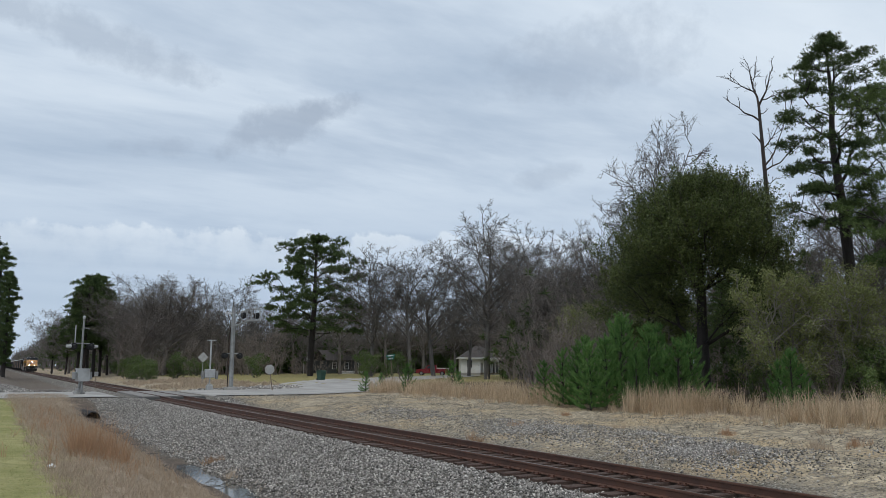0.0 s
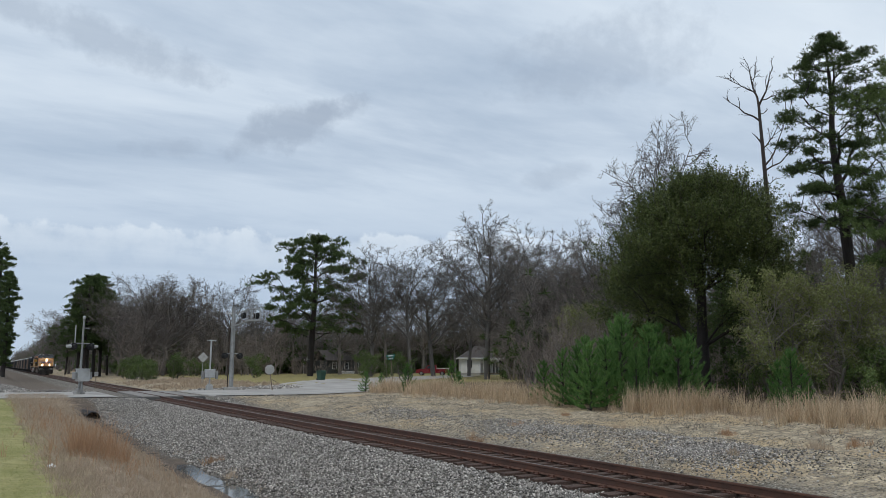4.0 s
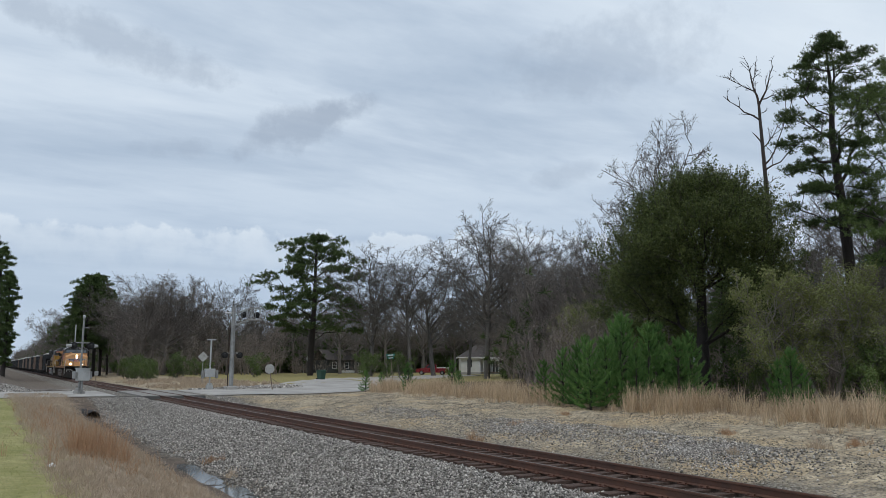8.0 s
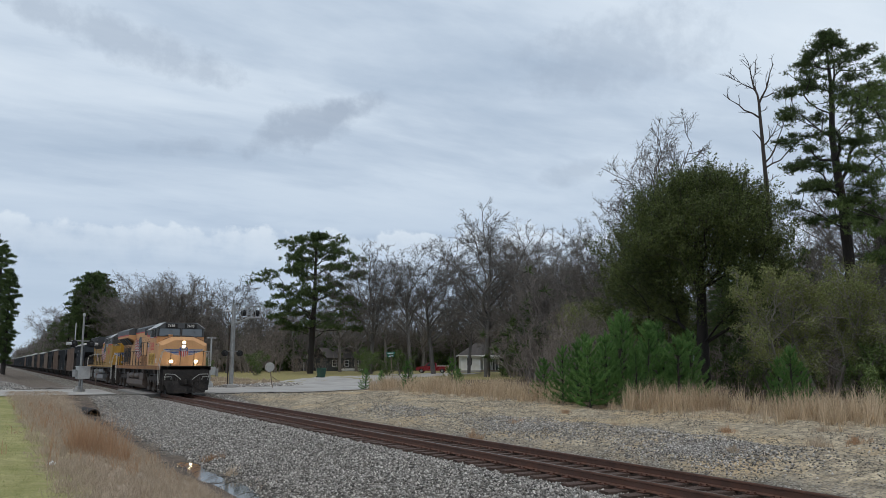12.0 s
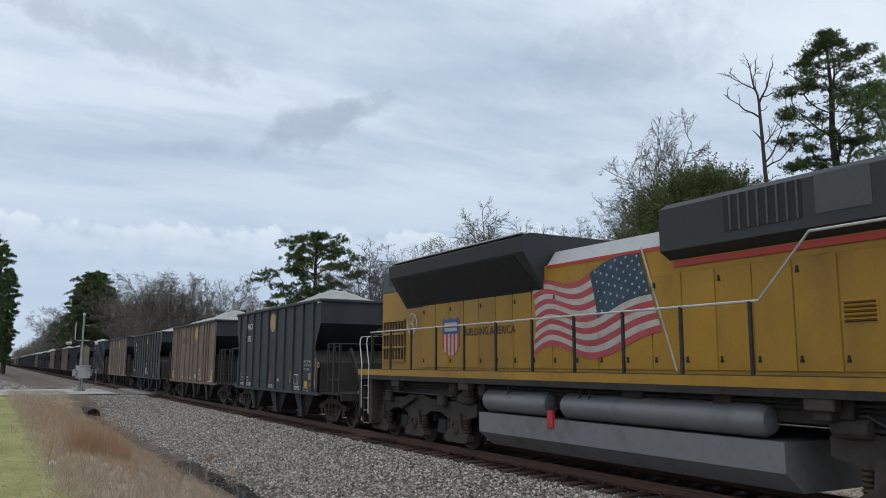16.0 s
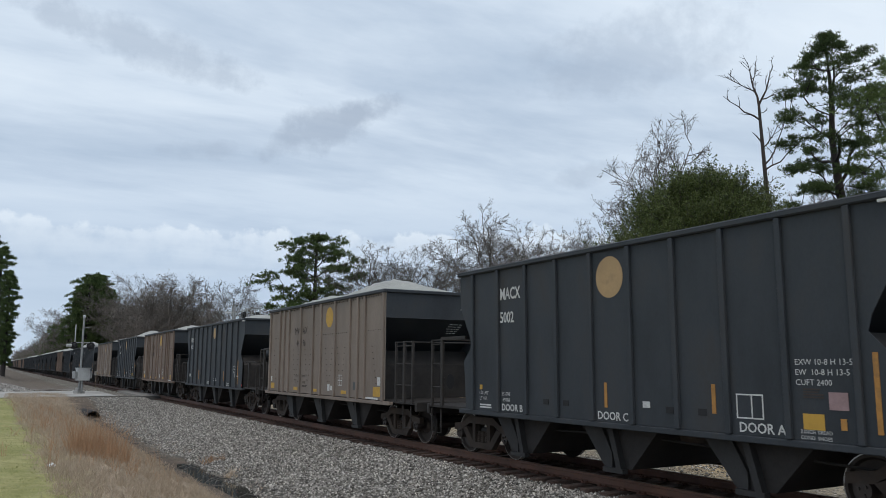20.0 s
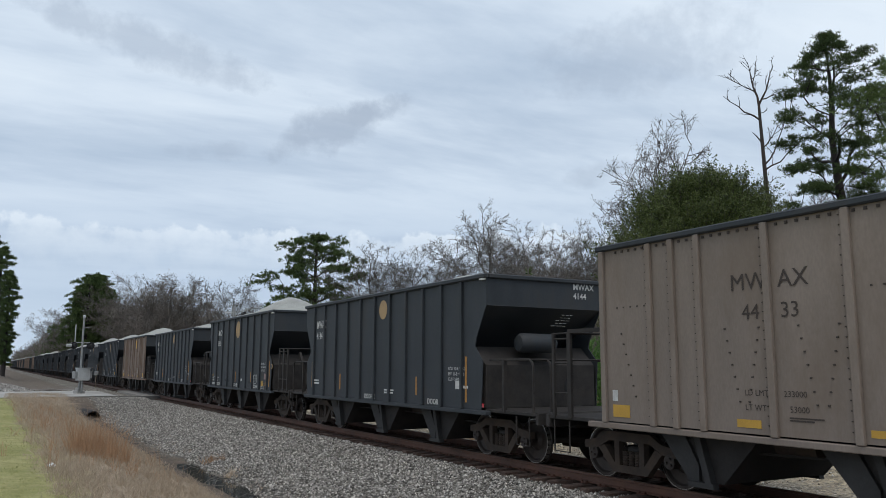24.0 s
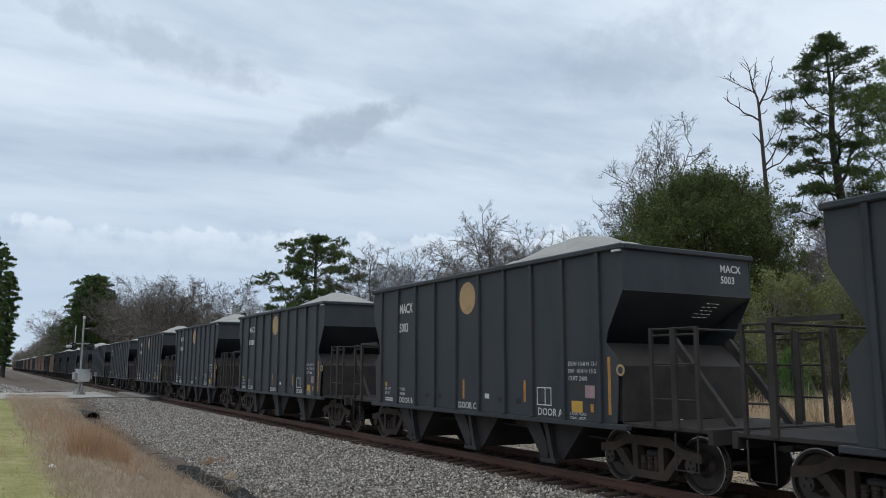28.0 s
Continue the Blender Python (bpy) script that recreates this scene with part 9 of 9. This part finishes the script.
    for s in (-1, 1):
        for a, b in ((-2.7, 1.9), (2.3, 4.6)):
            part("air_reservoir", MB().lathe([(a, 0.04), (a + 0.04, 0.18), (a + 0.14, 0.24), (b - 0.14, 0.24), (b - 0.04, 0.18), (b, 0.04)], "y", (s * 1.24, 0, 1.22), 16), TANKP, lo, smooth=True)
        part("fuel_filler", MB().box(*sorted((s * 1.42, s * 1.5)), 2.0, 2.16, 0.8, 1.12, 0.01), RED_TAG, lo)
    MOVERS.append((lo, 311.7))


lead_engine()
second_engine()
# ---------------------------------------------------------------- crossing signals and signs
STEEL = surface("galvanised_steel", (0.3, 0.305, 0.3), 0.55, 0.3, 0.2, 3, (0.16, 0.16, 0.15), 0.3, 2)
PALE = surface("pale_grey_enamel", (0.45, 0.46, 0.46), 0.5, 0.1, 0.1, 3, (0.28, 0.27, 0.25), 0.3, 2)
CONCRETE = surface("concrete", (0.4, 0.39, 0.37), 0.9, 0, 0.15, 3, (0.25, 0.24, 0.22), 0.3, 1.5, 40, 0.4)
SIGNBACK = surface("sign_back_metal", (0.42, 0.42, 0.4), 0.5, 0.3, 0.12, 4, (0.28, 0.26, 0.23), 0.3, 3)
GREEN_SIGN = surface("street_sign_green", (0.02, 0.17, 0.13), 0.45, 0, 0.1, 4)
BIN_GREEN = surface("bin_plastic", (0.02, 0.07, 0.05), 0.45, 0, 0.15, 4, (0.05, 0.07, 0.06), 0.25, 3)
SIDING = surface("white_siding", (0.8, 0.8, 0.78), 0.7, 0, 0.06, 2, (0.6, 0.59, 0.55), 0.2, 1.2)
SHINGLE = surface("grey_shingle", (0.075, 0.065, 0.06), 0.9, 0, 0.25, 2, (0.06, 0.055, 0.05), 0.3, 0.8, 25, 0.5)
# siding darkened to stand in for the shade under the trees
GREYWALL = surface("grey_green_siding", (0.055, 0.06, 0.06), 0.8, 0, 0.15, 2, (0.07, 0.075, 0.07), 0.3, 1.0)
TRUCK_RED = surface("red_car_paint", (0.25, 0.016, 0.024), 0.3, 0, 0.1, 2, (0.16, 0.02, 0.02), 0.2, 2, 60, 0.0)
RUBBER = surface("black_rubber", (0.018, 0.018, 0.018), 0.8, 0, 0.2, 6)
TIMBER = surface("weathered_post", (0.22, 0.17, 0.13), 0.9, 0, 0.25, 3, (0.12, 0.09, 0.07), 0.3, 2)
PLASTIC = surface("white_plastic", (0.8, 0.8, 0.8), 0.5, 0, 0.05, 6)


def flasher(parent, x, z, face, y0):
    """A crossing lamp: black backing disc, hood and lens. face: -1 towards -y, 1 towards +y."""
    f = part("flasher", MB().lathe([(0, 0.25), (face * 0.03, 0.25), (face * 0.032, 0.05)], "y", (x, y0, z), 20), DARKVENT, parent, "round black crossing lamp")
    part("hood", MB().lathe([(face * 0.03, 0.15), (face * 0.3, 0.12)], "y", (x, y0, z), 14), DARKVENT, f)
    part("lamp_case", MB().lathe([(0, 0.17), (-face * 0.16, 0.15), (-face * 0.2, 0.05)], "y", (x, y0, z), 14), PALE, f)


def build_signals():
    # mast with cabinet beside the near lane
    x, y = 5.5, 62.0
    z = gz(x, y)
    m = thing("crossing_signal", "silver crossing signal mast with lamps and a cabinet", "crossing signal", at=pose(x, y, z, 0, 0, 20))
    part("base", MB().box(-0.3, 0.3, -0.3, 0.3, 0, 0.25, 0.03).box(-0.2, 0.2, -0.2, 0.2, 0.25, 0.45, 0.02), CONCRETE, m)
    part("mast", MB().tube([(0, 0, 0.4), (0, 0, 5.4)], [0.08, 0.065], 12), STEEL, m, smooth=True)
    part("mast_cap", MB().lathe([(5.38, 0.07), (5.45, 0.1), (5.55, 0.1), (5.62, 0.04)], "z", (0, 0, 0), 12), PALE, m)
    part("cabinet", MB().box(-0.42, 0.42, -0.62, -0.12, 0.95, 1.82, 0.03).box(-0.46, 0.46, -0.66, -0.08, 1.8, 1.85, 0.01), PALE, m, "grey equipment cabinet")
    part("cabinet_leg", MB().tube([(0, -0.36, 0), (0, -0.36, 0.96)], 0.06, 8), STEEL, m)
    for q in (-0.55, 0.55):
        part("gate_bracket", MB().box(q - 0.08, q + 0.08, -0.5, -0.1, 1.1, 1.6, 0.02), STEEL, m)
    part("cross_arm", MB().tube([(-0.8, 0, 3.62), (0.8, 0, 3.62)], 0.035, 8), STEEL, m)
    for q in (-0.62, 0.62):
        flasher(m, q, 3.42, -1, -0.05)
        flasher(m, q, 3.42, 1, 0.12)
    part("hood_left", MB().lathe([(-1.12, 0.1), (-0.8, 0.13)], "x", (0, 0, 3.42), 10), PALE, m)
    part("hood_right", MB().lathe([(0.8, 0.13), (1.12, 0.1)], "x", (0, 0, 3.42), 10), PALE, m)
    part("whip", MB().tube([(-0.55, 0, 3.62), (-0.55, 0, 4.9)], 0.035, 6), PALE, m)
    part("side_bracket", MB().tube([(0, 0, 4.75), (0.42, 0, 4.7)], 0.03, 6), STEEL, m)
    # cantilever on the far side
    x, y = 17.3, 66.0
    z = gz(x, y)
    c = thing("cantilever_signal", "tall silver cantilever signal over the road", "crossing signal", at=pose(x, y, z, 0, 0, 0))
    part("base", MB().box(-0.45, 0.45, -0.45, 0.45, 0, 0.3, 0.03), CONCRETE, c)
    part("mast", MB().tube([(0, 0, 0.3), (0, 0, 6.9)], [0.19, 0.165], 14), STEEL, c, smooth=True)
    part("mast_cap", MB().tube([(-0.75, 0, 6.35), (0.2, 0, 6.35)], 0.07, 8), PALE, c)
    d = Vector((0.93, -0.37, 0))
    for off in (-0.28, 0.28):
        s = Vector((0.37, 0.93, 0)) * off
        part("arm", MB().tube([s + Vector((0, 0, 5.25)), s + d * 1.2 + Vector((0, 0, 5.75)), s + d * 2.2 + Vector((0, 0, 5.8))], 0.05, 8), STEEL, c)
        part("arm_rail", MB().tube([s + Vector((0, 0, 6.3)), s + d * 1.4 + Vector((0, 0, 6.75)), s + d * 2.2 + Vector((0, 0, 6.78))], 0.03, 6), STEEL, c)
        for k in range(5):
            p = s + d * (0.7 + 0.36 * k)
            part("arm_post", MB().tube([p + Vector((0, 0, 5.72)), p + Vector((0, 0, 6.72))], 0.025, 6), STEEL, c)
    deck = [d * 0.9 + Vector((0, 0, 5.86)), d * 2.2 + Vector((0, 0, 5.86))]
    part("catwalk", MB().plate([deck[0] + Vector((-0.1, -0.28, 0)), deck[1] + Vector((-0.1, -0.28, 0)), deck[1] + Vector((0.1, 0.28, 0)), deck[0] + Vector((0.1, 0.28, 0))], 0.04), STEEL, c)
    for q in (0.8, 1.9):
        p = d * q
        flasher(c, p.x, 6.2, -1, p.y - 0.1)
        flasher(c, p.x, 6.2, 1, p.y + 0.1)
    part("cross_arm", MB().tube([(-0.7, 0, 3.02), (0.75, 0, 3.02)], 0.04, 8), STEEL, c)
    for q in (-0.62, 0.62):
        flasher(c, q, 2.85, -1, -0.1)
        flasher(c, q, 2.85, 1, 0.1)
    part("conduit", MB().tube([(-0.26, 0.1, 0.2), (-0.3, 0.1, 3.0), (-0.24, 0.05, 5.2)], 0.05, 6), GRIME_BROWN, c)
    # low post with a junction case
    x, y = 15.9, 67.5
    b = thing("signal_post", "slim post with a white relay case", "signal post", at=pose(x, y, gz(x, y)))
    part("post", MB().tube([(0, 0, 0.4), (0, 0, 4.2)], 0.07, 8), PALE, b)
    part("cross_bar", MB().tube([(-0.35, 0, 4.15), (0.4, 0, 4.15)], 0.04, 6), PALE, b)
    part("relay_case", MB().box(-0.45, 0.4, -0.3, 0.1, 1.05, 1.75, 0.03), PALE, b, "white relay case")
    for q in (-0.6, 0.55):
        part("side_case", MB().box(q - 0.1, q + 0.1, -0.22, 0.02, 0.95, 1.6, 0.02), STEEL, b)
    part("base", MB().box(-0.25, 0.25, -0.25, 0.25, 0, 0.42, 0.03).box(-0.16, 0.16, -0.16, 0.16, 0.42, 0.55, 0.02), PALE, b)


def build_signs():
    x, y = spot(-16.82, 88)
    s = thing("diamond_sign", "back of a grey diamond road sign on a post", "road sign", at=pose(x, y, gz(x, y), 0, 0, -15))
    part("post", MB().box(-0.035, 0.035, -0.03, 0.03, 0, 3.1), STEEL, s)
    part("plate", MB().prism([(0, 2.35), (0.55, 2.9), (0, 3.45), (-0.55, 2.9)], "y", -0.045, -0.03), SIGNBACK, s)
    x, y = spot(-12.05, 66)
    s = thing("octagonal_sign", "back of an octagonal road sign on a leaning post", "road sign", at=pose(x, y, gz(x, y), 0, -9, -20))
    part("post", MB().box(-0.04, 0.04, -0.03, 0.03, -0.1, 2.05), TIMBER, s)
    part("plate", MB().prism([(0.4 * math.cos(math.pi / 8 + k * math.pi / 4), 1.72 + 0.4 * math.sin(math.pi / 8 + k * math.pi / 4)) for k in range(8)], "y", -0.05, -0.035), SIGNBACK, s, "bare metal octagon")
    part("brace", MB().tube([(0.05, 0, 0.95), (0.42, 0, 0.62)], 0.025, 6), TIMBER, s)
    x, y = spot(-3.55, 72)
    s = thing("street_sign", "pair of green street name blades on a leaning post", "street sign", at=pose(x, y, gz(x, y), 0, -6, 0))
    part("post", MB().tube([(0, 0, -0.1), (0, 0, 2.75)], 0.035, 8), TIMBER, s)
    for k, (a, z) in enumerate(((25, 2.55), (-60, 2.8))):
        b = part("sign_blade", MB().box(-0.45, 0.45, -0.012, 0.012, -0.1, 0.1, 0.004), GREEN_SIGN, s, at=pose(0, 0, z, 0, 0, a))
        part("name_bar", MB().box(-0.32, 0.32, -0.016, -0.012, -0.045, 0.045), WHITE, b)
    x, y = spot(-23.55, 86)
    s = thing("marker_post", "small grey trackside marker on a thin post", "trackside sign", at=pose(x, y, gz(x, y), 0, 0, 20))
    part("post", MB().box(-0.03, 0.03, -0.03, 0.03, 0, 1.6), TIMBER, s)
    part("plate", MB().box(-0.2, 0.2, -0.045, -0.03, 1.25, 1.65, 0.005), SIGNBACK, s)
    # lit yard lamp among the trees
    x, y = spot(22.0, 50)
    s = thing("yard_lamp", "lit amber lamp on a wooden pole among trees", "yard lamp", at=pose(x, y, gz(x, y)))
    part("pole", MB().tube([(0, 0, -0.1), (0, 0, 7.0)], [0.13, 0.1], 10), TIMBER, s)
    part("bracket", MB().tube([(0, 0, 6.15), (-0.3, -0.5, 6.3)], 0.03, 6), STEEL, s)
    part("lamp_head", MB().lathe([(6.17, 0.16), (6.27, 0.2), (6.4, 0.1), (6.43, 0.02)], "z", (-0.33, -0.55, 0), 14), STEEL, s)
    part("globe", MB().lathe([(5.95, 0.02), (5.99, 0.12), (6.1, 0.15), (6.17, 0.13)], "z", (-0.33, -0.55, 0), 14), glow("amber_globe", (1.0, 0.5, 0.12), 5.0), s)


# ---------------------------------------------------------------- houses, truck and small things
def window(parent, x, z, w, h, face_y):
    wd = part("window", MB().box(x - w / 2, x + w / 2, face_y - 0.03, face_y + 0.01, z, z + h), PANE, parent)
    f = MB()
    t = 0.08
    f.box(x - w / 2 - t, x + w / 2 + t, face_y - 0.05, face_y + 0.005, z - t, z).box(x - w / 2 - t, x + w / 2 + t, face_y - 0.05, face_y + 0.005, z + h, z + h + t)
    f.box(x - w / 2 - t, x - w / 2, face_y - 0.05, face_y + 0.005, z, z + h).box(x + w / 2, x + w / 2 + t, face_y - 0.05, face_y + 0.005, z, z + h)
    f.box(x - w / 2, x + w / 2, face_y - 0.045, face_y - 0.03, z + h / 2 - 0.03, z + h / 2 + 0.03)
    part("window_frame", f, SIDING, wd)


def build_houses():
    x, y = spot(2.85, 150)
    h = thing("house", "small white clapboard house with a grey hipped roof", "house", at=pose(x, y, gz(x, y) + 0.35, 0, 0, -28))
    part("footing", MB().box(-4.2, 4.2, -4.0, 4.0, -0.6, 0.0), CONCRETE, h)
    wall = MB().box(-4.2, -0.6, -4.0, 4.0, 0, 2.75).box(-0.6, 4.2, -2.0, 4.0, 0, 2.75)
    part("wall", wall, SIDING, h)
    boards = MB()
    for k in range(13):
        z = 0.12 + 0.2 * k
        boards.prism([(-4.03, z), (-4.0, z), (-4.0, z + 0.19)], "x", -4.2, -0.6)
        boards.prism([(-4.23, z), (-4.2, z), (-4.2, z + 0.19)], "y", -4.0, 4.0)
    part("clapboard", boards, SIDING, h)
    part("roof", MB().add([(-4.7, -4.5, 2.75), (4.7, -4.5, 2.75), (4.7, 4.5, 2.75), (-4.7, 4.5, 2.75), (-1.0, 0, 5.2), (1.0, 0, 5.2), (-4.7, -4.5, 2.65), (4.7, -4.5, 2.65), (4.7, 4.5, 2.65), (-4.7, 4.5, 2.65)],
                          [(0, 1, 5, 4), (1, 2, 5), (2, 3, 4, 5), (3, 0, 4), (0, 6, 7, 1), (1, 7, 8, 2), (2, 8, 9, 3), (3, 9, 6, 0), (9, 8, 7, 6)]), SHINGLE, h, "grey shingled hip roof")
    part("fascia", MB().box(-4.72, 4.72, -4.54, -4.46, 2.55, 2.78).box(-4.74, -4.66, -4.5, 4.5, 2.55, 2.78), SIDING, h)
    part("porch_floor", MB().box(-0.6, 4.4, -4.2, -2.0, -0.15, 0.02), TIMBER, h)
    for q in (0.0, 2.1, 4.1):
        part("porch_post", MB().box(q - 0.06, q + 0.06, -4.0, -3.88, 0.02, 2.7), SIDING, h)
    window(h, -2.6, 0.95, 0.9, 1.35, -4.02)
    window(h, 0.6, 0.95, 1.0, 1.35, -2.02)
    part("door", MB().box(1.9, 2.8, -2.04, -1.99, 0.02, 2.08), GREYWALL, h)
    window(h, 3.45, 0.95, 0.8, 1.35, -2.02)
    part("porch_roof_edge", MB().box(-0.6, 4.72, -4.62, -4.5, 2.45, 2.62, 0.01), SIDING, h)
    part("roof_ridge", MB().tube([(-1.0, 0, 5.2), (1.0, 0, 5.2)], 0.07, 6), SHINGLE, h)
    part("porch_clutter", MB().box(0.2, 1.3, -3.4, -2.6, 0.02, 0.75, 0.08).box(2.9, 3.5, -3.5, -2.9, 0.02, 0.6, 0.1), DARKVENT, h)
    part("white_bundle", MB().lathe([(0.02, 0.3), (0.4, 0.38), (0.75, 0.22), (0.85, 0.05)], "z", (3.9, -3.4, 0), 10), SIDING, h)
    # grey house behind the lone pine
    x, y = spot(-7.5, 172)
    g = thing("house", "low grey-green house with a dark gabled roof", "house", at=pose(x, y, gz(x, y), 0, 0, 8))
    part("wall", MB().box(-4.4, 4.4, -3, 3, -0.3, 2.7), GREYWALL, g)
    part("roof", MB().prism([(-3.5, 2.6), (0, 4.7), (3.5, 2.6), (3.5, 2.75), (0, 4.9), (-3.5, 2.75)], "x", -4.8, 4.8), SHINGLE, g)
    for q in (-2.6, 0.3, 2.7):
        window(g, q, 1.0, 0.9, 1.2, -3.02)
    part("railing", MB().box(-1.5, 3.8, -3.9, -3.85, 0.2, 0.55).box(-1.5, 3.8, -3.9, -3.0, 0.0, 0.12), SIDING, g)
    x, y = spot(-9.85, 176)
    g = thing("house", "small house with a pale gable behind trees", "house", at=pose(x, y, gz(x, y), 0, 0, 10))
    part("wall", MB().box(-2.4, 2.4, -2.4, 3, -0.3, 2.6), GREYWALL, g)
    part("gable", MB().prism([(-2.4, 2.6), (2.4, 2.6), (0, 4.2)], "y", -2.42, 3.0), SIDING, g)
    part("roof", MB().prism([(-2.8, 2.45), (0, 4.3), (2.8, 2.45), (2.8, 2.6), (0, 4.5), (-2.8, 2.6)], "y", -2.9, 3.3), SHINGLE, g)
    for q in (-1.9, 1.9):
        part("porch_post", MB().box(q - 0.07, q + 0.07, -3.0, -2.86, 0, 2.5), SIDING, g)


def build_pickup():
    x, y = spot(-0.72, 138)
    p = thing("pickup_truck", "red pickup truck parked beside the white house", "pickup truck", at=pose(x, y, gz(x, y) + 0.02, 0, 0, -35))
    body = [(-2.75, 0.45), (-2.8, 0.85), (-2.65, 1.05), (-1.25, 1.15), (2.75, 1.15), (2.78, 0.5), (2.2, 0.42), (-2.3, 0.42)]
    part("body", MB().prism(body, "y", -0.95, 0.95), TRUCK_RED, p)
    part("cab", MB().add([(-1.35, -0.9, 1.14), (0.75, -0.9, 1.14), (0.75, 0.9, 1.14), (-1.35, 0.9, 1.14), (-0.7, -0.75, 1.78), (0.6, -0.75, 1.78), (0.6, 0.75, 1.78), (-0.7, 0.75, 1.78)],
                         [(0, 1, 5, 4), (1, 2, 6, 5), (2, 3, 7, 6), (3, 0, 4, 7), (4, 5, 6, 7)]), TRUCK_RED, p)
    part("side_window", MB().plate([(-1.05, -0.905, 1.2), (0.6, -0.905, 1.2), (0.5, -0.8, 1.68), (-0.62, -0.8, 1.68)], 0.02), PANE, p)
    part("windscreen", MB().plate([(-1.33, -0.8, 1.2), (-1.33, 0.8, 1.2), (-0.76, 0.7, 1.72), (-0.76, -0.7, 1.72)], 0.02), PANE, p)
    part("bed_rail", MB().box(0.85, 2.75, -0.95, -0.85, 1.15, 1.28, 0.02).box(0.85, 2.75, 0.85, 0.95, 1.15, 1.28, 0.02), SIDING, p)
    part("grille", MB().box(-2.83, -2.78, -0.8, 0.8, 0.6, 0.95, 0.01), DARKVENT, p)
    part("bumper", MB().box(-2.92, -2.8, -0.95, 0.95, 0.4, 0.58, 0.02), DARKVENT, p)
    for q in (-1.85, 1.75):
        for s in (-1, 1):
            w = part("wheel", MB().lathe([(-0.12, 0.28), (-0.12, 0.36), (0.12, 0.36), (0.12, 0.28)], "y", (q, s * 0.86, 0.36), 18), RUBBER, p)
            part("rim", MB().lathe([(s * 0.1, 0.25), (s * 0.13, 0.22), (s * 0.12, 0.04)], "y", (q, s * 0.86, 0.36), 14), STEEL, w)


def build_small_things():
    x, y = spot(-8.68, 93)
    b = thing("wheelie_bin", "dark green wheeled refuse bin by the road", "bin", at=pose(x, y, gz(x, y), 0, 0, 15))
    part("body", MB().add([(-0.3, -0.32, 0.08), (0.3, -0.32, 0.08), (0.3, 0.32, 0.08), (-0.3, 0.32, 0.08), (-0.38, -0.42, 1.05), (0.38, -0.42, 1.05), (0.38, 0.42, 1.05), (-0.38, 0.42, 1.05)],
                          [(0, 1, 2, 3), (0, 1, 5, 4), (1, 2, 6, 5), (2, 3, 7, 6), (3, 0, 4, 7), (4, 5, 6, 7)]), BIN_GREEN, b)
    part("lid", MB().prism([(-0.45, 1.05), (0.45, 1.05), (0.42, 1.14), (-0.4, 1.18)], "x", -0.41, 0.41), BIN_GREEN, b)
    for q in (-0.33, 0.33):
        part("wheel", MB().lathe([(-0.04, 0.13), (0.04, 0.13)], "x", (q, 0.34, 0.13), 14), RUBBER, b)
    # pipe under the road
    x, y = 5.0, 47.4
    c = thing("culvert_pipe", "dark corrugated pipe end in the ditch", "pipe", at=pose(x, y, -0.86, 0, 0, 6))
    prof = [(0.1 * k, 0.36 + (0.02 if k % 2 else 0.0)) for k in range(40)] + [(3.9 - 0.1 * k, 0.32) for k in range(40)]
    pipe = MB().lathe(prof, "y", (0, 0, 0), 20)
    pipe.f = pipe.f[:-2] + [(79 * 20 + k, 79 * 20 + (k + 1) % 20, (k + 1) % 20, k) for k in range(20)]
    # black steel puts the dark of the hole into the pipe's colour
    part("pipe", pipe, GRIME, c)
    # unseen disc added to close the pipe's far end
    part("headwall", MB().prism([(0.35 * math.cos(k * math.pi / 10), 0.35 * math.sin(k * math.pi / 10)) for k in range(20)], "y", 3.7, 3.9), GRIME, c)
    # scrap of white plastic on the lawn's edge
    x, y = 1.05, 15.9
    r = random.Random(2)
    bag = MB().lathe([(0.0, 0.05), (0.03, 0.13), (0.07, 0.12), (0.1, 0.05), (0.13, 0.02)], "z", (0, 0, 0), 9)
    bag.v = [(p + r.uniform(-0.03, 0.03), q + r.uniform(-0.03, 0.03), s + r.uniform(0, 0.02)) for p, q, s in bag.v]
    tagged(part("plastic_bag", bag, PLASTIC, at=pose(x, y, gz(x, y)) @ Matrix.Scale(0.6, 4)), "crumpled scrap of white plastic in the grass", "litter")
    # plank lying by the road
    x, y = 4.6, 80.0
    tagged(part("fallen_log", MB().tube([(-1.2, 0, 0.12), (0.2, 0.2, 0.2), (1.4, 0, 0.1)], [0.12, 0.14, 0.09], 8), BARK_BROWN, at=pose(x, y, gz(x, y), 0, 0, 15)), "dark fallen log on the gravel", "log")


build_signals()
build_signs()
build_houses()
build_pickup()
build_small_things()
def motions():
    walk(CLOUDS, [(t, pose(0, 0, 0, 0, 0, 0.8 - 0.155 * t)) for t in (0, 7, 14, 21, 28)])
    for ob, y0 in MOVERS:
        walk(ob, [(t, pose(TX, y0 - SPEED * t, 0)) for t in (0, 7, 14, 21, 28)])
    # the wheels turn as they roll; wheels at the same place on alike cars share one turning
    turning = {}
    for ob, y0 in MOVERS:
        if y0 > 620:
            continue
        for w in ob.children_recursive:
            if w.name.startswith("wheelset"):
                x, y, z = w.location
                r = z - 0.003
                key = (round(y, 3), round(z, 3))
                if key in turning:
                    w.rotation_mode = "QUATERNION"
                    w.animation_data_create()
                    w.animation_data.action = turning[key].animation_data.action
                    w.animation_data.action_slot = turning[key].animation_data.action_slot
                    continue
                walk(w, [(k / FPS, Matrix.Translation((x, y, z)) @ Matrix.Rotation(SPEED * k / FPS / r, 4, "X")) for k in range(0, 28 * FPS + 1)])
                turning[key] = w


motions()
